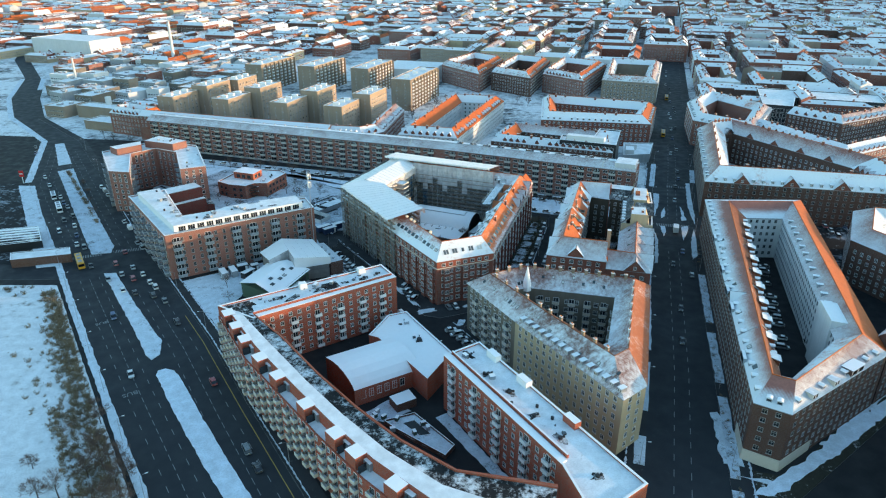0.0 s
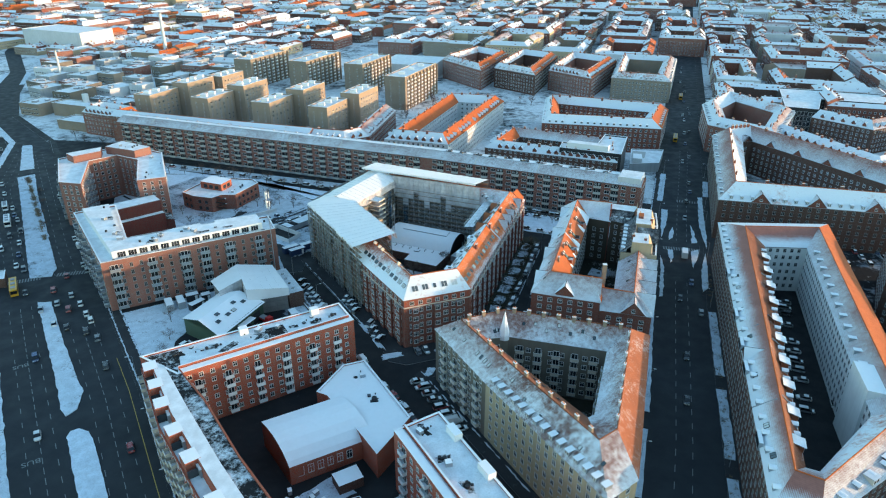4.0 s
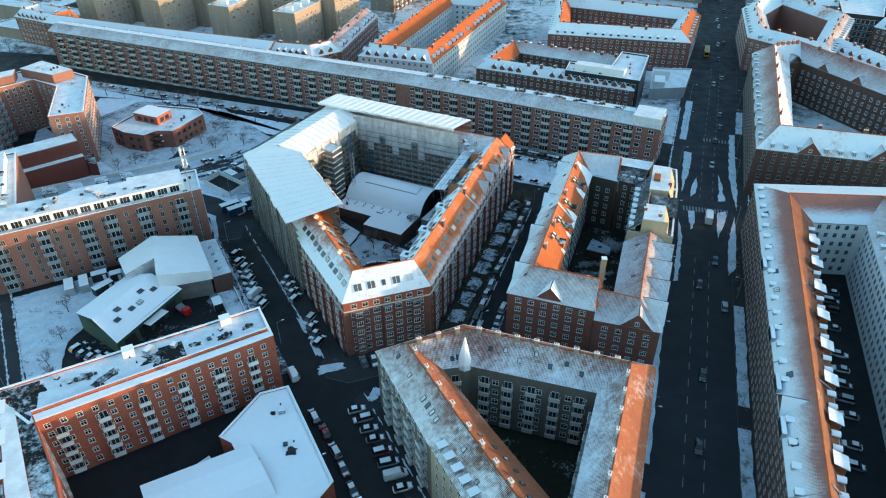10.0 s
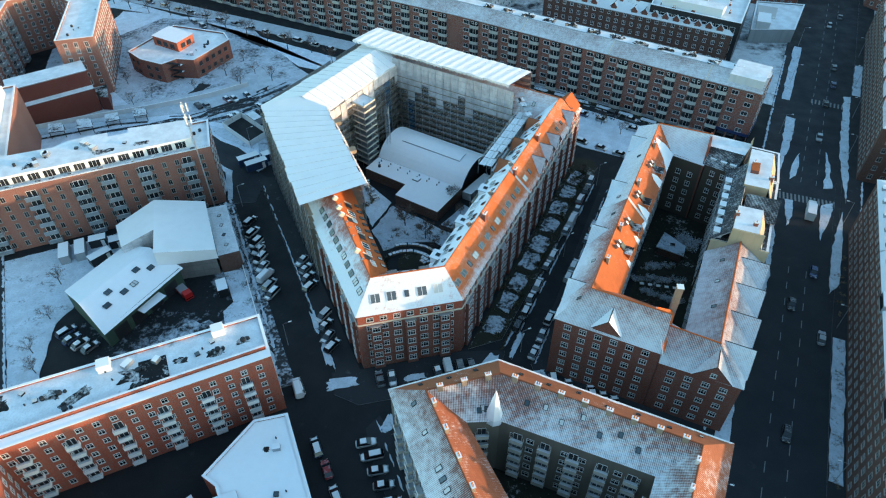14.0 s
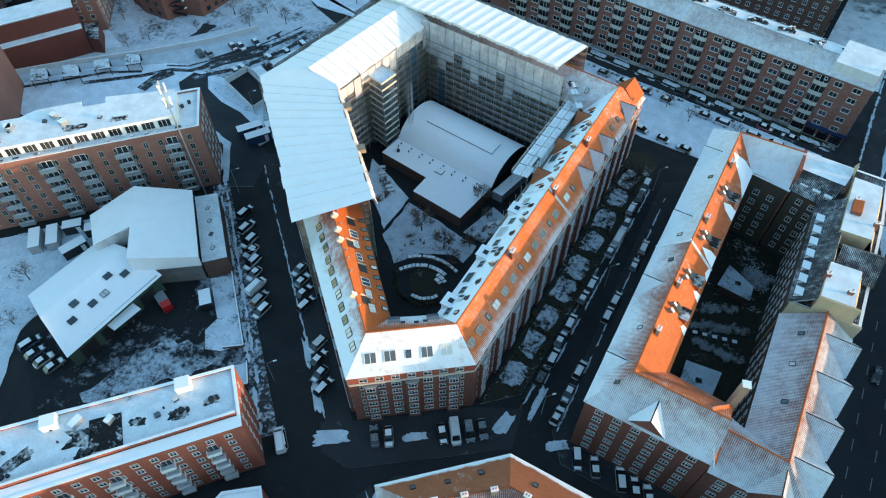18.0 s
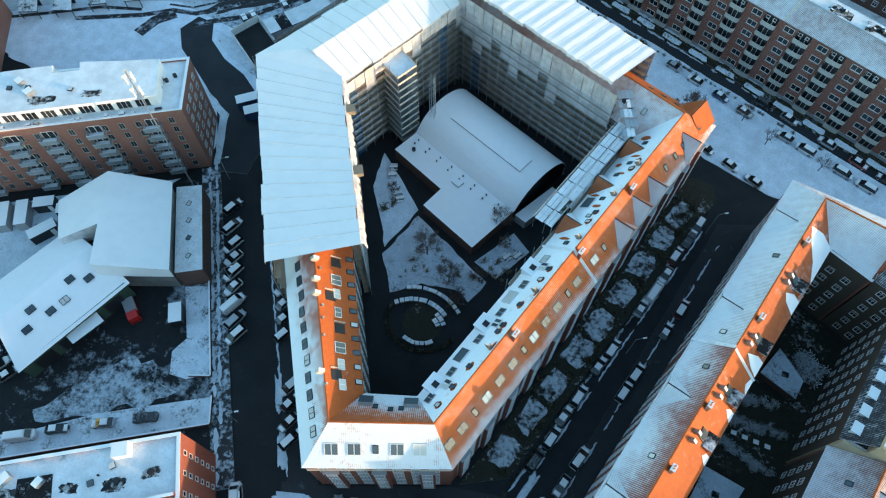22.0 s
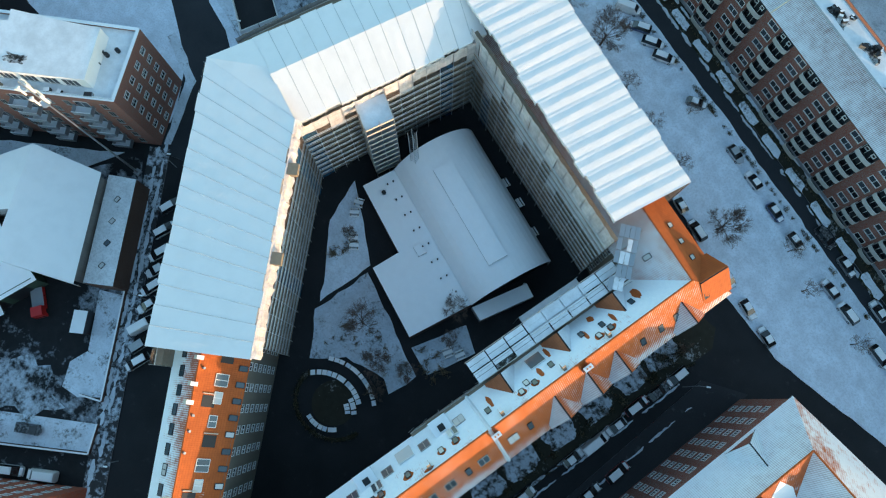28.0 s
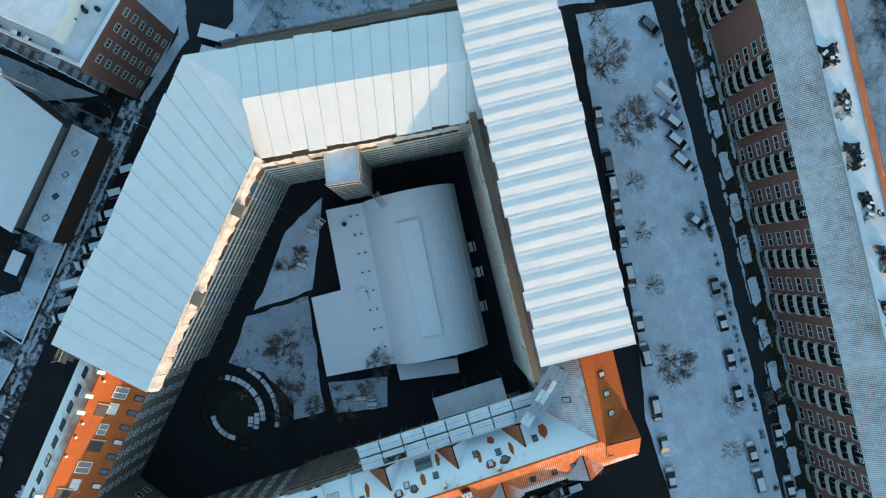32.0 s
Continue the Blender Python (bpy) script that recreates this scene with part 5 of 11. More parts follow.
for a, c in ((hs, hs + hd), (hs + hw, hs + hw + hd)):
    n = (hw if a is hs else -hw).normalized() * 0.3
    part("wall", MB().prism([tuple(a), tuple(c), tuple(c + n), tuple(a + n)], 0, 5.6 if a is hs else 7.8, BRICK_A), hall2)
part("roof_fan", MB().tube((-7.5, 176, 7.6), (-7.5, 176, 8.6), 0.8, 0.7, DARK, 10), hall2)
for q in (((-31, 171), (-26, 177), (-23, 174.5), (-28, 168.5)),):
    part("canopy", MB().prism(q, 0, 4.0, SNOW, BRICK_A), hall2)
shed = thing("shed", "small court shed with a snowy roof", "shed", (-11, 153, 0))
part("body", MB().prism([(-15.5, 154.0), (-10.0, 157.4), (-7.6, 153.2), (-13.0, 150.0)], 0, 2.8, SNOW, BRICK_R), shed)
ramp = thing("car_ramp", "sunken garage ramp in the court edged with snowy walls", "ramp", (-6, 140, 0))
RP = [(-16.4, 145.3), (-8.0, 148.6), (3.1, 135.4), (0.6, 131.4), (-13.2, 142.1)]
part("deck", MB().prism(rough(RP, 0.2), 0.03, 0.9, LOTSNOW, BRICK_R), ramp, "trodden snow on the garage deck")
# No pit is sunk here; the dark sheet paints its shade.
part("opening", MB().prism([(-11.0, 144.6), (-8.0, 145.8), (-3.4, 140.2), (-6.2, 139.6)], 0.85, 0.93, DARK, DARK), ramp, "flat dark sheet standing for the shade in the ramp")
for i in range(5):
    a, b = V2(RP[i]), V2(RP[(i + 1) % 5])
    d = (b - a).normalized() * 0.2
    part("wall", MB().prism([tuple(a), tuple(b), (b.x + d.y, b.y - d.x), (a.x + d.y, a.y - d.x)], 0, 1.5, SNOW, BRICK_R), ramp)
sheet("court_snow_2", [(-24, 148), (-16, 156), (-9, 151), (-16, 146)], 0.07, THIN, "thin snow between bins and bikes", "courtyard")
sheet("court_snow_3", [(-2, 148), (1, 150), (22, 116), (19.5, 114.6)], 0.07, THIN, "snowed planting strip below the slab", "courtyard")
rq = random.Random(14)
for k in range(16):
    x, y = (rq.uniform(-26, -16), rq.uniform(146, 152)) if k < 7 else ((rq.uniform(-15, -4), rq.uniform(139, 146)) if k < 12 else (rq.uniform(-30, -22), rq.uniform(160, 172)))
    e = thing("waste_container", "wheeled waste container with a snowy lid", "waste container", (x, y, 0), "containers of the inner court")
    m = Matrix.Translation((x, y, 0.05 if k < 7 or k > 11 else 0.9)) @ Matrix.Rotation(rq.uniform(0, 3), 4, "Z")
    part("body", MB().box((0, 0, 0.6), (1.4, 0.9, 1.1), GREENW if k % 2 else GREY, m, None, 1.05), e)
    part("lid", MB().box((0, 0, 1.2), (1.5, 1.0, 0.12), DARK, m, SNOW), e)

# ---- courtyard hall with a barrel roof ----
vault = thing("sports_hall", "courtyard hall with snow-covered barrel roof and flat annex", "hall", (0, 283, 0))
vd, vn = Vector((27.2, -11.6)).normalized(), Vector((11.6, 27.2)).normalized()
v0 = Vector((-15.6, 286.5))
VL, VW = 29.3, 16.8


def arch(k, n=18):
    """Across the barrel roof, 0 to 1: distance and height."""
    s = -1 + 2 * k / n
    return VW * k / n, 2.0 + 6.4 * math.sqrt(max(0.0, 1 - (s * 0.985) ** 2)) ** 1.1 * 0.98


mb, lo = MB(), MB()
for k in range(18):
    (a, za), (b, zb) = arch(k), arch(k + 1)
    za, zb = (max(za, 3.6) if k < 3 else za), (max(zb, 3.6) if k < 2 else zb)
    p = [v0 + vn * a, v0 + vn * b]
    mb.face([(*p[0], za), (*(p[0] + vd * VL), za), (*(p[1] + vd * VL), zb), (*p[1], zb)], SNOW)
part("barrel_roof", mb, vault, "smooth snow over a barrel roof")
for s in (0.25, VL - 0.25):
    mb = MB()
    ring = [(*(v0 + vd * s + vn * arch(k)[0]), arch(k)[1] - 0.12) for k in range(19)]
    mb.face(ring + [(*(v0 + vd * s + vn * VW), 0), (*(v0 + vd * s), 0)], DARK)
    mb.face(list(reversed(ring + [(*(v0 + vd * s + vn * VW), 0), (*(v0 + vd * s), 0)])), DARK)
    part("end_wall", mb, vault, "dark glazed end wall")
part("wall", MB().prism([tuple(v0 + vn * (VW - 0.3)), tuple(v0 + vn * (VW - 0.3) + vd * VL), tuple(v0 + vn * VW + vd * VL), tuple(v0 + vn * VW)], 0, 2.0, GREY), vault)
mb = MB()
for k in range(6, 10):
    (a, za), (b, zb) = arch(k), arch(k + 1)
    p = [v0 + vn * a + vd * 5.2, v0 + vn * b + vd * 5.2]
    mb.hexa([(*p[0], za), (*(p[0] + vd * 20), za), (*(p[1] + vd * 20), zb), (*p[1], zb)], [(*p[0], za + 0.35), (*(p[0] + vd * 20), za + 0.35), (*(p[1] + vd * 20), zb + 0.35), (*p[1], zb + 0.35)], SNOW, GREY)
part("roof_light", mb, vault, "raised roof light strip under snow")
ANNEX = [(-18.2, 280.5), (-5.0, 274.6), (-6.9, 269.5), (6.1, 263.8), (11.3, 275.3), (-15.6, 286.5)]
part("annex", MB().prism(ANNEX, 0, 3.5, SNOW, BRICK_R), vault, "flat-roofed brick annex under snow")
part("lean_to", MB().prism([(11.6, 274.9), (16.8, 284.5), (19.2, 283.3), (14.2, 273.9)], 0, 2.6, SNOW, GREY), vault)
part("roof_hatch", MB().prism([(-3.5, 277.0), (-1.6, 276.2), (-0.9, 277.7), (-2.8, 278.5)], 3.5, 3.85, SNOW, DARK), vault)
vent = MB().tube((0, 0, 0), (0, 0, 0.45), 0.16, 0.16, DARK, 8).data("vent")
for k in range(16):
    q = v0 + vd * (2 + (k // 2) * 3.4) + vn * (-1.2 if k % 2 else -2.4)
    part("vent", vent, vault, "", Matrix.Translation((q.x, q.y, 3.5)))
fan = MB().tube((0, 0, 0), (0, 0, 0.7), 0.4, 0.4, DARK, 10).data("vent")
part("vent", fan, vault, "", Matrix.Translation((-14.2, 281.8, 3.5)))

# ---- tarpaulin roofs over three wings of the central block ----


def tarp_roof(name, label, a0, a1, b0, b1, n, sag, mat, mid=0.0, lift=0.06):
    """Sheets that run from the line a0-a1 across to b0-b1, with a crest mid metres above the middle; each bulges by sag."""
    e = thing(name, label, "tarpaulin", (a0[0], a0[1], 0))
    a0, a1, b0, b1 = Vector(a0), Vector(a1), Vector(b0), Vector(b1)
    r = random.Random(3)
    for k in range(n):
        mb = MB()
        nu, nv = 8, 8
        grid = []
        je0, je1 = r.uniform(-0.25, 0.25), r.uniform(-0.25, 0.25)
        for i in range(nu + 1):
            t = (k + i / nu) / n
            pa, pb = a0.lerp(a1, t), b0.lerp(b1, t)
            w = (pb - pa).normalized()
            row = []
            for j in range(nv + 1):
                s = j / nv
                p = pa.lerp(pb, s)
                if j in (0, nv):
                    p = p + w * (je0 if j == 0 else je1)
                arc = 1 - abs(2 * i / nu - 1) ** 1.25
                p.z += sag * arc * (0.75 + 0.25 * math.sin(math.pi * s)) + mid * (1 - abs(2 * s - 1))
                p.z += 0.05 * noise.noise(Vector((p.x, p.y, k * 3.1)) * 0.8) + (lift if i in (0, nu) else 0)
                row.append(p)
            grid.append(row)
        for i in range(nu):
            for j in range(nv):
                q = [grid[i][j], grid[i + 1][j], grid[i + 1][j + 1], grid[i][j + 1]]
                if (q[1] - q[0]).cross(q[3] - q[0]).z < 0:
                    q.reverse()
                mb.face(q, mat)
        # hanging edges
        for j in (0, nv):
            for i in range(nu):
                q = [grid[i][j], grid[i + 1][j]]
                d = [Vector((p.x, p.y, p.z - 0.7 - 0.15 * math.sin(i * 1.7 + k))) for p in q]
                mb.face([q[0], q[1], d[1], d[0]], mat)
        ob = part("tarpaulin_sheet", mb, e)
        if sag > 0.1:
            for p in ob.data.polygons:
                p.use_smooth = True
        elif k:
            seam = MB()
            for j in range(nv):
                p, q = grid[0][j], grid[0][j + 1]
                seam.tube(p + Vector((0, 0, 0.01)), q + Vector((0, 0, 0.01)), 0.055, 0.055, SEAM, 4, False)
            part("seam", seam, e)
    return e


tarp_roof("tarpaulin_roof", "white tarpaulin scaffold roof over the street wing", (-21.6, 238.3, 23.5), (-45.8, 278.0, 23.8), (-7.8, 246.4, 25.2), (-27.0, 278.4, 25.0), 15, 0.02, TARP, 0.0, 0.0)
tarp_roof("tarpaulin_roof", "white tarpaulin scaffold roof with a low ridge, sunlit in part", (-42.5, 285.2, 23.2), (-26.5, 319.0, 23.4), (-27.0, 278.2, 23.4), (-12.5, 309.2, 23.4), 13, 0.02, TARP, 2.2, 0.0)
mbx = MB()
mbx.face([(-45.8, 278.0, 23.8), (-27.0, 278.4, 24.9), (-36, 282.5, 25.2)], TARP).face([(-45.8, 278.0, 23.8), (-36, 282.5, 25.2), (-42.5, 285.2, 23.3)], TARP)
solo("tarpaulin_corner", mbx, "white tarpaulin corner piece between two scaffold roofs", "tarpaulin")
tarp_roof("tarpaulin_roof", "ribbed white tarpaulin scaffold roof of bulging bays", (27.6, 308.2, 23.6), (-24.5, 330.0, 24.0), (21.8, 294.8, 26.2), (-29.0, 315.5, 26.2), 20, 0.18, TARP2, 0.0)

# pale sheeting hung over the courtyard edge of the scaffold roof, with boarded boxes
edge = thing("scaffold_sheeting", "pale creased sheeting hung over the scaffold edge", "sheeting", (-17, 262, 0))
ea, eb = Vector((-7.9, 246.5, 25.25)), Vector((-27.0, 278.4, 25.05))
ex = (eb - ea).normalized()
eo = Vector((-ex.y, ex.x, 0)) * -1.0
if eo.dot(Vector((10, 5, 0))) < 0:
    eo = -eo
for k in range(14):
    mb, rows = MB(), []
    for i in range(5):
        p = ea.lerp(eb, (k + i / 4) / 14)
        w = 0.12 * math.sin(k * 2.3 + i * 1.9)
        rows.append([p + eo * 0.05, p + eo * (0.55 + w) + Vector((0, 0, -0.4)), p + eo * (0.95 + w) + Vector((0, 0, -2.2 - 0.5 * math.sin(k * 1.3 + i * 0.8)))])
    for i in range(4):
        for j in range(2):
            mb.face([rows[i][j], rows[i + 1][j], rows[i + 1][j + 1], rows[i][j + 1]], NETW)
    part("sheet", mb, edge)
for t in (0.4, 0.78):
    p = ea.lerp(eb, t) + eo * 1.1 + Vector((0, 0, -0.55))
    part("boarding", MB().box((0, 0, 0), (1.6, 1.9, 0.9), WOOD, Matrix.Translation(p) @ Matrix.Rotation(math.atan2(ex.y, ex.x) + 1.57, 4, "Z")), edge, "boarded hoist opening")

# ---- scaffolding ----


def scaffold(label, a, b, away, z1, net, off=1.4, bay=2.5, lift=2.0, z0=0.0, poles=True, boards=True, top=None, front=False):
    """Standards, lifts with boards, and netting a bay wide on the outside. net: a function of bay and count that gives a material or None."""
    e = thing("scaffolding", label, "scaffolding", (a[0], a[1], 0))
    length = (V2(b) - V2(a)).length
    n = int(length / bay)
    bw = length / n
    pole = MB().tube((0, 0, 0), (0, 0, z1 - z0), 0.05, 0.05, STEEL, 5).data("standard")
    deck = MB().box((bw / 2, 0, 0), (bw - 0.05, 1.0, 0.08), WOOD)
    deck.box((bw / 2, 0.55, 0.18), (bw - 0.05, 0.04, 0.18), WOOD)
    deck = deck.data("deck")
    rail = MB().tube((0, 0, 0), (bw, 0, 0), 0.06, 0.06, STEEL, 4).data("guard_rail")
    r = random.Random(int(abs(a[0]) * 10) + 5)
    for k in range(n + 1):
        m = on_wall(a, b, away, k * bw, z0, off + 0.22)
        if poles:
            part("standard", pole, e, "", m)
    allp, rails = [], []
    base = on_wall(a, b, away, 0, 0, 0)
    flip = (base.to_3x3() @ Vector((1, 0, 0))).dot(Vector((b[0] - a[0], b[1] - a[1], 0))) < 0
    for k in range(n):
        s = (k + 1) * bw if flip else k * bw
        for j in range(1, int((z1 - z0) / lift) + 1):
            allp.append(on_wall(a, b, away, s, z0 + j * lift - 0.2, off - 0.6))
            rails.append(on_wall(a, b, away, s, z0 + j * lift - 0.1, off - 0.08))
        mat = net(k, n)
        if mat:
            mb, nz = MB(), 8
            for j in range(nz):
                za, zb = z0 + 0.3 + (z1 - z0 - 0.3) * j / nz, z0 + 0.3 + (z1 - z0 - 0.3) * (j + 1) / nz
                row = []
                for z, jj in ((za, j), (zb, j + 1)):
                    for i in range(4):
                        m = on_wall(a, b, away, (k + i / 3) * bw, z, off + 0.1 + 0.08 * math.sin(k * 2.1 + i * 2.0 + jj * 1.3))
                        row.append(m.translation.copy())
                cover = NETW if top and j >= top(k) else mat
                for i in range(3):
                    u0, u1 = (k + i / 3) * bw, (k + (i + 1) / 3) * bw
                    mb.face([row[i], row[i + 1], row[5 + i], row[4 + i]], cover, [(u0, za), (u1, za), (u1, zb), (u0, zb)])
            part("netting_sheet", mb, e)
    if front:
        # guard rails and toe boards before the netting of each lift
        lines = MB().tube((0, 0, 0.55), (bw, 0, 0.55), 0.045, 0.045, STEEL, 4).tube((0, 0, 1.0), (bw, 0, 1.0), 0.045, 0.045, STEEL, 4).box((bw / 2, 0, 0.02), (bw - 0.04, 0.05, 0.2), WOOD).data("toe_board")
        spots = [on_wall(a, b, away, (k + 1) * bw if flip else k * bw, z0 + j * lift - 0.1, off + 0.26) for k in range(n) for j in range(1, int((z1 - z0 - 5) / lift) + 1)]
        put_all("toe_board", lines, spots, e, 12)
    if boards and allp:
        put_all("deck", deck, allp, e, 12)
        part("guard_rail", stamp("guard_rail", rail, rails), e, "", Matrix(), "stuff")
    return e


pick = random.Random(11)
scaffold("scaffolding wrapped in grey netting along the street", (-44.6, 278.2), (-18.2, 237.5), (0, 260), 23.2, lambda k, n: NETOPEN if pick.random() < 0.75 else None)
scaffold("netted scaffolding with blue sheets facing the courtyard", (-10.6, 247.2), (-27.8, 277.5), (-40, 250), 24.4, lambda k, n: NETBLUE if k in (4, 11) else NETTHIN, top=lambda k: 7 - (k * 5 % 7 == 2), front=True)
scaffold("netted scaffolding facing the courtyard hall", (-27.6, 278.3), (-14.2, 308.6), (-45, 300), 23.2, lambda k, n: NETBLUE if k in (0, 10) else NETTHIN, top=lambda k: 7 - (k * 3 % 5 == 1), front=True)
scaffold("grey netted scaffolding along the courtyard", (-14.0, 309.0), (24.0, 294.0), (10, 320), 25.4, lambda k, n: NETBLUE if k == 2 else NETTHIN, top=lambda k: 5 + (k * 7 % 5 == 3) - (k % 4 == 2), front=True)
scaffold("netted scaffolding at the rear street wing", (-43.5, 283.0), (-26.5, 321.5), (-10, 290), 23.0, lambda k, n: NET if pick.random() < 0.8 else None)
scaffold("netted scaffolding towards the green", (-25.0, 327.0), (27.0, 306.6), (0, 290), 23.4, lambda k, n: NET if pick.random() < 0.8 else None)
scaffold("open scaffolding along the courtyard wall", (17.8, 251.5), (29.8, 289.5), (40, 265), 19.5, lambda k, n: NET if k > 9 else None)

# stair tower of the scaffolding
st = thing("scaffold_stair_tower", "pale scaffold stair tower with snow on its top", "scaffolding", (-19, 288, 0))
ta, tb, tc, td = Vector((-22.4, 286.8)), Vector((-20.0, 291.4)), Vector((-15.8, 288.8)), Vector((-18.0, 284.3))
for k in range(11):
    z = 2.0 * k + 1.6
    land = part("landing", MB().prism([tuple(p) for p in (ta, tb, tc, td)], z, z + 0.14, SNOWFLAT if k == 10 else ZINC, ZINC, True), st)
    for p, q, o in ((td, tc, tb), (ta, td, tc), (tb, tc, td)):
        w = (p - o).normalized() * 0.05
        part("edge_board", MB().prism([tuple(p), tuple(q), tuple(q + w), tuple(p + w)], z + 0.14, z + 0.6, CREAM), land)
for p in (ta, tb, tc, td, (ta + td) / 2, (tb + tc) / 2, (tc + td) / 2):
    part("standard", MB().tube((p.x, p.y, 0), (p.x, p.y, 23.4), 0.06, 0.06, STEEL, 5), st)
hoist = thing("builders_hoist", "lattice mast hoist beside the stair tower", "hoist", (-12.8, 289.5, 0))
for dx, dy in ((-0.5, -0.5), (0.5, -0.5), (0.5, 0.5), (-0.5, 0.5)):
    part("mast_leg", MB().tube((-12.8 + dx, 289.5 + dy, 0), (-12.8 + dx, 289.5 + dy, 19.5), 0.06, 0.06, STEEL, 5), hoist)
mb = MB()
for k in range(19):
    for dx, dy, ex, ey in ((-0.5, -0.5, 0.5, -0.5), (0.5, -0.5, 0.5, 0.5), (0.5, 0.5, -0.5, 0.5), (-0.5, 0.5, -0.5, -0.5)):
        mb.tube((-12.8 + dx, 289.5 + dy, k), (-12.8 + ex, 289.5 + ey, k + 1), 0.03, 0.03, STEEL, 4, False)
part("lattice", mb, hoist)
part("platform", MB().box((-12.0, 287.3, 1.0), (3.0, 2.4, 1.6), STEEL), hoist)

# raised walkways over the sloping roof
FROSTPLATE = patchy("frosted_aluminium_sheet", (0.42, 0.45, 0.48), 0.8, 0.5, (0.86, 0.9, 0.94), fine=2.5, dirt=0.2)
wa, wb = Vector((18.4, 264.5)), Vector((27.2, 292.0))
walkway = thing("scaffold_walkway", "silvery plank walkway raised over the courtyard eave", "scaffolding", (22, 270, 0))
dirw = (wb - wa).normalized()
nw_ = Vector((dirw.y, -dirw.x))
plank = [MB().box((0, 0, 0), (0.82, 3.3, 0.07), STEEL, top=FROSTPLATE).data("plank"), MB().box((0, 0, 0), (0.82, 3.3, 0.07), STEEL, top=LOGGIAFLOOR).data("plank")]
rot = Matrix.Rotation(math.atan2(-dirw.x, dirw.y), 4, "Z")
for k in range(8):
    for j, off in enumerate((-1.25, -0.38, 0.62, 1.49)):
        p = wa + dirw * (1.8 + k * 3.5) + nw_ * off
        part("plank", plank[(k * 5 + j * 3) % 13 == 1], walkway, "", Matrix.Translation((p.x, p.y, 19.9 + 0.25 * (j > 1))) @ rot)
    for off in (-1.8, 0.5, 1.9):
        p = wa + dirw * (0.2 + k * 3.5) + nw_ * off
        part("standard", MB().tube((p.x, p.y, 16.5), (p.x, p.y, 21.2), 0.045, 0.045, STEEL, 5), walkway)
for off in (-1.8, 0.5, 1.9):
    for z in (20.4, 20.9):
        p, q = wa + nw_ * off, wb + nw_ * off
        part("guard_rail", MB().tube((p.x, p.y, z), (q.x, q.y, z), 0.04, 0.04, STEEL, 4), walkway)
walk2 = thing("scaffold_walkway", "aluminium sheet bridge beside the tarpaulin end", "scaffolding", (25, 295, 0))
wd = Matrix.Rotation(radians(-66), 4, "Z")
for k in range(5):
    for j, off in enumerate((-1.5, -0.7, 0.1, 0.9)):
        p = Vector((25.0 + 0.83 * k, 296.4 - 1.86 * k)) + Vector((0.913, 0.407)) * off
        if (k + j * 2) % 7 != 3:
            part("plank", MB().box((0, 0, 0), (1.98, 0.74, 0.07), STEEL, None, FROSTPLATE if (k * j) % 3 else None), walk2, "", Matrix.Translation((p.x, p.y, 22.6 - 0.35 * k)) @ wd)
for k in range(4):
    for off in (-1.0, 0.6):
        p = Vector((25.4 + 1.1 * k, 297.0 - 2.4 * k)) + Vector((0.9, 0.4)) * off
        part("standard", MB().tube((p.x, p.y, 17.0), (p.x, p.y, 23.6 - 0.35 * k), 0.05, 0.05, STEEL, 5), walk2)
box_ = thing("scaffold_landing", "grey sheeted hoist landing in the courtyard corner", "scaffolding", (21.5, 282, 0))
part("landing", MB().prism([(19.2, 277.5), (23.0, 289.0), (26.5, 287.8), (22.7, 276.4)], 8.6, 8.9, SNOWFLAT, GREY, True), box_)
for p in ((19.2, 277.5), (23, 289), (26.5, 287.8), (22.7, 276.4), (21, 283)):
    part("standard", MB().tube((*p, 0), (*p, 10), 0.06, 0.06, STEEL, 5), box_)

# ---- roof furniture ----


def skylight_mesh(w, h, fm=None, glass=None):
    fm, mb = fm or DARK, MB()
    for x, y, a, b in ((0, -h / 2, w, 0.1), (0, h / 2, w, 0.1), (-w / 2, 0, 0.1, h), (w / 2, 0, 0.1, h)):
        mb.box((x, y, 0.06), (a, b, 0.12), fm)
    if w > 1.2:
        mb.box((0, 0, 0.06), (0.1, h, 0.12), fm)
    mb.face([(-w / 2, -h / 2, 0.08), (w / 2, -h / 2, 0.08), (w / 2, h / 2, 0.08), (-w / 2, h / 2, 0.08)], glass or SKYGLASS)
    return mb.data("skylight")


SKYL = skylight_mesh(0.8, 1.3)
SKYPAIR = skylight_mesh(1.6, 1.25)
SKYSMALL = skylight_mesh(0.75, 1.0)


def slope_len(r, k, outer):
    q = r.slope(k, outer)
    return (q[1] - q[0]).length


def skylights(r, k, outer, ss, t, me, jitter=0.0):
    rr = random.Random(k * 17 + len(ss))
    for s in ss:
        part("skylight", me, r.e, "", r.on_slope(k, outer, s, t + rr.uniform(-jitter, jitter), 0.02))


def upright(m):
    """The same place with z up and y down the slope, level."""
    up = m.to_3x3() @ Vector((0, 1, 0))
    y = -Vector((up.x, up.y, 0)).normalized()
    x = y.cross(Vector((0, 0, 1)))
    p = m.translation
    return Matrix(((x.x, y.x, 0, p.x), (x.y, y.y, 0, p.y), (0, 0, 1, p.z), (0, 0, 0, 1)))


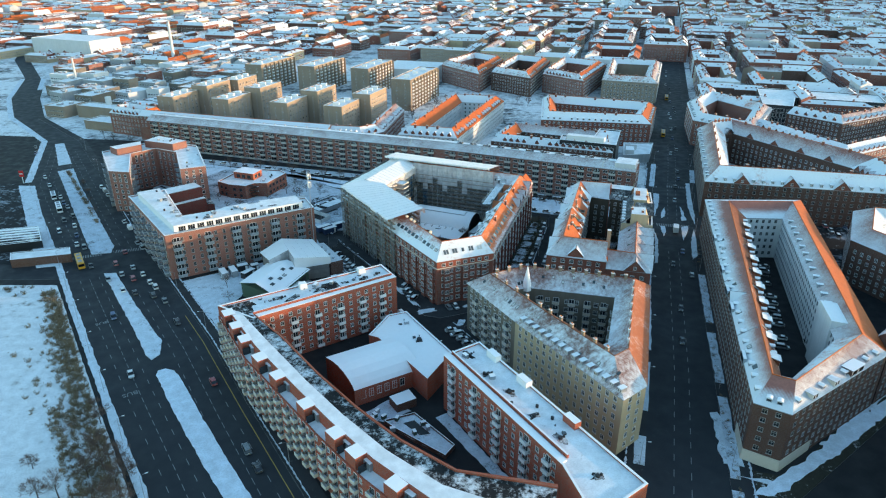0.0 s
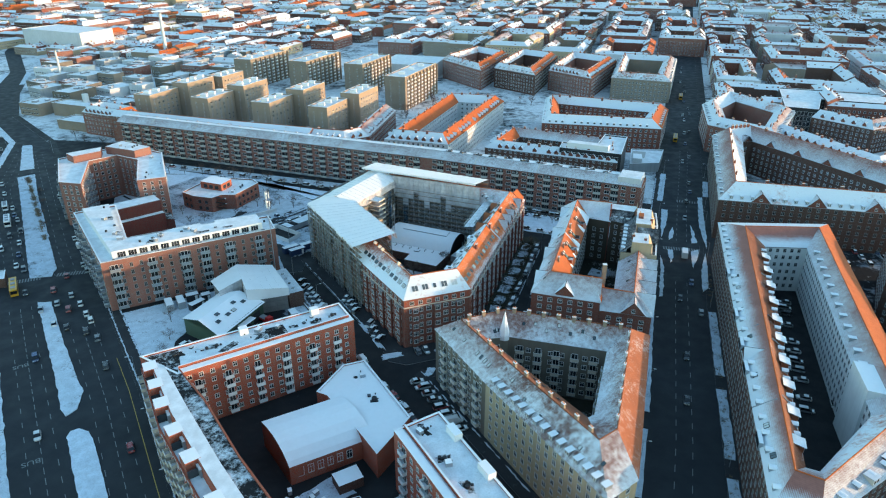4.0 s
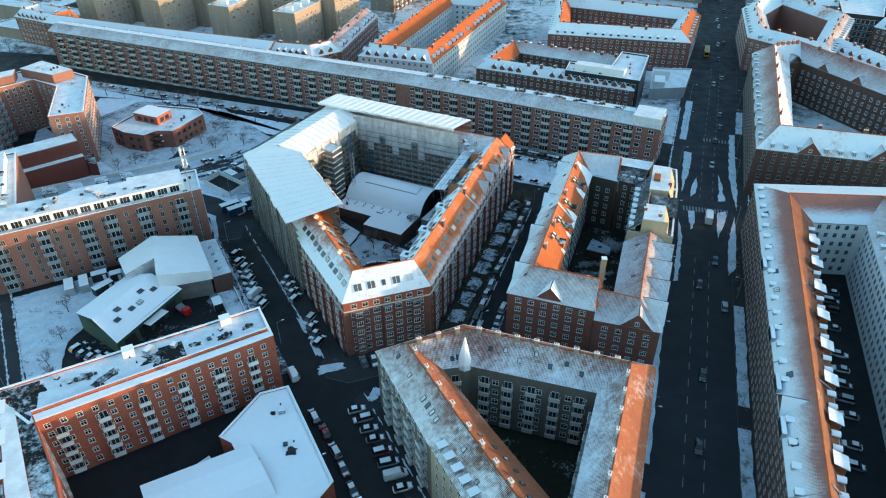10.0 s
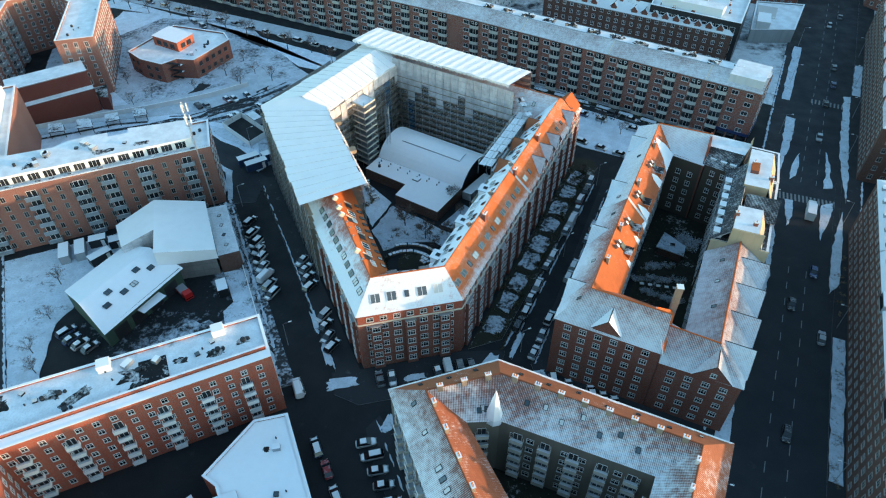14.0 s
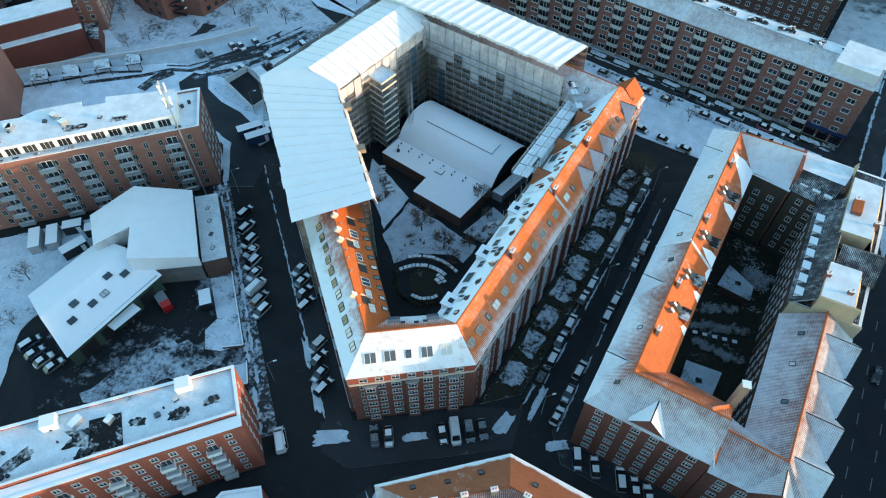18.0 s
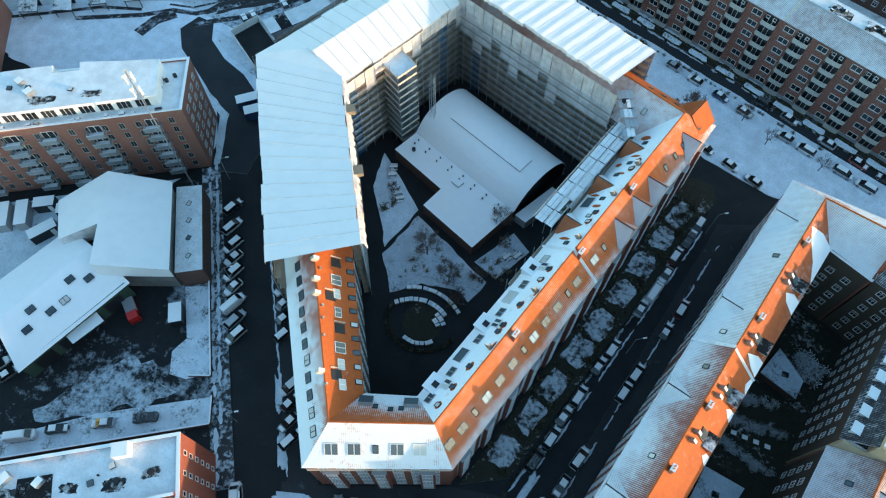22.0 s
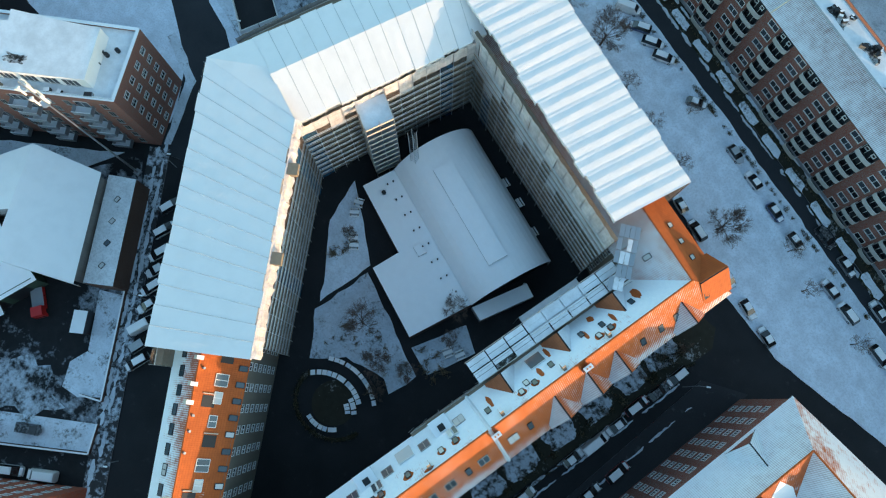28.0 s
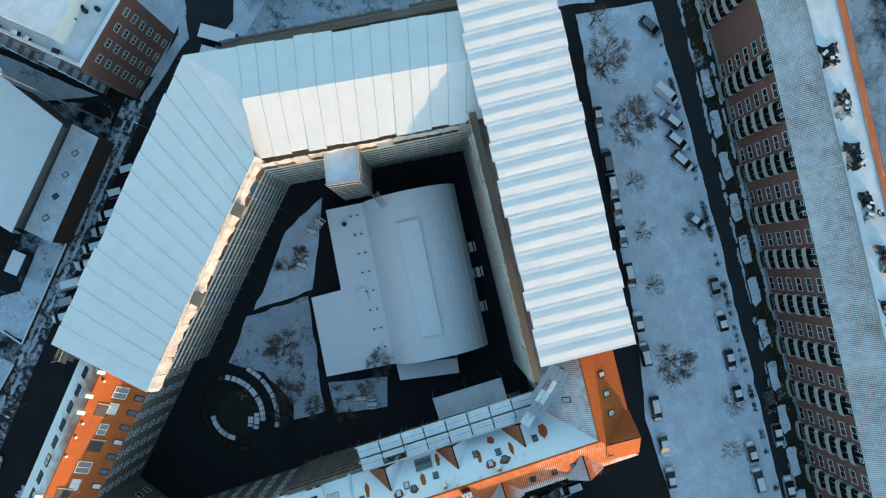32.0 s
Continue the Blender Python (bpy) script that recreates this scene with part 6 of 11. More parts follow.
def box_dormer(w, h, d, top, side, frame=None):
    """A flat dormer: y points out, origin at its face's foot."""
    mb = MB()
    mb.box((0, -d / 2, h / 2), (w, d, h), side)
    mb.box((0, -d / 2 + 0.1, h + 0.06), (w + 0.3, d + 0.3, 0.12), ZINC, top=top)
    for x in (-w / 4, w / 4):
        mb.box((x, 0.03, h / 2 + 0.02), (w / 2 - 0.12, 0.06, h - 0.35), WHITE)
        mb.face([(x + w / 4 - 0.2, 0.07, 0.3), (x - w / 4 + 0.2, 0.07, 0.3), (x - w / 4 + 0.2, 0.07, h - 0.3), (x + w / 4 - 0.2, 0.07, h - 0.3)], GLASS)
    return mb.data("dormer")


def gable_dormer(w, h, rise, d, roofmat, wall, left=None):
    """A gabled dormer or wall gable: y points out, ridge runs in."""
    mb = MB()
    mb.box((0, -d / 2, h / 2), (w, d, h), wall)
    lo = [(-w / 2, 0, h), (w / 2, 0, h)]
    apex = (0, 0, h + rise)
    mb.face([lo[1], lo[0], apex], wall)
    o = 0.25
    for s, m in ((-1, left or roofmat), (1, roofmat)):
        q = [Vector((s * (w / 2 + o), o, h - o * rise / (w / 2))), Vector((s * (w / 2 + o), -d, h - o * rise / (w / 2))), Vector((0, -d, h + rise)), Vector((0, o, h + rise))]
        if s < 0:
            q.reverse()
        nrm = (q[1] - q[0]).cross(q[3] - q[0]).normalized() * 0.15
        if nrm.z < 0:
            q.reverse()
            nrm = -nrm
        mb.hexa([p for p in q], [p + nrm for p in q], m, DARK)
    if h > 1.0:
        mb.box((0, 0.03, h * 0.55), (w * 0.45, 0.06, min(1.4, h * 0.7)), WHITE)
        z0 = h * 0.55 - min(1.4, h * 0.7) / 2 + 0.1
        mb.face([(w * 0.19, 0.07, z0), (-w * 0.19, 0.07, z0), (-w * 0.19, 0.07, z0 + min(1.2, h * 0.6)), (w * 0.19, 0.07, z0 + min(1.2, h * 0.6))], GLASS)
    return mb.data("dormer")


def glazed(gable, z, w=1.1, h=1.2):
    """A white window in a gable's front."""
    part("window", window_of(w, h, "two"), gable, "", Matrix.Translation((0, 0.02, z - 0.5)))
    return gable


def chimney_mesh(w, d, h, mat, pots=2):
    mb = MB()
    mb.box((0, 0, h / 2 - 1.0), (w, d, h + 2), mat)
    mb.box((0, 0, h + 0.06), (w + 0.16, d + 0.16, 0.14), CREAM, top=SNOW)
    for k in range(pots):
        x = (k - (pots - 1) / 2) * w / (pots + 0.5)
        mb.tube((x, 0, h + 0.1), (x, 0, h + 0.6), 0.13, 0.1, ORANGE, 7)
    return mb.data("chimney")


CHIM = chimney_mesh(1.3, 0.6, 1.5, BRICK_M)
CHIMY = chimney_mesh(1.0, 0.6, 1.4, BRICK_Y)
CHIMW = chimney_mesh(0.9, 0.5, 1.2, WHITEREN, 1)


def chimneys(r, k, ts, me, side=0.0):
    a, b = V2(r.r[k]), V2(r.r[(k + 1) % len(r.r)])
    d = (b - a).normalized()
    for t in ts:
        p = a.lerp(b, t) + Vector((d.y, -d.x)) * side
        part("chimney", me, r.e, "", Matrix.Translation((p.x, p.y, r.ridge - 0.1 - abs(side) * 0.6)) @ Matrix.Rotation(math.atan2(d.y, d.x), 4, "Z"))


def span(a, b, n):
    return [a + (b - a) * (i + 0.5) / n for i in range(n)]


# central block: roof windows, dormers, gables, fire walls
L0, L1, L4 = slope_len(central, 0, True), slope_len(central, 1, True), slope_len(central, 4, True)
skylights(central, 0, True, [4.6, 8.0, 14.4, 17.8], 0.42, skylight_mesh(2.0, 1.9, WHITE))
skylights(central, 0, True, [11.2], 0.42, SKYL)
skylights(central, 0, False, [2.2, 4.6, 6.2], 0.5, SKYSMALL, 0.12)
for s in (0.6, 7.6):
    part("roof_light", MB().box((0, 0, 0.3), (2.2, 1.8, 0.6), OLDWHITE, None, SKYGLASS), central.e, "pale glazed roof box", central.on_slope(0, False, s, 0.3, 0.0))
GREYPAIR = skylight_mesh(1.7, 1.35, OLDWHITE)
skylights(central, 1, True, [2.2, 5.3, 11.4, 14.8, 18.2, 24.0, 27.4, 30.7, 36.6, 42.0], 0.42, GREYPAIR)
skylights(central, 1, True, [8.4, 21.2, 33.9, 45.1, 66.5, 70, 73, 79], 0.42, SKYL)
skylights(central, 4, True, [L4 - s for s in span(3, 34, 11)], 0.4, SKYPAIR, 0.02)
L4i = slope_len(central, 4, False)
WHITEWIN = skylight_mesh(1.7, 1.25, WHITE)
WHITEBIG = skylight_mesh(1.8, 2.0, WHITE)
skylights(central, 4, False, [L4i - s for s in span(0.5, 25, 10)], 0.1, SKYL)
skylights(central, 4, False, [L4i - s for s in (0.9, 4.2, 13.2, 16.6)], 0.42, WHITEWIN)
skylights(central, 4, False, [L4i - s for s in (7.0, 19.2)], 0.42, WHITEBIG)
# Roof holes are not cut: a flat dark plate paints their shade.
for s, t in ((2.4, 0.52), (10.4, 0.4), (16.0, 0.55), (22.6, 0.4)):
    part("roof_opening", MB().box((0, 0, 0.02), (1.7, 2.0, 0.06), DARK).box((1.1, 0, 0.1), (0.12, 2.2, 0.25), CREAM), central.e, "flat dark plate standing for the shade in a roof hole", central.on_slope(4, False, L4i - s, t, 0.02))
for s in (2.4, 15.6, 18.2, 22.0):
    part("chimney", MB().box((0, 0, 0.5), (0.6, 1.1, 1.0), CREAM, None, SNOW), central.e, "", central.on_slope(4, False, L4i - s, 0.86, 0.0))
for s in (0.6, 8.6, 11.6, 13.8, 20.6, 24.0):
    part("roof_vent", MB().tube((0, 0, -0.2), (0, 0, 0.5), 0.22, 0.2, ZINC, 8), central.e, "", central.on_slope(4, False, L4i - s, 0.74, 0.0))
box_d = box_dormer(2.7, 1.9, 3.0, SNOW, WHITE)
for s in (2.8, 15.8, 29.0):
    part("dormer", box_d, central.e, "white box dormer capped with snow", upright(central.on_slope(1, False, s, 0.03)))
    part("roof_hatch", MB().box((0, 0, 0.06), (1.0, 1.0, 0.14), OLDWHITE, None, DARK), central.e, "dark hatch on the dormer", upright(central.on_slope(1, False, s, 0.03)) @ Matrix.Translation((0, -1.3, 2.02)))
    for a in (0.0, 0.9):
        part("window", skylight_mesh(0.7, 1.5, WHITE), central.e, "white-framed terrace window", central.on_slope(1, False, s + 0.5 + a, 0.52, 0.1))
terr = MB().box((0, 0, 0.16), (2.6, 2.0, 0.3), WHITE, None, SKYGLASS).data("roof_light")
for s in (9.2, 22.3, 46.2):
    part("roof_light", terr, central.e, "pale glazed roof light", central.on_slope(1, False, s, 0.3, 0.0))
skylights(central, 1, False, [0.6, 6.0, 13.0, 19.0, 25.5, 31.7], 0.38, GREYPAIR)


def bared(r, k, outer, s, f, a, b, seed):
    """A ragged patch of tiles melted free round a roof window."""
    q = random.Random(seed)
    mb, ring = MB(), []
    for i in range(14):
        w = i * math.pi / 7
        ring.append((r.on_slope(k, outer, s, f, 0.03) @ Vector((math.cos(w) * a * q.uniform(0.8, 1.15), math.sin(w) * b * q.uniform(0.8, 1.15), 0))))
    if (ring[1] - ring[0]).cross(ring[3] - ring[0]).z < 0:
        ring.reverse()
    mb.face(ring, TILE)
    part("bare_tiles", mb, r.e, "orange tiles melted free of snow")


for i, s in enumerate((0.2, 3.8, 8.0, 15.4, 16.8, 21.4, 27.2, 29.7, 41.6, 44.0, 56.0, 58.2)):
    bared(central, 1, False, s, 0.74, 0.7 + 0.1 * (i % 3), 0.62, i)
    part("skylight", SKYSMALL, central.e, "", central.on_slope(1, False, s, 0.72, 0.04))
for i, (s, f, a, b) in enumerate(((37.0, 0.45, 0.5, 1.6), (45.6, 0.6, 0.6, 1.2), (48.4, 0.3, 0.5, 1.5), (54.6, 0.5, 0.5, 1.4), (57.0, 0.25, 0.8, 0.9), (59.6, 0.55, 0.5, 1.4), (65.0, 0.4, 0.9, 1.6), (12.6, 0.9, 1.4, 0.4), (24.4, 0.9, 1.2, 0.4))):
    bared(central, 1, False, s, f, a * 0.7, b * 0.8, 40 + i)
skylights(central, 1, False, [36.0, 43.0, 47.6, 54.2, 57.6, 63.5], 0.52, SKYSMALL, 0.1)
pot = MB().box((0, 0, 0.3), (0.55, 0.9, 1.4), BRICK_Y, None, SNOW).data("chimney")
for s in (12.2, 24.6, 37.4, 48.6, 57.0):
    part("chimney", pot, central.e, "", central.on_slope(1, False, s, 0.86, 0.0))
tri_d = gable_dormer(4.6, 0.4, 2.5, 5.0, SNOWFLAT, BRICK_M, TILEDULL)
for s in (40.6, 51.2, 61.8):
    part("dormer", tri_d, central.e, "gabled dormer with one half-bare orange slope", upright(central.on_slope(1, False, s, 0.06)))
big_g = gable_dormer(5.0, 0.6, 2.8, 6.0, TILEPINK, BRICK_M, TILELOW)
for s in (50.4, 56.4, 61.8, 74.6):
    glazed(part("gable", big_g, central.e, "brick wall gable with frosted tiles", upright(central.on_slope(1, True, s, 0.03))), 1.0)
for s, outer in ((39.7, True), (34.6, False)):
    m0, m1 = central.on_slope(1, outer, s, 0.0), central.on_slope(1, outer, s, 1.0)
    part("fire_wall", MB().tube(m0.translation + Vector((0, 0, 0.1)), m1.translation + Vector((0, 0, 0.1)), 0.3, 0.3, SNOWFLAT, 4), central.e)
corner_g = gable_dormer(6.0, 0.8, 3.2, 5.0, TILE, BRICK_M)
part("gable", corner_g, central.e, "", upright(central.on_slope(2, True, 4.0, 0.05)))
skylights(central, 2, True, [8, 11, 14], 0.5, SKYL)
skylights(central, 2, False, [1.5, 4, 6], 0.5, SKYL, 0.1)
chimneys(central, 1, [0.25, 0.5, 0.72], CHIM, 1.2)
# attic band, its sunlight put into a brighter brick, and pilasters of the front
fa, fb = M_OUT[0], M_OUT[1]
part("attic_band", MB().prism([tuple(on_wall(fa, fb, M_IN[0], s, 0, p).translation.xy) for s, p in ((0.02, 0.025), (22.2, 0.025), (22.2, 0.0), (0.02, 0.0))], 14.9, 17.4, BRICK_A), central.e, "attic band in brighter brick for its sunlight")
for seg in (0, 1, 4):
    a, b = central.o[seg], central.o[(seg + 1) % 5]
    ln = (V2(b) - V2(a)).length
    ni = int(ln / 6)
    bay_ = MB().box((0, 0.35, 7.1), (2.4, 0.7, 14.2), BRICK_M, top=ZINC).data("bay")
    for i in range(ni):
        s = ln * (i + 0.5) / ni
        if seg == 4 and s < 48:
            continue
        part("bay", bay_, central.e, "", on_wall(a, b, central.i[seg], s, 0))
        for z in M_FL:
            part("window", window_of(1.7, 1.55, "three"), central.e, "", on_wall(a, b, central.i[seg], s, z, 0.7))
    part("string_course", MB().prism([tuple(on_wall(a, b, central.i[seg], s, 0, p).translation.xy) for s, p in ((0.02, 0.18), (ln - 0.02, 0.18), (ln - 0.02, 0.0), (0.02, 0.0))], 14.55, 14.9, CREAM), central.e)

# other blocks: dormers, gables and chimneys
small_d = box_dormer(1.3, 1.3, 1.9, SNOW, ZINC)
for s in span(1, slope_len(tri, 4, True) - 1, 15):
    part("dormer", small_d, tri.e, "", upright(tri.on_slope(4, True, s, 0.12)))
skylights(tri, 5, True, [3, 5, 7, 9], 0.5, SKYL)
skylights(tri, 5, True, [16, 22], 0.5, SKYSMALL)
for k, n in ((0, 3), (1, 8), (2, 8), (4, 7), (5, 4)):
    chimneys(tri, k, span(0.02, 0.98, n), CHIMY if k != 2 else CHIMW, 0.3)
for k, n in ((0, 3), (1, 7), (4, 6)):
    skylights(tri, k, True, span(3, slope_len(tri, k, True) - 3, n), 0.5, SKYSMALL, 0.15)
    skylights(tri, k, False, span(2, slope_len(tri, k, False) - 2, n), 0.5, SKYSMALL, 0.15)
part("spire", MB().tube((27.9, 193.4, 16.6), (27.9, 193.4, 18.0), 1.7, 1.6, SNOWFLAT, 8).tube((27.9, 193.4, 18.0), (27.9, 193.4, 25.2), 1.6, 0.08, SNOW, 8).tube((27.9, 193.4, 25.2), (27.9, 193.4, 26.0), 0.05, 0.03, ZINC, 5), tri.e, "snow-dusted conical turret")

gab_s = gable_dormer(7.0, 0.3, 3.8, 7.0, TILEPINK, BRICK_M)
gab_e = gable_dormer(7.4, 0.2, 4.2, 6.0, GABLEFROST, BRICK_M)
for s in (6.5, 15.0, 23.5, 32.0):
    glazed(part("gable", gab_e, rowhouse.e, "brick gable with frosted slopes", upright(rowhouse.on_slope(1, True, s, 0.0))), 1.6)
glazed(part("gable", gab_s, rowhouse.e, "", upright(rowhouse.on_slope(0, True, 10.0, 0.0))), 1.2)
tri_s = gable_dormer(5.0, 0.2, 2.6, 5.0, TILEPINK, BRICK_M)
tri_w = gable_dormer(5.4, 0.6, 2.9, 5.0, CORNERWHITE, BRICK_M)
for k, s in ((1, 8.5), (1, 27.0), (2, 7.5), (2, 28.5)):
    part("gable", tri_w, corner.e, "low wall gable under thin snow", upright(corner.on_slope(k, True, s, 0.06)))
part("gable", tri_w, corner.e, "low wall gable under thin snow", upright(corner.on_slope(0, True, 11, 0.06)))


def drift(r, k, outer, edge, label="wind-blown snow lying on the tiles"):
    """Snow lying on a slope; edge in metres along the eave and shares of the way up."""
    low = [r.on_slope(k, outer, s, f, 0.005).translation for s, f in edge]
    high = [r.on_slope(k, outer, s, f, 0.06).translation for s, f in edge]
    mb = MB()
    up = (high[1] - high[0]).cross(high[2] - high[0]).z > 0
    mb.face(high if up else high[::-1], SNOW)
    for a in range(len(edge)):
        b = (a + 1) % len(edge)
        q = [low[a], low[b], high[b], high[a]]
        mb.face(q if up else q[::-1], SNOW)
    part("snow_drift", mb, r.e, label)


side_d = box_dormer(2.4, 1.5, 2.4, FELT, TILE)
for k, s in ((1, 11.2), (1, 19.5), (2, 5.0), (2, 18.6)):
    part("dormer", side_d, corner.e, "tiled dormer with a snowed top", upright(corner.on_slope(k, False, s, 0.14)))
    part("roof_opening", MB().box((0, 0, 0.06), (1.7, 1.6, 0.2), DARK).box((0, 0, 0.2), (1.3, 1.2, 0.1), SKYGLASS), corner.e, "dark framed roof light", corner.on_slope(k, False, s, 0.55, 0.02))
    for a in (-0.8, 0.7):
        part("chimney", MB().box((0, 0, 0.3), (0.5, 0.9, 1.3), BRICK_Y, None, SNOW), corner.e, "", corner.on_slope(k, False, s + a - 1.6, 0.8, 0.0))
drift(corner, 2, False, [(21.6, 0.0), (30.3, 0.0), (30.2, 0.5), (28.4, 0.97), (26.6, 0.72), (24.6, 0.3)])
drift(corner, 2, False, [(14.2, 0.02), (17.2, 0.02), (17.0, 0.3), (15.6, 0.55), (14.6, 0.4)])
drift(corner, 2, False, [(0.6, 0.02), (3.6, 0.02), (3.4, 0.26), (1.8, 0.6), (0.9, 0.3)])
drift(corner, 1, False, [(22.0, 0.0), (24.8, 0.0), (24.7, 0.1), (23.2, 0.16), (22.4, 0.08)])
drift(corner, 1, False, [(16.4, 0.02), (18.2, 0.02), (18.0, 0.2), (17.4, 0.3), (16.7, 0.14)])
drift(corner, 1, False, [(8.2, 0.02), (9.9, 0.02), (9.8, 0.16), (9.0, 0.24), (8.4, 0.1)])
chimneys(corner, 1, [0.3, 0.66], CHIMY, 0.9)
chimneys(corner, 2, [0.2, 0.7], CHIMY, 0.9)
for outer in (True, False):
    m0, m1 = corner.on_slope(2, outer, 0.0, 0.0), corner.on_slope(2, outer, 0.0, 1.0)
    part("fire_wall", MB().tube(m0.translation + Vector((0, 0, 0.12)), m1.translation + Vector((0, 0, 0.12)), 0.3, 0.3, SNOWFLAT, 4), corner.e, "fire wall capped with snow")
for x, y, z in ((77.2, 249.8, 23.3), (80.6, 246.6, 23.3), (84.6, 270.2, 23.3), (87.4, 264.4, 23.3)):
    part("chimney", chimney_mesh(0.9, 0.6, 0.9, BRICK_M, 1), yell, "", Matrix.Translation((x, y, z)))
tiny_d = box_dormer(1.7, 1.5, 1.8, SNOW, WHITE)
for s in span(0.4, 24, 7):
    part("dormer", tiny_d, yell, "white dormer capped with snow", on_wall((72.0, 245.9), (79.5, 272.3), (88, 258), s, 18.7, -0.35))
for s in (1.6, 4.2, 6.6):
    part("dormer", small_d, rear, "", on_wall((74.7, 275.7), (81.5, 272.1), (84, 280), s, 19.0, -0.7))
part("chimney", chimney_mesh(1.2, 1.2, 7.0, BRICK_Y, 0), corner.e, "tall square chimney stack", Matrix.Translation((61.4, 222.6, 18.7)))

def barrel_dormer(w, h, d):
    """A small dormer with a rounded snow-capped hood: y points out."""
    mb = MB()
    mb.box((0, -d / 2, h / 2), (w, d, h), ZINC)
    arc = [(math.cos(math.pi * i / 8) * w * 0.58, h + math.sin(math.pi * i / 8) * w * 0.34) for i in range(9)]
    for (xa, za), (xb, zb) in zip(arc, arc[1:]):
        mb.face([(xa, 0.15, za), (xa, -d, za), (xb, -d, zb), (xb, 0.15, zb)], SNOW)
    mb.face([(x, 0.15, z) for x, z in reversed(arc)], WHITE)
    mb.face([(w * 0.36, 0.02, 0.2), (-w * 0.36, 0.02, 0.2), (-w * 0.36, 0.02, h - 0.1), (w * 0.36, 0.02, h - 0.1)], GLASS)
    return mb.data("dormer")


def shed_dormer(w, h, d):
    """A wide dormer under one lean-to sheet of snowy zinc that reaches past the eave."""
    mb = MB()
    mb.box((0, -d / 2, h / 2 - 0.4), (w, d, h + 0.8), SHADETILE)
    lo, hi = h - 0.1, h + 0.75
    q = [(-w / 2 - 0.2, 0.5, lo), (w / 2 + 0.2, 0.5, lo), (w / 2 + 0.2, -d - 0.6, hi), (-w / 2 - 0.2, -d - 0.6, hi)]
    mb.hexa([Vector(p) for p in q], [Vector(p) + Vector((0, 0, 0.14)) for p in q], SNOWFLAT, ZINC)
    for x in (-w / 4, w / 4):
        mb.box((x, 0.03, h / 2), (w / 2 - 0.2, 0.06, h - 0.4), WHITE)
        mb.box((x, 0.06, h / 2), (w / 2 - 0.5, 0.06, h - 0.7), GLASS)
    return mb.data("dormer")


round_d, shed_d = barrel_dormer(1.3, 0.9, 1.5), shed_dormer(3.0, 1.6, 1.8)
for k, n in ((0, 26), (4, 2), (3, 8)):
    for s in span(2, slope_len(east, k, True) - 2, n):
        part("dormer", round_d, east.e, "", upright(east.on_slope(k, True, s, 0.16)))
bal_d = box_dormer(2.4, 1.6, 2.2, SNOWFLAT, CREAM)
for i, s in enumerate(span(4, slope_len(east, 0, False) - 4, 30)):
    if i % 3 == 0:
        part("dormer", shed_d, east.e, "wide lean-to dormer of snowy zinc", upright(east.on_slope(0, False, s, 0.02)))
    else:
        part("dormer", round_d, east.e, "", upright(east.on_slope(0, False, s, 0.12)))
for s in span(4, slope_len(east, 2, False) - 4, 14):
    part("dormer", small_d, east.e, "", upright(east.on_slope(2, False, s, 0.2)))
skylights(east, 3, True, [9, 15], 0.35, SKYPAIR)
for s in (17, 27, 37):
    part("dormer", box_dormer(6.0, 1.9, 3.0, SNOW, BRICK_R), east.e, "", upright(east.on_slope(3, True, s, 0.03))) if s == 17 else part("dormer", bal_d, east.e, "", upright(east.on_slope(3, True, s, 0.05)))
for s in span(3, slope_len(east2, 0, True) - 3, 9):
    part("dormer", bal_d, east2.e, "", upright(east2.on_slope(0, True, s, 0.06)))
for s in (32, 67, 85, 121):
    for outer in (True, False):
        w = (s - 6) * slope_len(east, 0, False) / slope_len(east, 0, True) if not outer else s
        m0, m1 = east.on_slope(0, outer, w, 0.0), east.on_slope(0, outer, w, 1.0)
        part("fire_wall", MB().tube(m0.translation + Vector((0, 0, 0.1)), m1.translation + Vector((0, 0, 0.1)), 0.18, 0.18, GREY, 4), east.e)
for s in (54,):
    part("gable", gable_dormer(6.0, 0.2, 3.0, 6.0, PINKTOP, BRICK_R), east.e, "frosted wall gable", upright(east.on_slope(0, True, s, 0.02)))
skylights(east, 0, True, [14, 24, 44, 62, 78, 92, 100, 112, 130], 0.42, SKYPAIR, 0.08)
for s in (20, 48, 60, 76, 104):
    part("bay_glazing", MB().box((0, -0.1, 0.2), (4.6, 0.9, 2.2), ZINC, None, SNOW).box((0, 0.37, 0.3), (4.3, 0.04, 1.5), GLASS), east.e, "glazed roof-edge bay", upright(east.on_slope(0, True, s, 0.02)))
part("stair_tower", MB().prism([(114.0, 166.0), (117.2, 178.6), (121.4, 176.6), (118.0, 164.4)], 0, 20.8, SNOW, WHITEREN), east.e, "white rendered stair tower")
for s in span(6, slope_len(north_e, 4, True) - 6, 4):
    glazed(part("gable", gab_s, north_e.e, "", upright(north_e.on_slope(4, True, s, 0.0))), 1.2)
for s in span(8, slope_len(north_e, 0, True) - 6, 7):
    part("gable", tri_s, north_e.e, "", upright(north_e.on_slope(0, True, s, 0.0)))
for k in (1, 2, 3):
    for s in span(4, slope_len(north_e, k, False) - 4, 4):
        part("gable", tri_s, north_e.e, "", upright(north_e.on_slope(k, False, s, 0.0)))
for k in range(5):
    chimneys(north_e, k, [0.12, 0.3, 0.5, 0.68, 0.85], CHIM, 0.5)
hoods = [upright(north_e.on_slope(k, True, s, 0.1)) for k in (0, 4) for s in span(3, slope_len(north_e, k, True) - 3, 22)]
part("dormer", stamp("dormer", small_d, hoods), north_e.e, "row of small dormers along the eave", Matrix(), "stuff")

# ---- balconies ----


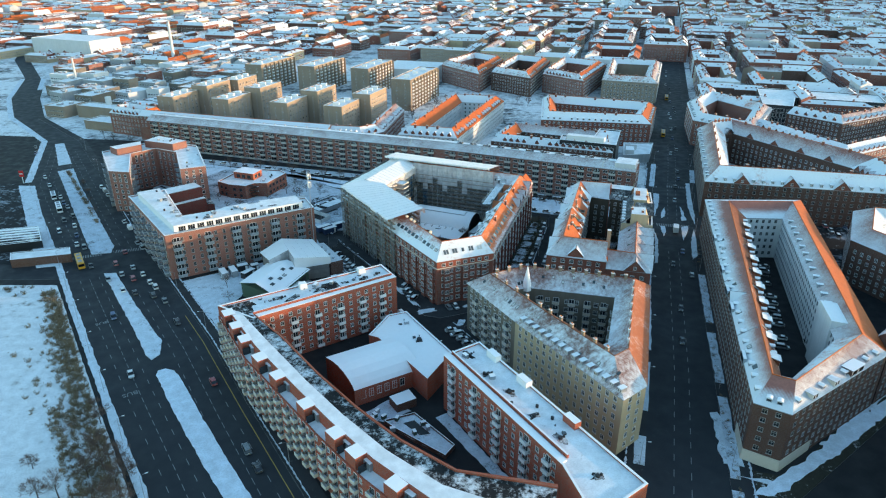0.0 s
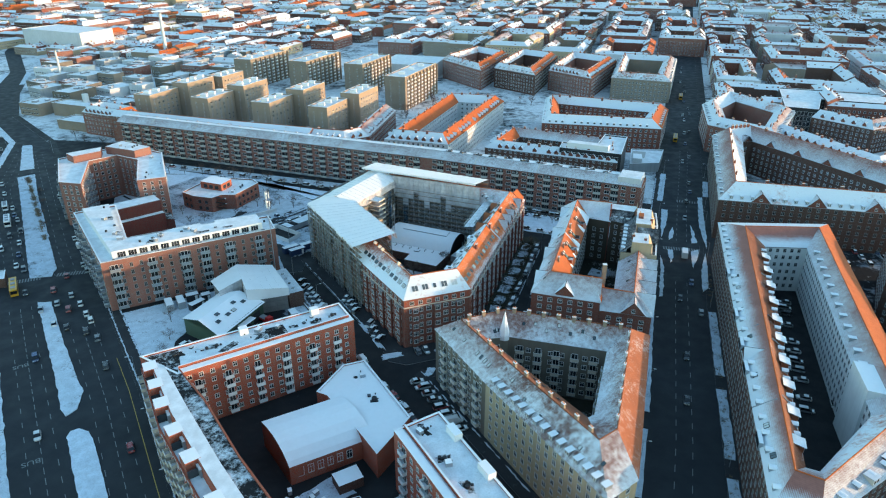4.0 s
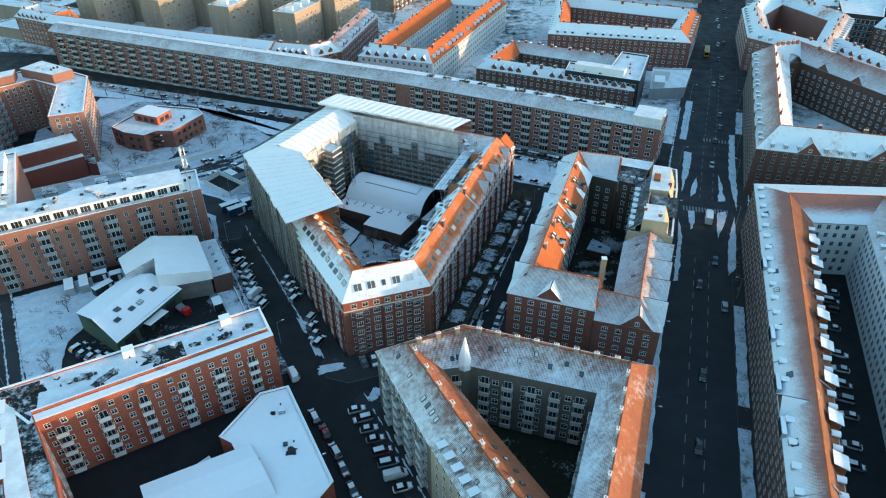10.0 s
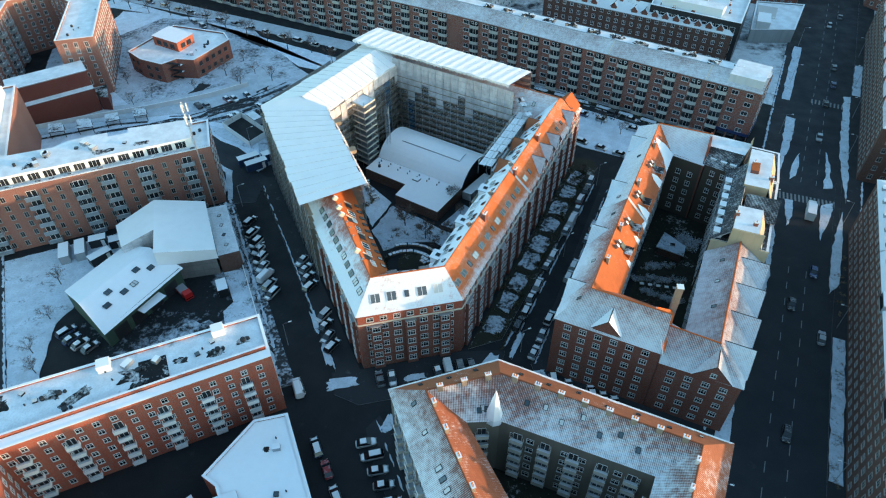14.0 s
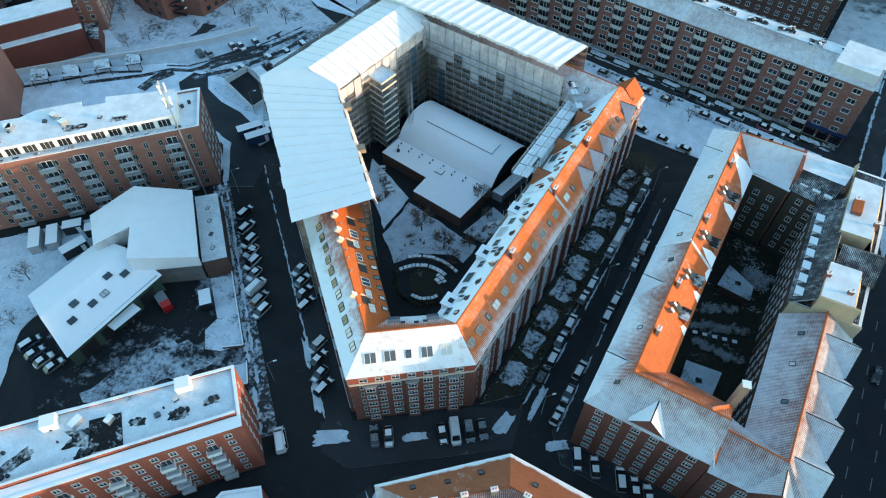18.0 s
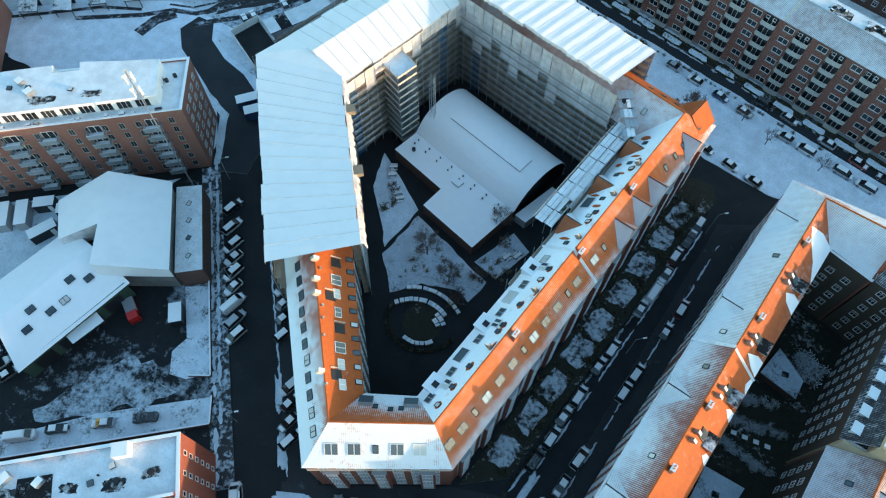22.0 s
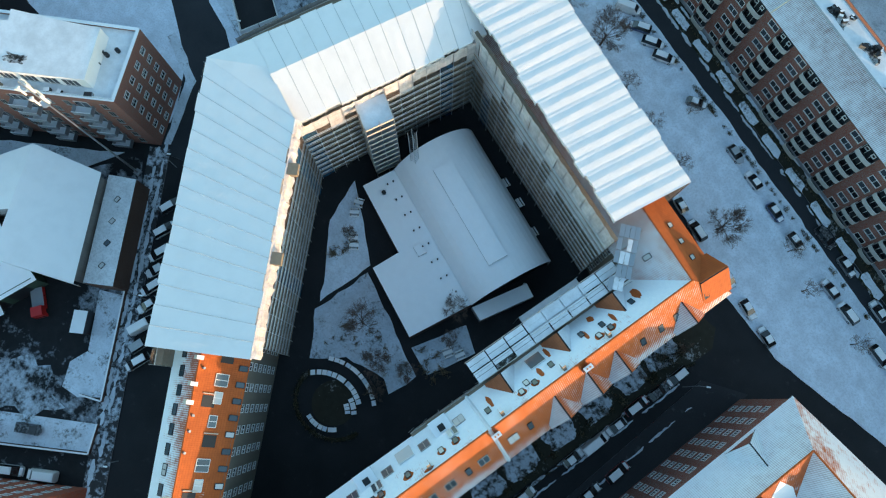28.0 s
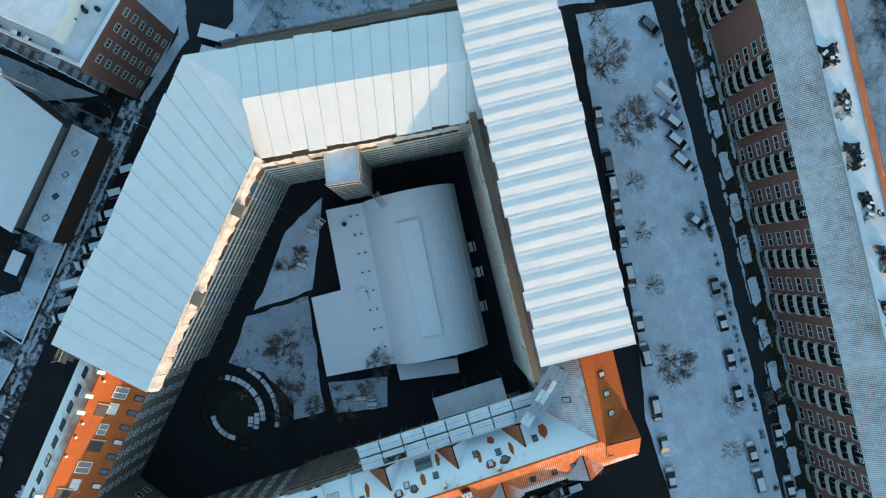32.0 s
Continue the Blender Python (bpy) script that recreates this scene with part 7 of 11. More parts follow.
def balcony_mesh(w, d, panel, slabm=None, solid=True):
    mb, s = MB(), slabm or GREY
    mb.box((0, d / 2, -0.08), (w, d, 0.16), s, top=SNOW)
    if solid:
        mb.box((0, d - 0.03, 0.5), (w, 0.06, 0.95), panel)
        for x in (-w / 2 + 0.03, w / 2 - 0.03):
            mb.box((x, d / 2, 0.5), (0.06, d - 0.1, 0.95), panel)
        mb.box((0, d - 0.03, 1.02), (w + 0.04, 0.12, 0.06), ZINC, top=SNOW)
    else:
        for i in range(9):
            mb.box((-w / 2 + w * i / 8, d - 0.03, 0.5), (0.04, 0.04, 1.0), panel)
        mb.box((0, d - 0.03, 1.02), (w, 0.06, 0.06), panel)
    mb.box((0, 0.03, 1.05), (w * 0.7, 0.06, 2.1), WHITE)
    for x in (-w * 0.17, w * 0.17):
        mb.face([(x + w * 0.15, 0.07, 0.2), (x - w * 0.15, 0.07, 0.2), (x - w * 0.15, 0.07, 2.0), (x + w * 0.15, 0.07, 2.0)], GLASS)
    return mb.data("balcony")


PALEPANEL = plain("pale_panel", (0.5, 0.49, 0.45), 0.6, vary=0.25)
BAL_A = balcony_mesh(2.3, 1.15, WHITE)
BAL_W = balcony_mesh(2.1, 1.2, CREAM)
BAL_NW = balcony_mesh(3.4, 1.6, ZINC)
BAL_N = balcony_mesh(2.4, 1.1, CREAM)


def balconies(parent, a, b, away, floors, at, me, limit=300):
    put_all("balcony", me, [on_wall(a, b, away, s, z) for s in at for z in floors], parent, limit)


def loggia_mesh(w, d):
    """A balcony with a pale bowed parapet before a dark panel that paints a recess's shade; y points out of the wall.
    """
    mb, n = MB(), 8
    arc = [(-w / 2 + w * i / n, d * (0.72 + 0.28 * math.sin(math.pi * i / n) ** 0.35)) for i in range(n + 1)]
    ring = [(-w / 2, 0.0)] + arc + [(w / 2, 0.0)]
    ins = [(x * 0.97, y * 0.94) for x, y in ring]
    mb.hexa([(x, y, -0.16) for x, y in reversed(ring)], [(x, y, 0.0) for x, y in reversed(ring)], LOGGIAFLOOR, PALEPANEL)
    for (p, q), (r, t) in zip(zip(ring, ring[1:]), zip(ins, ins[1:])):
        mb.face([(*q, 0.0), (*p, 0.0), (*p, 0.95), (*q, 0.95)], PALEPANEL)
        mb.face([(*r, 0.0), (*t, 0.0), (*t, 0.95), (*r, 0.95)], PALEPANEL)
        mb.face([(*p, 0.95), (*r, 0.95), (*t, 0.95), (*q, 0.95)], WHITE)
    # No recess is cut: this flat dark panel is its shade.
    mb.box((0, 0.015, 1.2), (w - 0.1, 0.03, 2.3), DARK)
    for x in (-w * 0.3, 0.0, w * 0.3):
        mb.face([(x + w * 0.12, 0.05, 0.3), (x - w * 0.12, 0.05, 0.3), (x - w * 0.12, 0.05, 2.1), (x + w * 0.12, 0.05, 2.1)], GLASS)
        mb.box((x + w * 0.14, 0.05, 1.2), (0.07, 0.06, 2.0), WHITE)
    mb.box((w * 0.42, d * 0.35, 1.0), (0.06, d * 0.7, 2.0), DARK)
    return mb.data("balcony")


LOGGIA = loggia_mesh(3.4, 1.0)
LBF = [0.5 + 3.0 * k for k in range(6)]
for k, first in ((1, 1.6), (0, 2.2)):
    a, b, c = LB[k], LB[k + 1], LBN[k]
    ln = (V2(b) - V2(a)).length
    sp = [first + 7.95 * i for i in range(int((ln - first) / 7.95) - (1 if k else 0))]
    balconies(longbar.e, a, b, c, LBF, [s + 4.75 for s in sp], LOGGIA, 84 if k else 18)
    put_all("window", window_of(2.3, 1.4, "pair"), [on_wall(a, b, c, s + 1.3, z + 0.6) for s in sp for z in LBF], longbar.e, 84 if k else 12)
    put_all("window", window_of(0.8, 0.75, "one"), [on_wall(a, b, c, s + x, LBF[5] + 1.35, 0.06) for s in sp for x in (3.9, 5.5)], longbar.e, 28 if k else 0)
    if k:
        put_all("window", window_of(2.0, 1.4, "pair"), [on_wall(a, b, c, s, z + 0.6) for s in (ln - 7.6, ln - 3.2) for z in LBF[1:]], longbar.e, 10)
    for s in sp[3::4]:
        for outer in (True,):
            m0, m1 = longbar.on_slope(k, outer, s - 0.6, 0.0), longbar.on_slope(k, outer, s - 0.6, 1.0)
            part("fire_wall", MB().tube(m0.translation, m1.translation, 0.16, 0.16, CREAM, 4), longbar.e)
    part("plinth", MB().prism([tuple(on_wall(a, b, c, s, 0, p).translation.xy) for s, p in ((0, 0.1), (ln, 0.1), (ln, 0), (0, 0))], 0, 1.0, GREY), longbar.e)
wall_windows(longbar.e, LB[2], LBN[2], (50, 340), [1.1 + 3.0 * k for k in range(6)], 3.2, 1.3, 1.3, "two")
for s in span(4, 200, 26):
    p = longbar.on_slope(0, False, s, 0.5)
    part("roof_vent", CHIMW, longbar.e, "", upright(p))
part("stair_head", MB().prism([(87, 319.5), (91.3, 329.6), (100.6, 325.7), (96.3, 315.6)], LZ, LZ + 3.0, SNOWFLAT, WHITEREN), longbar.e, "white roof cabin at the street end")

for k in range(6):
    a, b, c = A_OUT[k], A_OUT[k + 1], A_IN[k]
    ln = (V2(b) - V2(a)).length
    sp = span(0.5, ln - 0.5, max(2, int(ln / 4.4)))
    balconies(curved, a, b, c, [1.4, 4.2, 7.0, 9.8, 12.6], sp, BAL_W, 60)
    poses = [on_wall(a, b, c, s + 2.0, z + 0.6) for s in sp for z in (1.4, 4.2, 7.0, 9.8, 12.6)]
    put_all("window", window_of(1.1, 1.4, "two"), poses, curved, 60)
    for s in span(1, ln - 1, max(1, int(ln / 9))):
        m = on_wall(a, b, c, s, 14.7, -3.4)
        part("penthouse", MB().box((0, 1.3, 1.75), (4.2, 3.4, 3.5), BRICK_A, m, SNOW), curved, "brick roof cabin capped with snow")
        m2 = on_wall(a, b, c, s + 3.2, 14.7, -3.0)
        part("terrace_screen", MB().box((0, 1.2, 1.1), (0.15, 3.0, 2.2), GLASS, m2), curved)
        part("conservatory", MB().box((0, -0.2, 1.2), (3.0, 1.2, 2.2), ZINC, on_wall(a, b, c, s + 3.0, 14.7, -2.9), SNOW), curved)
ln = (V2((-16.0, 199.8)) - V2((-57.5, 172.2))).length
balconies(red, (-57.5, 172.2), (-16.0, 199.8), (-60, 180), [1.2, 4.0, 6.8, 9.6, 12.4, 15.0][:5], [4.5, 12.5, 20.5, 28.5, 36.5, 44], BAL_A)
part("parapet", MB().prism([(-58.2, 174.6), (-17.7, 201.4), (-17.95, 201.8), (-58.4, 175.0)], 17.6, 18.7, SNOW, BRICK_A), red, "red brick parapet")
part("eave_strip", MB().prism([(-57.6, 172.6), (-16.4, 199.9), (-17.5, 201.2), (-58.1, 174.4)], 17.6, 18.05, SNOW, WHITE), red)
part("parapet", MB().prism([(2.4, 153.6), (27.4, 112.4), (27.8, 112.7), (2.8, 153.9)], 17.6, 18.6, SNOW, BRICK_A), slab_e)
part("eave_strip", MB().prism([(0.5, 152.3), (25.9, 110.6), (27.2, 111.6), (2.0, 153.3)], 17.6, 18.05, SNOW, WHITE), slab_e)
ln = (V2((26, 110)) - V2((0.2, 152.3))).length
balconies(slab_e, (0.2, 152.3), (26, 110), (20, 130), [1.2, 4.0, 6.8, 9.6, 12.4, 15.0], [5.0, 15.5, 26, 37, 45], BAL_A)
roofbox = MB().tube((0, 0, 0), (0, 0, 0.5), 0.55, 0.5, DARK, 10).tube((0.9, 0.5, 0), (0.9, 0.5, 0.4), 0.35, 0.3, DARK, 8).data("roof_vent")
for par, pts, z in ((red, [(-62, 181), (-52, 186), (-49, 183), (-40, 193), (-38, 190), (-27, 200), (-23, 203)], 17.6), (slab_e, [(7, 153), (12, 144), (17, 136), (22, 127), (27, 119), (33, 107)], 17.6)):
    for x, y in pts:
        part("roof_vent", roofbox, par, "black roof fan with melted ring", Matrix.Translation((x, y, z)))
for k, (x, y) in enumerate([(-46.5, 192.6), (-28.5, 204.0)]):
    part("roof_cabin", MB().box((0, 0, 18.5), (2.4, 2.2, 1.9), WHITE, Matrix.Translation((x, y, 0)) @ Matrix.Rotation(radians(31), 4, "Z"), SNOW), red)
part("felt_patch", MB().prism([(-70, 179.4), (-62, 184.0), (-58.5, 176.6), (-62.5, 174.0)], 17.55, 17.64, FELT), red, "black felt cleared of snow")
part("felt_patch", MB().prism([(-40.9, 194.7), (-36.5, 197.3), (-33.2, 192.3), (-37.9, 189.7)], 17.5, 17.68, BLACKFELT), red, "black felt cleared of snow")
for k, (x, y) in enumerate([(14.0, 151.4), (21.0, 139.8), (30.5, 124.0)]):
    part("roof_cabin", MB().box((0, 0, 0), (2.0, 4.2, 2.2), BRICK_A if k > 1 else WHITE, Matrix.Translation((x, y, 18.4)) @ Matrix.Rotation(radians(31), 4, "Z"), SNOW), slab_e)


def clutter(par, poly, z, n, seed, big=0.25):
    """Vents, hatches and small plant scattered on a flat roof."""
    r = random.Random(seed)
    p = ccw(poly)
    xs, ys = [q[0] for q in p], [q[1] for q in p]
    done = 0
    while done < n:
        x, y = r.uniform(min(xs), max(xs)), r.uniform(min(ys), max(ys))
        if not all((V2(p[(i + 1) % len(p)]) - V2(p[i])).cross(Vector((x, y)) - V2(p[i])) > 1.2 * (V2(p[(i + 1) % len(p)]) - V2(p[i])).length for i in range(len(p))):
            done += 0.1
            continue
        done += 1
        m = Matrix.Translation((x, y, z)) @ Matrix.Rotation(r.uniform(0, 3), 4, "Z")
        if r.random() < big:
            part("roof_unit", MB().box((0, 0, 0.5), (r.uniform(1.2, 2.4), r.uniform(1, 1.6), 1.0), ZINC, None, SNOW), par, "", m)
        else:
            part("roof_vent", CLVENT[r.randrange(3)], par, "", m)


CLVENT = [vent, fan, MB().box((0, 0, 0.2), (0.9, 0.9, 0.4), DARK, None, SKYGLASS).data("roof_vent")]
clutter(red, [(-68, 180.5), (-23, 208.2), (-19, 202.2), (-60, 175.5)], 17.6, 16, 1, 0.1)
clutter(slab_e, [(4, 153.5), (9.8, 157.6), (40, 106), (30, 104)], 17.6, 16, 2, 0.1)
clutter(nw, [(-106, 247), (-101, 239.5), (-66, 261.0), (-68.5, 267.5)], 21.6, 16, 3, 0.3)
clutter(nw, [(-63.8, 261.6), (-57.6, 265.4), (-61.6, 273.8), (-66.8, 270.8)], 18.6, 8, 13, 0.1)
clutter(nw, [(-134, 275.5), (-109, 243), (-104, 247), (-127.5, 279)], 21.6, 10, 4, 0.35)
clutter(nwn, [(-157, 362.5), (-143, 354), (-148, 347), (-162, 353)], 24.3, 6, 5)
clutter(nwn, [(-140, 346), (-134, 350), (-121, 317), (-129, 313)], 20.5, 8, 6)
clutter(hexa, [(-98.5, 345), (-90, 348), (-94, 333.5), (-99, 332)], 6.9, 9, 7, 0.4)
clutter(hexa, [(-117, 333), (-112.5, 350), (-113.6, 338), (-112, 330)], 6.9, 5, 17, 0.3)
clutter(hall2, [(-20, 178), (-9, 164), (0.5, 169), (-13, 191)], 7.6, 7, 8, 0.1)
a, b = NW_S[0], NW_S[1]
balconies(nw, a, b, (-90, 260), [1.0, 3.9, 6.8, 9.7, 12.6, 15.4], [4, 16, 27, 34, 43, 54], BAL_NW)
balconies(nw, NW_S[0], NW_S[5], (-100, 260), [1.0, 3.9, 6.8, 9.7, 12.6, 15.4], [4, 13, 22, 31, 40, 49], BAL_NW, 40)
rg0 = random.Random(77)
SET = [(-105.2, 236.3), (-60.2, 263.2), (-64.8, 271.6), (-71.4, 268.4), (-79.2, 265.0), (-77.9, 263.2), (-82.5, 260.5), (-83.7, 262.2), (-92.0, 257.0), (-94.2, 253.6), (-107.5, 246.5), (-128, 281), (-136, 275.5)]
part("set_back_storey", MB().prism(SET, 18.6, 21.6, SNOWFLAT, WHITE), nw, "white set-back top storey")
wall_windows(nw, SET[0], SET[1], (-90, 260), [18.95], 3.7, 2.8, 2.1, "wide")
for k in range(16):
    p = lerp(lerp(NW_S[0], NW_S[1], (k + rg0.random()) / 16.5), (-90, 260), 0.05)
    part("terrace_furniture", MB().box((0, 0, 0.35), (rg0.uniform(0.5, 1.6), rg0.uniform(0.4, 0.8), rg0.uniform(0.4, 1.0)), rg0.choice([DARK, WOOD, GREY]), Matrix.Translation((*p, 18.6)) @ Matrix.Rotation(rg0.uniform(0.3, 0.8), 4, "Z"), rg0.choice([SNOW, DARK, FELT])), nw, "planter or seat on the roof terrace")
rail_ = MB()
for z in (19.3, 19.6):
    rail_.tube((NW_S[0][0] + 0.2, NW_S[0][1] + 0.2, z), (NW_S[1][0] - 0.3, NW_S[1][1] + 0.1, z), 0.03, 0.03, STEEL, 4)
part("terrace_rail", rail_, nw, "slim steel terrace rail")
for a, b, c in ((NW_N[4], NW_N[5], (-125, 330)), (NW_N[7], NW_N[8], (-170, 320)), (NW_N[9], NW_N[0], (-150, 330))):
    ln = (V2(b) - V2(a)).length
    balconies(nwn, a, b, c, [1.0, 3.9, 6.8, 9.7, 12.6, 15.4], span(2, ln - 2, max(2, int(ln / 10))), BAL_NW, 30)
part("penthouse", MB().prism([(-160, 362), (-141, 352), (-146, 345), (-164, 352)], 20.5, 24.3, SNOWFLAT, BRICK_NW), nwn, "brick penthouse capped with snow")
part("penthouse", MB().prism([(-178, 341), (-166, 352), (-163, 345), (-172, 336)], 20.5, 24.0, SNOWFLAT, BRICK_NW), nwn)
school = thing("school_hall", "plain dark red brick hall in two steps with snowy roofs", "hall", (-128, 300, 0))
part("upper_hall", MB().prism([(-137, 290.5), (-119, 306.8), (-125, 313.5), (-143, 297.2)], 0, 13.3, SNOWFLAT, BRICK_D), school, "windowless dark brick hall")
part("coping", MB().prism([(-137, 290.5), (-119, 306.8), (-119.3, 307.1), (-137.3, 290.8)], 13.3, 13.6, SNOW, GREY), school)
part("lower_hall", MB().prism([(-134.9, 288.1), (-116.9, 304.4), (-119.02, 306.75), (-137.02, 290.45)], 0, 8.2, SNOWFLAT, BRICK_D), school)
part("coping", MB().prism([(-134.9, 288.1), (-116.9, 304.4), (-117.2, 304.7), (-135.2, 288.4)], 8.2, 8.4, SNOW, GREY), school)
part("annex", MB().prism([(-116.8, 304.6), (-113.3, 304.8), (-118.5, 313.0), (-121.5, 310.0), (-118.9, 306.9)], 0, 5.0, FELT, BRICK_D), school, "low annex with bare felt roof")
for k in (5, 0):
    a, b, c = tri.o[k], tri.o[(k + 1) % 6], tri.i[k]
    ln = (V2(b) - V2(a)).length
    if k == 5:
        balconies(tri.e, a, b, c, [1.2, 4.1, 7.0, 9.9, 12.8, 15.5][:5], [4, 10, 16, 22], BAL_N)
for k in (0, 1, 2):
    a, b, c = tri.i[k], tri.i[k + 1], tri.o[k]
    ln = (V2(b) - V2(a)).length
    balconies(tri.e, a, b, c, [1.4, 4.3, 7.2, 10.1, 13.0], span(1, ln - 1, max(1, int(ln / 5.5))), BAL_N, 50)

# ---- workshop halls ----
STREAKED = patchy("felt_roof_with_melt_streaks", (0.06, 0.06, 0.065), 0.84, 0.35, fine=1.6)
work = thing("workshop_hall", "green boarded workshop with snowy pitched roof and roof lights", "workshop", (-64, 222, 0))
part("wall", MB().prism([(-61.0, 209.3), (-53.0, 230.8), (-70.5, 233.2), (-76.0, 219.0)], 0, 5.6, GREENW), work, "dark green boarding")
ra, rb = (-69.2, 214.5, 8.0), (-61.8, 234.5, 8.0)
slab(work, "roof_slope", [(-60.4, 208.6, 5.4), (-52.2, 231.2, 5.4), rb, ra], SNOW, GREENW)
slab(work, "roof_slope", [(-77.0, 219.6, 5.4), (-70.5, 237.0, 5.4), rb, ra], SNOW, GREENW)
part("gable_wall", MB().face([(-61.0, 209.3, 5.5), (-69.2, 214.7, 7.8), (-76.0, 219.0, 5.5)], GREENW).face([(-76.0, 219.0, 5.5), (-69.2, 214.7, 7.8), (-61.0, 209.3, 5.5)], GREENW), work)
for u, w in ((0.2, 0.5), (0.42, 0.5), (0.55, 0.5), (0.8, 0.55), (0.3, 0.75), (0.68, 0.75)):
    p = Vector((-60.4, 208.6, 5.4)).lerp(Vector((-52.2, 231.2, 5.4)), u).lerp(Vector(ra).lerp(Vector(rb), u), w)
    ax = Vector((8.2, 22.6, 0)).normalized()
    up = (Vector(ra) - Vector((-60.4, 208.6, 5.4))).normalized()
    nr = ax.cross(up).normalized()
    up = nr.cross(ax)
    part("skylight", SKYPAIR, work, "", Matrix(((ax.x, up.x, nr.x, p.x), (ax.y, up.y, nr.y, p.y), (ax.z, up.z, nr.z, p.z + 0.12), (0, 0, 0, 1))))
part("porch", MB().prism([(-59.1, 218.2), (-56.3, 224.3), (-53.1, 223.0), (-55.7, 217.0)], 3.8, 4.0, SNOW, GREENW, True), work)
for k in range(4):
    part("door", MB().box((0, 0.05, 1.9), (3.6, 0.1, 3.8), DARK, on_wall((-61.0, 209.3), (-53.0, 230.8), (-70, 222), 4 + k * 5, 0)), work, "dark roller door")
tent = thing("workshop_hall", "hall wrapped in white sheeting with a low gable", "workshop", (-58, 242, 0))
TH = [(-74.0, 240.5), (-68.5, 233.5), (-61.9, 238.3), (-58.0, 230.3), (-44.6, 235.4), (-55.0, 252.8), (-67.4, 249.3)]
part("wall", MB().prism(inset(ccw(TH), 0.6), 0, 8.1, NET), tent, "hanging sheeting")
for k in range(3):
    a, b = lerp((-74.2, 240.6), (-68.7, 233.2), k / 3), lerp((-74.2, 240.6), (-68.7, 233.2), (k + 1) / 3)
    c, d = lerp((-67.3, 249.4), (-61.9, 238.3), k / 3), lerp((-67.3, 249.4), (-61.9, 238.3), (k + 1) / 3)
    part("tarpaulin_sheet", MB().face([(*a, 8.3), (*b, 8.3), (*d, 10.6), (*c, 10.6)], TARP), tent)
part("side_wall", MB().face([(-68.7, 233.2, 8.3), (-68.5, 233.4, 5.5), (-61.7, 238.5, 5.5), (-61.9, 238.3, 10.6)], NETW), tent, "creased sheeting hung over the side")
for k in range(5):
    a, b = lerp((-58.0, 230.3), (-44.6, 235.4), k / 5), lerp((-58.0, 230.3), (-44.6, 235.4), (k + 1) / 5)
    c, d = lerp((-67.3, 249.4), (-55.0, 252.8), k / 5), lerp((-67.3, 249.4), (-55.0, 252.8), (k + 1) / 5)
    h0, h1 = 10.6 - 0.35 * k, 10.6 - 0.35 * (k + 1)
    part("tarpaulin_sheet", MB().face([(*a, h0 + 0.03), (*b, h1), (*d, h1), (*c, h0 + 0.03)], TARP).face([(*b, h1), (*a, h0), (a[0], a[1] - 0.1, 6.0), (b[0], b[1] - 0.1, 6.0)], TARP), tent)
part("side_aisle", MB().prism([(-55.5, 253.2), (-50.9, 255.6), (-40.4, 238.7), (-45.0, 236.0)], 0, 6.0, STREAKED, BRICK_R), tent, "low felt-roofed side aisle")
for k in range(4):
    p = lerp((-52, 252.5), (-43.5, 238.5), (k + 0.5) / 4)
    part("skylight", SKYSMALL, tent, "", Matrix.Translation((*p, 6.02)))
part("side_wall", MB().prism([(-61.9, 238.3), (-58.0, 230.3), (-57.6, 230.6), (-61.5, 238.5)], 6.5, 10.55, NETW), tent)


def container(x, y, rz, col, l=6.0):
    e = thing("site_container", "site container with snow on its roof", "container", (x, y, 0))
    m = Matrix.Translation((0, 0, 0)) @ Matrix.Rotation(radians(rz), 4, "Z")
    part("body", MB().box((0, 0, 1.35), (l, 2.4, 2.5), col, None, SNOW), e, "", Matrix.Translation((x, y, 0)) @ m)
    part("roof_rim", MB().box((0, 0, 2.64), (l + 0.1, 2.5, 0.1), GREY, None, SNOW), e, "", Matrix.Translation((x, y, 0)) @ m)
    part("door", MB().box((l * 0.3, -1.22, 1.2), (0.9, 0.05, 2.0), WHITE), e, "", Matrix.Translation((x, y, 0)) @ m)


for x, y, r, l in ((-84.8, 237.3, -58, 6.0), (-88.2, 235.4, -58, 6.0), (-82.1, 241.2, 30, 4.2), (-78.3, 235.6, 57, 5.6), (-77.2, 241.5, 30, 3.0)):
    container(x, y, r, GREY if x < -84 else DARK, l)
container(-42.4, 229.8, -58, DARK, 4.0)
for x, y in ((-55.8, 282.5), (-52.5, 280.4), (-49.4, 286.0)):
    container(x, y, 40, AWNING, 6.5)
SPOTTED = patchy("spotted_melting_snow", (0.03, 0.032, 0.036), 0.6, 0.5, (0.8, 0.85, 0.9), fine=2.2)
for q in ([(-127.2, 290.0), (-122.9, 291.4), (-119.5, 287.1), (-124.0, 285.2)], [(-119.4, 293.6), (-115.5, 295.5), (-111.7, 290.7), (-116.3, 288.9)], [(-111.8, 298.0), (-108.1, 299.9), (-105.2, 296.0), (-109.1, 293.8)], [(-104.4, 302.5), (-100.6, 304.5), (-97.8, 300.1), (-101.5, 298.2)]):
    e = thing("carport", "open carport with a snowy flat roof", "carport", (q[0][0], q[0][1], 0), "carports by the access road")
    part("roof", MB().prism(q, 2.4, 2.65, SPOTTED, DARK, True), e, "felt roof spotted with melting snow")
    part("back_wall", MB().prism([q[0], q[1], lerp(q[1], q[2], 0.06), lerp(q[0], q[3], 0.06)], 0, 2.4, DARK), e)
    for p in inset(ccw(q), 0.25):
        part("post", MB().box((p[0], p[1], 1.2), (0.16, 0.16, 2.4), DARK), e)
rwall = thing("retaining_wall", "long pale retaining wall capped with snow", "wall", (-100, 308, 0))
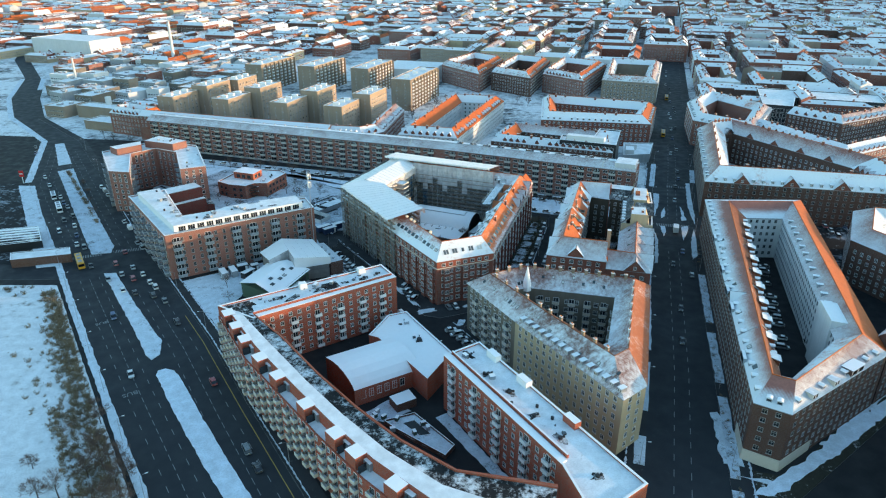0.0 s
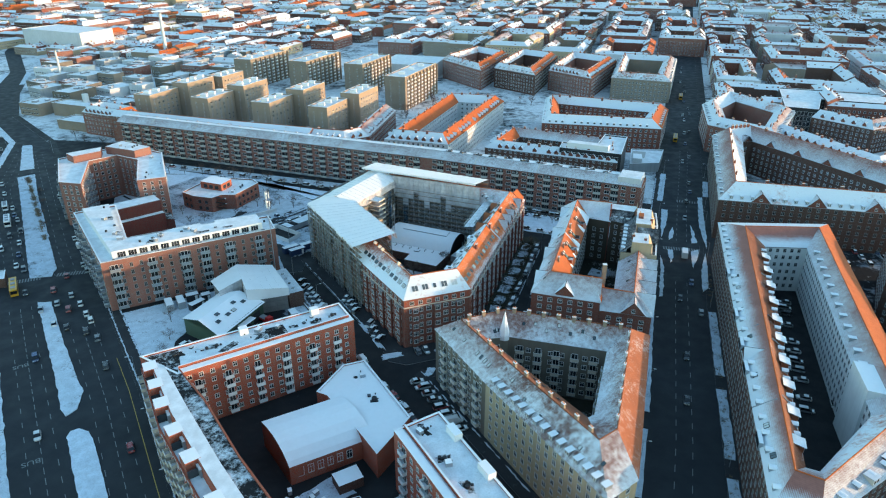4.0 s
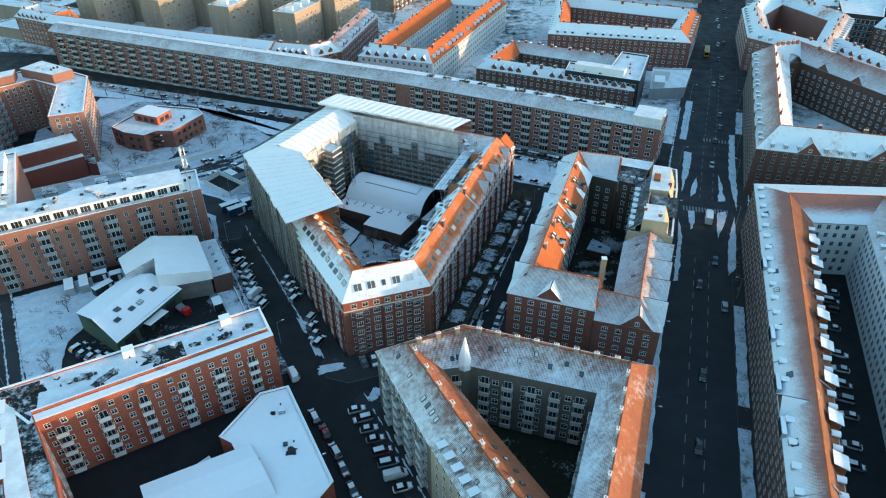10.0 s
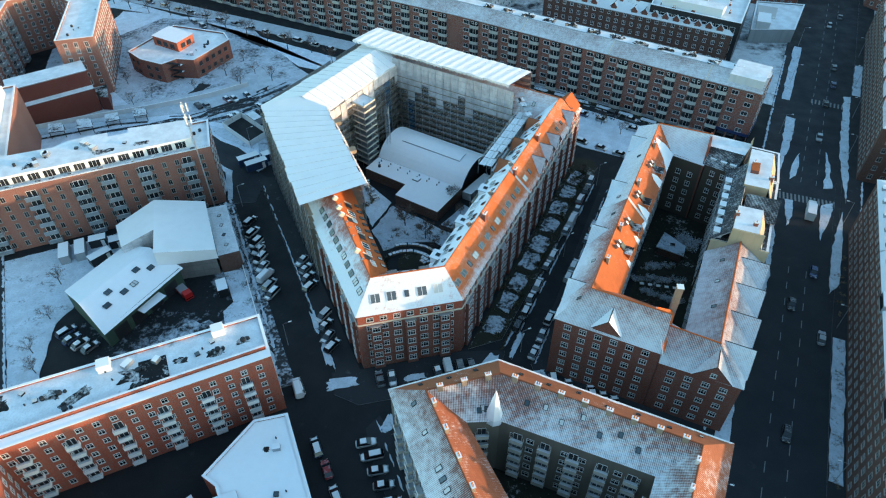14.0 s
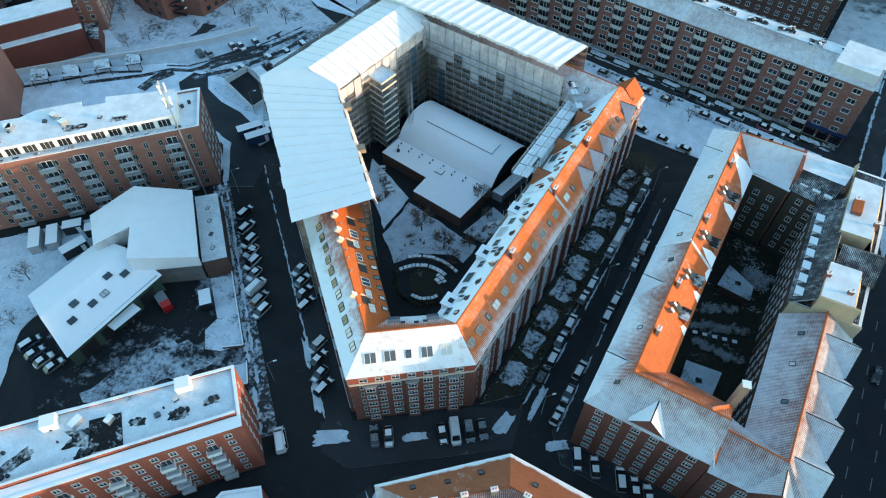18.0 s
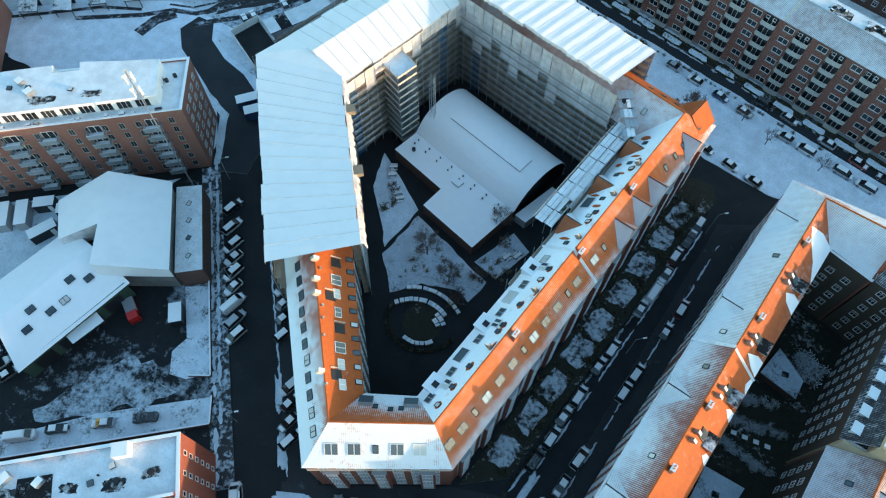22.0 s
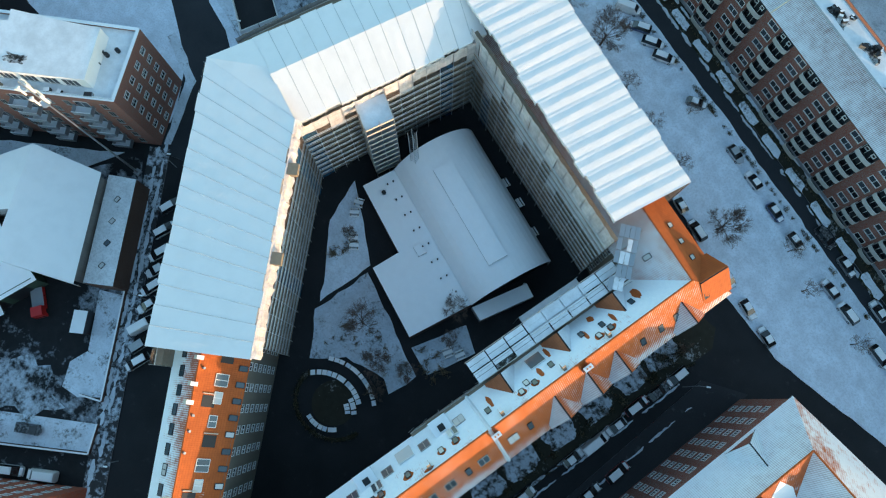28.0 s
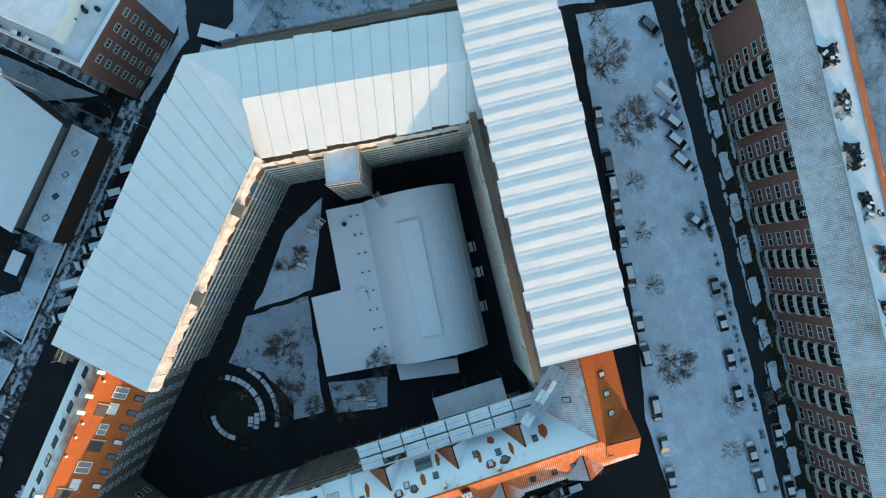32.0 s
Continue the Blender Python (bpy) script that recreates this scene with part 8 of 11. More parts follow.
RWL = [(-134.5, 288.4), (-121.0, 296.6), (-101.0, 307.0), (-84.2, 317.4), (-73.0, 327.0)]
for a, b in zip(RWL, RWL[1:]):
    d = (V2(b) - V2(a)).normalized() * 0.25
    part("wall", MB().prism([a, b, (b[0] - d.y, b[1] + d.x), (a[0] - d.y, a[1] + d.x)], 0, 1.7, SNOW, WHITEREN), rwall)
for k in range(6):
    a, b = Vector((-63.2, 303.8)), Vector((-52.6, 317.6))
    u, n = (b - a).normalized(), Vector((0.79, -0.61))
    p = a + u * (k * 2.9)
    q = [tuple(p - n * 2.6), tuple(p + n * 2.6), tuple(p + n * 2.6 + u * 2.75), tuple(p - n * 2.6 + u * 2.75)]
    e = thing("garage", "small flat garage under snow in a row", "garage", (p.x, p.y, 0), "garages beside the scaffolding")
    part("wall", MB().prism(q, 0, 2.3, GREY), e)
    part("roof", MB().prism(inset(ccw(q), -0.1), 2.3, 2.5, SNOWFLAT if k != 1 else BLACKFELT, DARK, True), e)
    part("door", MB().box((0, 0.05, 1.05), (2.2, 0.08, 2.0), DARK, on_wall(q[0], q[3], tuple(p), 1.37, 0)), e)
site = thing("site_fence", "white hoarding round a storage yard", "fence", (-66, 300, 0))
FS = [(-71.5, 299.9), (-58.7, 290.8), (-55.0, 298.0), (-67.8, 307.1)]
for i in range(4):
    a, b = V2(FS[i]), V2(FS[(i + 1) % 4])
    d = (b - a).normalized() * 0.12
    n = max(2, int((b - a).length / 3))
    for k in range(n):
        p, q = a.lerp(b, k / n), a.lerp(b, (k + 0.97) / n)
        part("panel", MB().prism([tuple(p), tuple(q), (q.x - d.y, q.y + d.x), (p.x - d.y, p.y + d.x)], 0, 2.0, WHITE), site)

# low wall of the workshop yard
yw = thing("yard_wall", "low brick yard wall capped with snow", "wall", (-30, 214, 0))
for a, b in (((-62, 191.9), (-25.7, 213.9)), ((-25.7, 213.9), (-28.0, 218.5)), ((-41.4, 239.7), (-30.2, 221.7)), ((-30.2, 221.7), (-34.1, 220.2))):
    d = (V2(b) - V2(a)).normalized() * 0.15
    n = (-d.y, d.x)
    part("wall", MB().prism([(a[0] + n[0], a[1] + n[1]), (b[0] + n[0], b[1] + n[1]), (b[0] - n[0], b[1] - n[1]), (a[0] - n[0], a[1] - n[1])], 0, 1.0, SNOW, BRICK_R), yw)

# ---- quarter behind the long block ----


peak_d = gable_dormer(2.2, 0.9, 1.3, 3.0, SLATESNOW, BRICK_M)


def simple(label, outer, inner, eave, ridge, wall, mats, floors, bay=3.0, w=1.3, h=1.5, closed=True, style="two", inside=True, rtile=None):
    r = Ring("apartment_block", label, outer, inner, eave, ridge, wall, wall, closed)
    r.roofs(mats, rtile)
    for k in range(r.n):
        r.windows(k, True, floors, bay, w, h, style, limit=6)
        if inside:
            r.windows(k, False, floors, bay * 1.1, w, h, style, limit=0)
    rr = random.Random(int(abs(outer[0][0]) * 7 + abs(outer[0][1])))
    hoods, stacks = [], []
    for k in range(r.n):
        ln = slope_len(r, k, True)
        n = int(ln / rr.choice((4.2, 5.4, 6.6)))
        hoods += [upright(r.on_slope(k, True, s, 0.14)) for s in span(3, ln - 3, max(1, n)) if rr.random() < 0.85]
        p, q = V2(r.r[k]), V2(r.r[(k + 1) % len(r.r)])
        d = (q - p).normalized()
        for i in range(int((q - p).length / 7)):
            c = p.lerp(q, (i + rr.uniform(0.2, 0.8)) * 7 / (q - p).length) + Vector((d.y, -d.x)) * rr.uniform(-1.2, 1.2)
            stacks.append(Matrix.Translation((c.x, c.y, ridge - 0.7)) @ Matrix.Rotation(math.atan2(d.y, d.x), 4, "Z"))
    part("dormer", stamp("dormer", rr.choice((small_d, round_d, peak_d)), hoods), r.e, "row of small roof dormers", Matrix(), "stuff")
    part("chimney", stamp("chimney", CHIM, stacks), r.e, "brick chimneys along the ridge", Matrix(), "stuff")
    return r


F4 = [1.5, 4.4, 7.3, 10.2, 13.1]
simple("cream courtyard block with bare orange roof slopes", [(-28, 400), (8.5, 390), (46, 497), (6, 507)], [(-13, 408), (2.5, 404), (33, 490), (14, 494)], 15.5, 20.0, WHITEREN, [(SLATESNOW, SLATESNOW), (TILE, TILE), (SLATESNOW, SLATESNOW), (TILE, TILE)], F4, rtile=TILE)
simple("dark brick courtyard block with snowy mansard", [(29, 387), (96, 361), (108, 394), (44.5, 422)], [(42, 391), (90, 372), (97, 389), (50, 409)], 15, 18.5, BRICK_R, [(SLATESNOW, SLATESNOW), (SLATESNOW, SLATESNOW), (SLATESNOW, TILEPINK), (SLATESNOW, TILE)], F4)
blk = flat_block("office_block", "black-clad office block with snowy roof terrace", [(68, 373.5), (98, 361.5), (108.5, 394), (97, 399), (88, 377), (71, 384)], 18.5, DARK, SNOWFLAT, 0.6, WHITE, "office building")
wall_windows(blk, (68, 373.5), (98, 361.5), (90, 385), [1, 4.5, 8, 11.5, 15], 2.4, 1.9, 2.2, "one", limit=30)
part("roof_pavilion", MB().prism([(72, 374.5), (92, 366.5), (94, 371), (74, 379)], 18.5, 21.5, SNOWFLAT, WHITE), blk)
simple("red brick courtyard block with orange hipped corners", [(66, 437), (136, 424), (154, 473), (76, 503)], [(78, 446), (127, 437), (140, 466), (83, 489)], 16, 20.5, BRICK_M, [(TILESNOW, SLATESNOW), (TILE, SLATESNOW), (SLATESNOW, SLATESNOW), (SLATESNOW, TILE)], F4, rtile=TILE)
g1 = flat_block("shop_pavilion", "low pavilion with glazed snowy roof at the street", [(110, 388.2), (117.5, 416.6), (136.4, 415.6), (127, 390.6)], 5.0, LIGHTREN, SNOWFLAT, 0.4, WHITE, "shop")
part("roof_light", MB().prism([(117.2, 412), (124.5, 410), (121.4, 400), (114.6, 401)], 5.0, 5.7, SKYGLASS, WHITE), g1, "large glazed roof light")
part("upper_box", MB().prism([(112, 390.4), (117, 389.6), (119, 398.5), (114.4, 399.5)], 5.0, 8.0, SNOW, WHITEREN), g1)
for k, (o, i, wl) in enumerate([
        ([(-1, 661), (33, 606), (62, 690), (34, 722)], [(10, 664), (29, 630), (49, 686), (33, 705)], BRICK_L),
        ([(45, 619), (77, 586), (108, 680), (78, 706)], [(54, 626), (71, 607), (95, 676), (77, 690)], BRICK_R),
        ([(91, 609), (121, 573), (159, 656), (124, 690)], [(101, 616), (117, 595), (144, 655), (124, 673)], BRICK_L),
        ([(138, 578), (181, 560), (216, 664), (168, 680)], [(149, 585), (173, 575), (202, 657), (173, 667)], BRICK_Y)]):
    simple("brick courtyard block with an orange ridge", o, i, 17, 21, wl, [(TILEHALF, TILE), (TILE if k < 3 else TILEPINK, TILEHALF), (TILEPINK, SLATESNOW), (TILEHALF, TILEHALF)], F4, inside=False, rtile=TILE)
simple("brown brick corner block with frosted orange roofs", [(166, 431), (194, 399), (233, 463), (207, 520), (180, 484)], [(179, 436), (194, 419), (219, 462), (206, 494), (189, 473)], 17, 21, BRICK_L, [(SLATESNOW, TILEHALF), (TILEPINK, SLATESNOW), (SLATESNOW, TILEHALF), (SLATESNOW, SLATESNOW), (SLATESNOW, TILEPINK)], F4, inside=False)
simple("long brown brick block with snowy mansard roof", [(199, 420), (224, 350), (262, 372), (330, 420)], [(212, 423), (230, 368), (257, 384), (322, 431)], 16, 20, BRICK_L, [(SLATESNOW, SLATESNOW), (SLATESNOW, SLATESNOW), (TILEPINK, SLATESNOW)], F4, closed=False, inside=False)
simple("brick block with a row of roof gables", [(240, 455), (262, 425), (345, 470)], [(252, 462), (266, 439), (338, 482)], 16, 20, BRICK_R, [(SLATESNOW, SLATESNOW), (TILEPINK, SLATESNOW)], F4, closed=False, inside=False)
gl = flat_block("office_block", "dark glazed office block with a snowy roof edge", [(228, 468), (250, 528), (330, 500), (318, 470), (262, 490), (246, 460)], 19, DARK, SNOWFLAT, 0.5, WHITE, "office building")
wall_windows(gl, (228, 468), (246, 460), (250, 500), [1, 4.4, 7.8, 11.2, 14.6], 2.2, 1.9, 2.6, "one", limit=20)
wall_windows(gl, (246, 460), (262, 490), (250, 500), [1, 4.4, 7.8, 11.2, 14.6], 2.2, 1.9, 2.6, "one", limit=20)
wall_windows(gl, (262, 490), (318, 470), (280, 510), [1, 4.4, 7.8, 11.2, 14.6], 2.2, 1.9, 2.6, "one", limit=20)

# the lower row behind the long block
lowrow = Ring("apartment_block", "lower terrace row under snow with an orange end", [(-208, 444), (-138, 421), (-72, 402)], [(-204, 455), (-134, 432), (-69, 413)], 17.0, 19.6, BRICK_L, BRICK_L, False)
lowrow.roofs([(SLATESNOW, SLATESNOW), (TILESNOW, TILEPINK)], TILE)
for k in range(2):
    lowrow.windows(k, True, [9.6, 12.3, 15.0], 3.0, 1.3, 1.2, "two", limit=0)
simple("rounded brick corner block with dormers", [(-72, 402), (-50, 398), (-38, 408), (-28, 470)], [(-68, 414), (-54, 410), (-49, 414), (-40, 472)], 15, 19, BRICK_M, [(SLATESNOW, SLATESNOW), (SLATESNOW, SLATESNOW), (TILEPINK, TILESNOW)], F4, closed=False, inside=False, rtile=TILE)
simple("corner house at the avenue with an orange gable", [(-236, 462), (-204, 448), (-198, 462), (-228, 478)], [(-227, 465), (-208, 457), (-206, 461), (-225, 470)], 15, 19, BRICK_L, [(SLATESNOW, SLATESNOW), (TILE, SLATESNOW), (SLATESNOW, SLATESNOW), (SLATESNOW, SLATESNOW)], F4, inside=False)

# towers
EX, EN = Vector((0.945, -0.327)), Vector((0.327, 0.945))


def tower(x, y, w, d, h, wall, label, balc=False):
    p = Vector((x, y))
    q = [p, p + EX * w, p + EX * w + EN * d, p + EN * d]
    q = [tuple(v) for v in q]
    e = flat_block("tower_block", label, q, h, wall, SNOWFLAT, 0.7, CREAM, "tower block")
    mid = tuple(p + EX * w / 2 + EN * d / 2)
    fl = [1.2 + 2.8 * k for k in range(int(h / 2.8))]
    for a, b in ((q[0], q[1]), (q[3], q[0])):
        wall_windows(e, a, b, mid, fl, 7.0, 0.8, 1.0, "one", limit=0)
    n = int(d / 6.5)
    if balc:
        put_all("balcony", BAL_A, [on_wall(q[1], q[2], mid, s, z) for s in span(1, d - 1, n) for z in fl], e, 0)
        for k in range(n):
            m = on_wall(q[1], q[2], mid, (k + 1) * d / n, 0)
            part("fin_wall", MB().box((0, 0.7, h / 2), (0.4, 1.4, h), CONC, m), e)
    else:
        wall_windows(e, q[1], q[2], mid, fl, 4.0, 1.6, 1.4, "two", limit=0)
    for k in range(3):
        c = p + EX * (w * 0.5) + EN * (d * (0.2 + 0.3 * k))
        part("roof_hood", MB().box((c.x, c.y, h + 1.1), (4.2, 3.4, 2.2), WHITE, None, SNOW), e)


for x, y in ((-209.5, 482.6), (-166.7, 474.0), (-122.0, 462.0), (-82.3, 450.5)):
    tower(x, y, 14, 28, 21.5, CONC, "sandy concrete tower slab with a snowy roof")
    p = Vector((x, y)) + EN * 29 + EX * 8
    tower(p.x, p.y, 14, 29, 24.8, CONC, "sandy concrete tower slab lit from the side")
p = Vector((-209.5, 482.6)) + EN * 60 + EX * 14
tower(p.x, p.y, 14, 26, 24.3, CONC, "sandy concrete tower slab with a snowy roof")
for x, y, d in ((-180, 611, 56), (-130.5, 602, 58), (-81.4, 590, 54), (-42, 537, 64)):
    tower(x, y, 17, d, 24.3, BRICK_Y, "yellow brick slab with balcony fronts", True)
flat_block("office_block", "white flat-roofed office behind the slabs", [(-60, 655), (-10, 640), (2, 690), (-48, 705)], 14, WHITEREN, SNOWFLAT, 0.4, None, "office building")

# low works area beyond the junction
rw = random.Random(21)
for i in range(9):
    for j in range(11):
        x, y = -420 + i * 27 + (j % 2) * 9, 505 + j * 29 + i * 2
        if x > -222 and y < 620 or x > -200 or x < -368 + (790 - y) * 0.55 - 98:
            continue
        if rw.random() < 0.06:
            continue
        w, d, h = rw.uniform(12, 24), rw.uniform(12, 26), rw.uniform(4, 11)
        a = radians(rw.choice([-19, -19, -30]))
        ca, sa = math.cos(a), math.sin(a)
        q = [(x + ca * u - sa * v, y + sa * u + ca * v) for u, v in ((0, 0), (w, 0), (w, d), (0, d))]
        e = flat_block("works_building", "low works building with a snowy flat roof", q, h, rw.choice([WHITEREN, GREYREN, LIGHTREN, BRICK_L, LIGHTREN, BRICK_Y]), SNOWFLAT, 0.4, None, "works building")
        wall_windows(e, q[0], q[1], q[2], [1.2 + 3.2 * k for k in range(max(1, int(h / 3.4)))], 3.0, 1.8, 1.3, "pair", limit=0)
        for k in range(rw.randint(1, 3)):
            u, v = rw.uniform(0.2, 0.8) * w, rw.uniform(0.2, 0.8) * d
            part("roof_unit", MB().box((x + ca * u - sa * v, y + sa * u + ca * v, h + 0.7), (rw.uniform(2, 4), rw.uniform(2, 4), 1.4), GREY, None, SNOW), e)
for x, y, h, r0 in ((-304.9, 765, 46, 2.0), (-352, 640, 26, 1.2)):
    ch = thing("chimney", "tall white works chimney", "chimney", (x, y, 0))
    part("shaft", MB().tube((x, y, 0), (x, y, h), r0, r0 * 0.7, WHITEREN, 14), ch)
    part("cap", MB().tube((x, y, h), (x, y, h + 1.2), r0 * 0.75, r0 * 0.75, GREY, 14), ch)
silo = thing("silo", "white cylindrical silo of the works", "silo", (-262, 515, 0))
part("shell", MB().tube((-262, 515, 0), (-262, 515, 15), 2.2, 2.2, WHITEREN, 14), silo)
flat_block("depot", "pale yellow depot with flat snowy roofs", [(-286, 511), (-254, 499), (-205, 482), (-201, 492), (-249, 510), (-281, 523)], 9, BRICK_Y, SNOWFLAT, 0.4, WHITE, "depot")
flat_block("depot", "low yellow brick depot wing", [(-262, 474), (-232, 463), (-226, 478), (-256, 488)], 6, BRICK_Y, SNOWFLAT, 0.4, WHITE, "depot")
flat_block("white_hall", "large white windowless hall", [(-500, 830), (-410, 790), (-395, 835), (-480, 872)], 22, WHITEREN, SNOWFLAT, 0.4, None, "hall")

# sheds beyond the avenue
for k, (q, h, mt) in enumerate([([(-203, 276), (-187, 280), (-176, 263), (-192, 258)], 3.4, DARK), ([(-182, 250), (-160, 256), (-156, 249), (-178, 243)], 3.6, BRICK_R), ([(-230, 262), (-206, 268), (-200, 254), (-224, 248)], 4.5, GREY), ([(-262, 300), (-238, 310), (-230, 296), (-254, 286)], 5, WHITEREN), ([(-256, 262), (-236, 268), (-232, 252), (-252, 246)], 5, BRICK_L)]):
    e = flat_block("shed", "low depot shed under snow", q, h, mt, SNOWFLAT if k else FELT, 0.2, None, "shed")
    if k == 0:
        for i in range(6):
            p, r = lerp(q[0], q[3], (i + 0.3) / 6), lerp(q[1], q[2], (i + 0.3) / 6)
            part("roof_panel", MB().prism([p, r, lerp(r, q[2], 0.1), lerp(p, q[3], 0.1)], h, h + 0.25, SNOW), e)
sg = thing("petrol_sign", "red and white forecourt sign on a post", "sign", (-236, 351, 0))
part("post", MB().tube((-236, 351, 0), (-236, 351, 4), 0.2, 0.2, WHITE, 6), sg)
part("panel", MB().box((-236, 351, 5.6), (2.4, 0.4, 3.4), REDPAINT), sg)
part("white_bar", MB().box((-236, 350.75, 5.6), (1.8, 0.1, 0.7), WHITE), sg)

# row across the side street, south-east of the long street block
se = Ring("apartment_block", "brown brick row across the side street with frosted roof", [(89, 99), (196, 184)], [(97, 89), (204, 174)], 18.0, 22.5, BRICK_R, BRICK_R, closed=False)
se.roofs([(TILEPINK, TILEPINK)], TILE)
se.windows(0, True, [1.4, 4.3, 7.2, 10.1, 13.0, 15.7], 2.9, 1.4, 1.5, "two", limit=20)

# ---- vehicles ----


def car_paint(name, c):
    n = Nodes(name, 0.3, 0.1, 0.5)
    f = n.ramp(n.noise(2.5, 5.0), 0.45, 0.62, 0, 0.35)
    return n.out(n.mix(f, c, (0.5, 0.53, 0.56)))


PAINTS = [car_paint("car_paint_" + k, c) for k, c in (("white", (0.7, 0.7, 0.7)), ("silver", (0.4, 0.42, 0.44)), ("grey", (0.16, 0.17, 0.18)), ("black", (0.02, 0.02, 0.022)), ("blue", (0.03, 0.06, 0.16)), ("red", (0.3, 0.02, 0.02)))]
NAMES = ["white", "silver", "grey", "black", "dark blue", "red"]
WHEEL = MB().tube((0, -0.11, 0), (0, 0.11, 0), 0.32, 0.32, RUBBER, 10).tube((0, -0.12, 0), (0, 0.12, 0), 0.18, 0.18, STEEL, 8).data("wheel")


def car_body(l, w, belt, hood, paint):
    """A shell with rounded corners in plan, lower at the bonnet."""
    mb = MB()

    def loop(k, z, front=1.0):
        a, b = l / 2 * k, w / 2 * k
        c = 0.28
        return [(-a + c, -b, z), (a - c * 1.6, -b, z), (a, -b + c * 1.4, z), (a, b - c * 1.4, z), (a - c * 1.6, b, z), (-a + c, b, z), (-a, b - c, z), (-a, -b + c, z)]
    l0, l1, l2 = loop(0.96, 0.22), loop(1.0, 0.5), loop(0.95, belt)
    l2 = [(x, y, z - (hood if x > l * 0.2 else 0)) for x, y, z in l2]
    for lo, hi in ((l0, l1), (l1, l2)):
        for i in range(8):
            j = (i + 1) % 8
            mb.face([lo[i], lo[j], hi[j], hi[i]], paint)
    mb.face(l2, paint)
    mb.face(list(reversed(l0)), DARK)
    return mb.data("body")


def cabin(l0, l1, t0, t1, w, z0, z1, mat):
    mb = MB()
    b, t = w / 2, w / 2 * 0.8
    lo = [(l0, -b, z0), (l1, -b, z0), (l1, b, z0), (l0, b, z0)]
    hi = [(t0, -t, z1), (t1, -t, z1), (t1, t, z1), (t0, t, z1)]
    mb.hexa(lo, hi, mat)
    return mb.data("cabin_glass")


def car_thing(kind, paint, pname, snow):
    van = kind == "van"
    l, w, h = (5.3, 1.95, 2.1) if van else ((4.7, 1.82, 1.62) if kind == "estate" else (4.25, 1.75, 1.46))
    top = "with a snow-covered roof" if snow else "with a bare roof"
    e = thing("van" if van else "car", "%s parked %s %s" % (pname, "van" if van else "passenger car", top), "van" if van else "car")
    belt = 1.15 if van else 0.88
    part("body", car_body(l, w, belt, 0.12, paint), e, "", Matrix())
    a0, a1, b0, b1 = (-l / 2 + 0.06, l / 2 - 0.75, -l / 2 + (0.12 if van else 0.55), l / 2 - (1.5 if van else 1.75)) if van or kind == "estate" else (-l / 2 + 0.25, l / 2 - 1.05, -l / 2 + 0.95, l / 2 - 1.95)
    part("cabin_glass", cabin(a0, a1, b0, b1, w * 0.94, belt - 0.02, h - 0.06, CARGLASS if not van else paint), e, "", Matrix())
    tw = w * 0.94 * 0.8
    mb = MB()
    k = 0.12 if snow else 0.05
    mb.box(((b0 + b1) / 2, 0, h - 0.05 + k / 2), (b1 - b0 + (-0.04 if snow else 0.06), tw + (-0.1 if snow else 0.06), k), SNOW if snow else paint, taper=0.88 if snow else 0.94)
    part("roof", mb, e, "", Matrix())
    if snow:
        part("bonnet_snow", MB().box((l / 2 - 0.55, 0, belt - 0.08), (0.72, w * 0.7, 0.09), SNOW, taper=0.8), e, "", Matrix())
    if van:
        part("windscreen", MB().face([(a1 + 0.02, -w * 0.4, belt + 0.05), (a1 + 0.02, w * 0.4, belt + 0.05), (b1 + 0.05, w * 0.34, h - 0.12), (b1 + 0.05, -w * 0.34, h - 0.12)], CARGLASS), e, "", Matrix())
    for x in (-l * 0.3, l * 0.31):
        for y in (-w / 2 + 0.1, w / 2 - 0.1):
            part("wheel", WHEEL, e, "", Matrix.Translation((x, y, 0.32)))
    for y in (-w * 0.33, w * 0.33):
        part("headlight", MB().box((l / 2 - 0.02, y, 0.66), (0.08, 0.36, 0.14), HEADLAMP), e, "", Matrix())
    return e


CARS = {}


def car(x, y, deg, kind="car", col=0, snow=True, z=0.0, group=""):
    """deg: the way it points, anticlockwise from +x."""
    key = (kind, col, snow)
    m = Matrix.Translation((x, y, z)) @ Matrix.Rotation(radians(deg), 4, "Z")
    if key not in CARS:
        CARS[key] = car_thing(kind, PAINTS[col], NAMES[col], snow)
        CARS[key].matrix_basis = m
        ob = CARS[key]
    else:
        ob = copy_thing(CARS[key], m)
    if group:
        ob["group"] = group
    return ob


rc = random.Random(5)


def anycar(x, y, deg, snow=0.85, z=0.0, group="", jig=2.0):
    kind = rc.choices(["car", "estate", "van"], [6, 4, 0.45])[0]
    col = rc.choices([0, 1, 2, 3, 4, 5], [3, 4, 4, 3, 1.3, 0.7])[0]
    return car(x, y, deg + rc.uniform(-jig, jig) + (180 if rc.random() < 0.3 else 0), kind, 0 if kind == "van" else col, rc.random() < snow, z, group)


g = "cars parked along the scaffolded street"
for x, y in [(-45.3, 255.7), (-43.0, 251.5), (-40.6, 247.8), (-38.9, 245.0), (-37.3, 242.2), (-35.6, 239.2), (-33.7, 236.1), (-31.7, 233.3), (-30.0, 230.6)]:
    anycar(x, y, 70, group=g)
for x, y in [(-26.2, 242.8), (-24.4, 240.2), (-22.9, 237.4), (-21.4, 234.4), (-15.4, 225.6), (-14.0, 222.8), (-12.6, 219.4), (-10.8, 216.9)]:
    anycar(x, y, 68, group=g)
car(-15.0, 204.6, 120, "van", 0)
for x, y in ((2.1, 209.6), (4.7, 210.2), (14.4, 213.2), (16.7, 214.0), (19.2, 215.0), (21.6, 215.9)):
    anycar(x, y, 111, 0.5, 0.13, "cars before the gabled front")
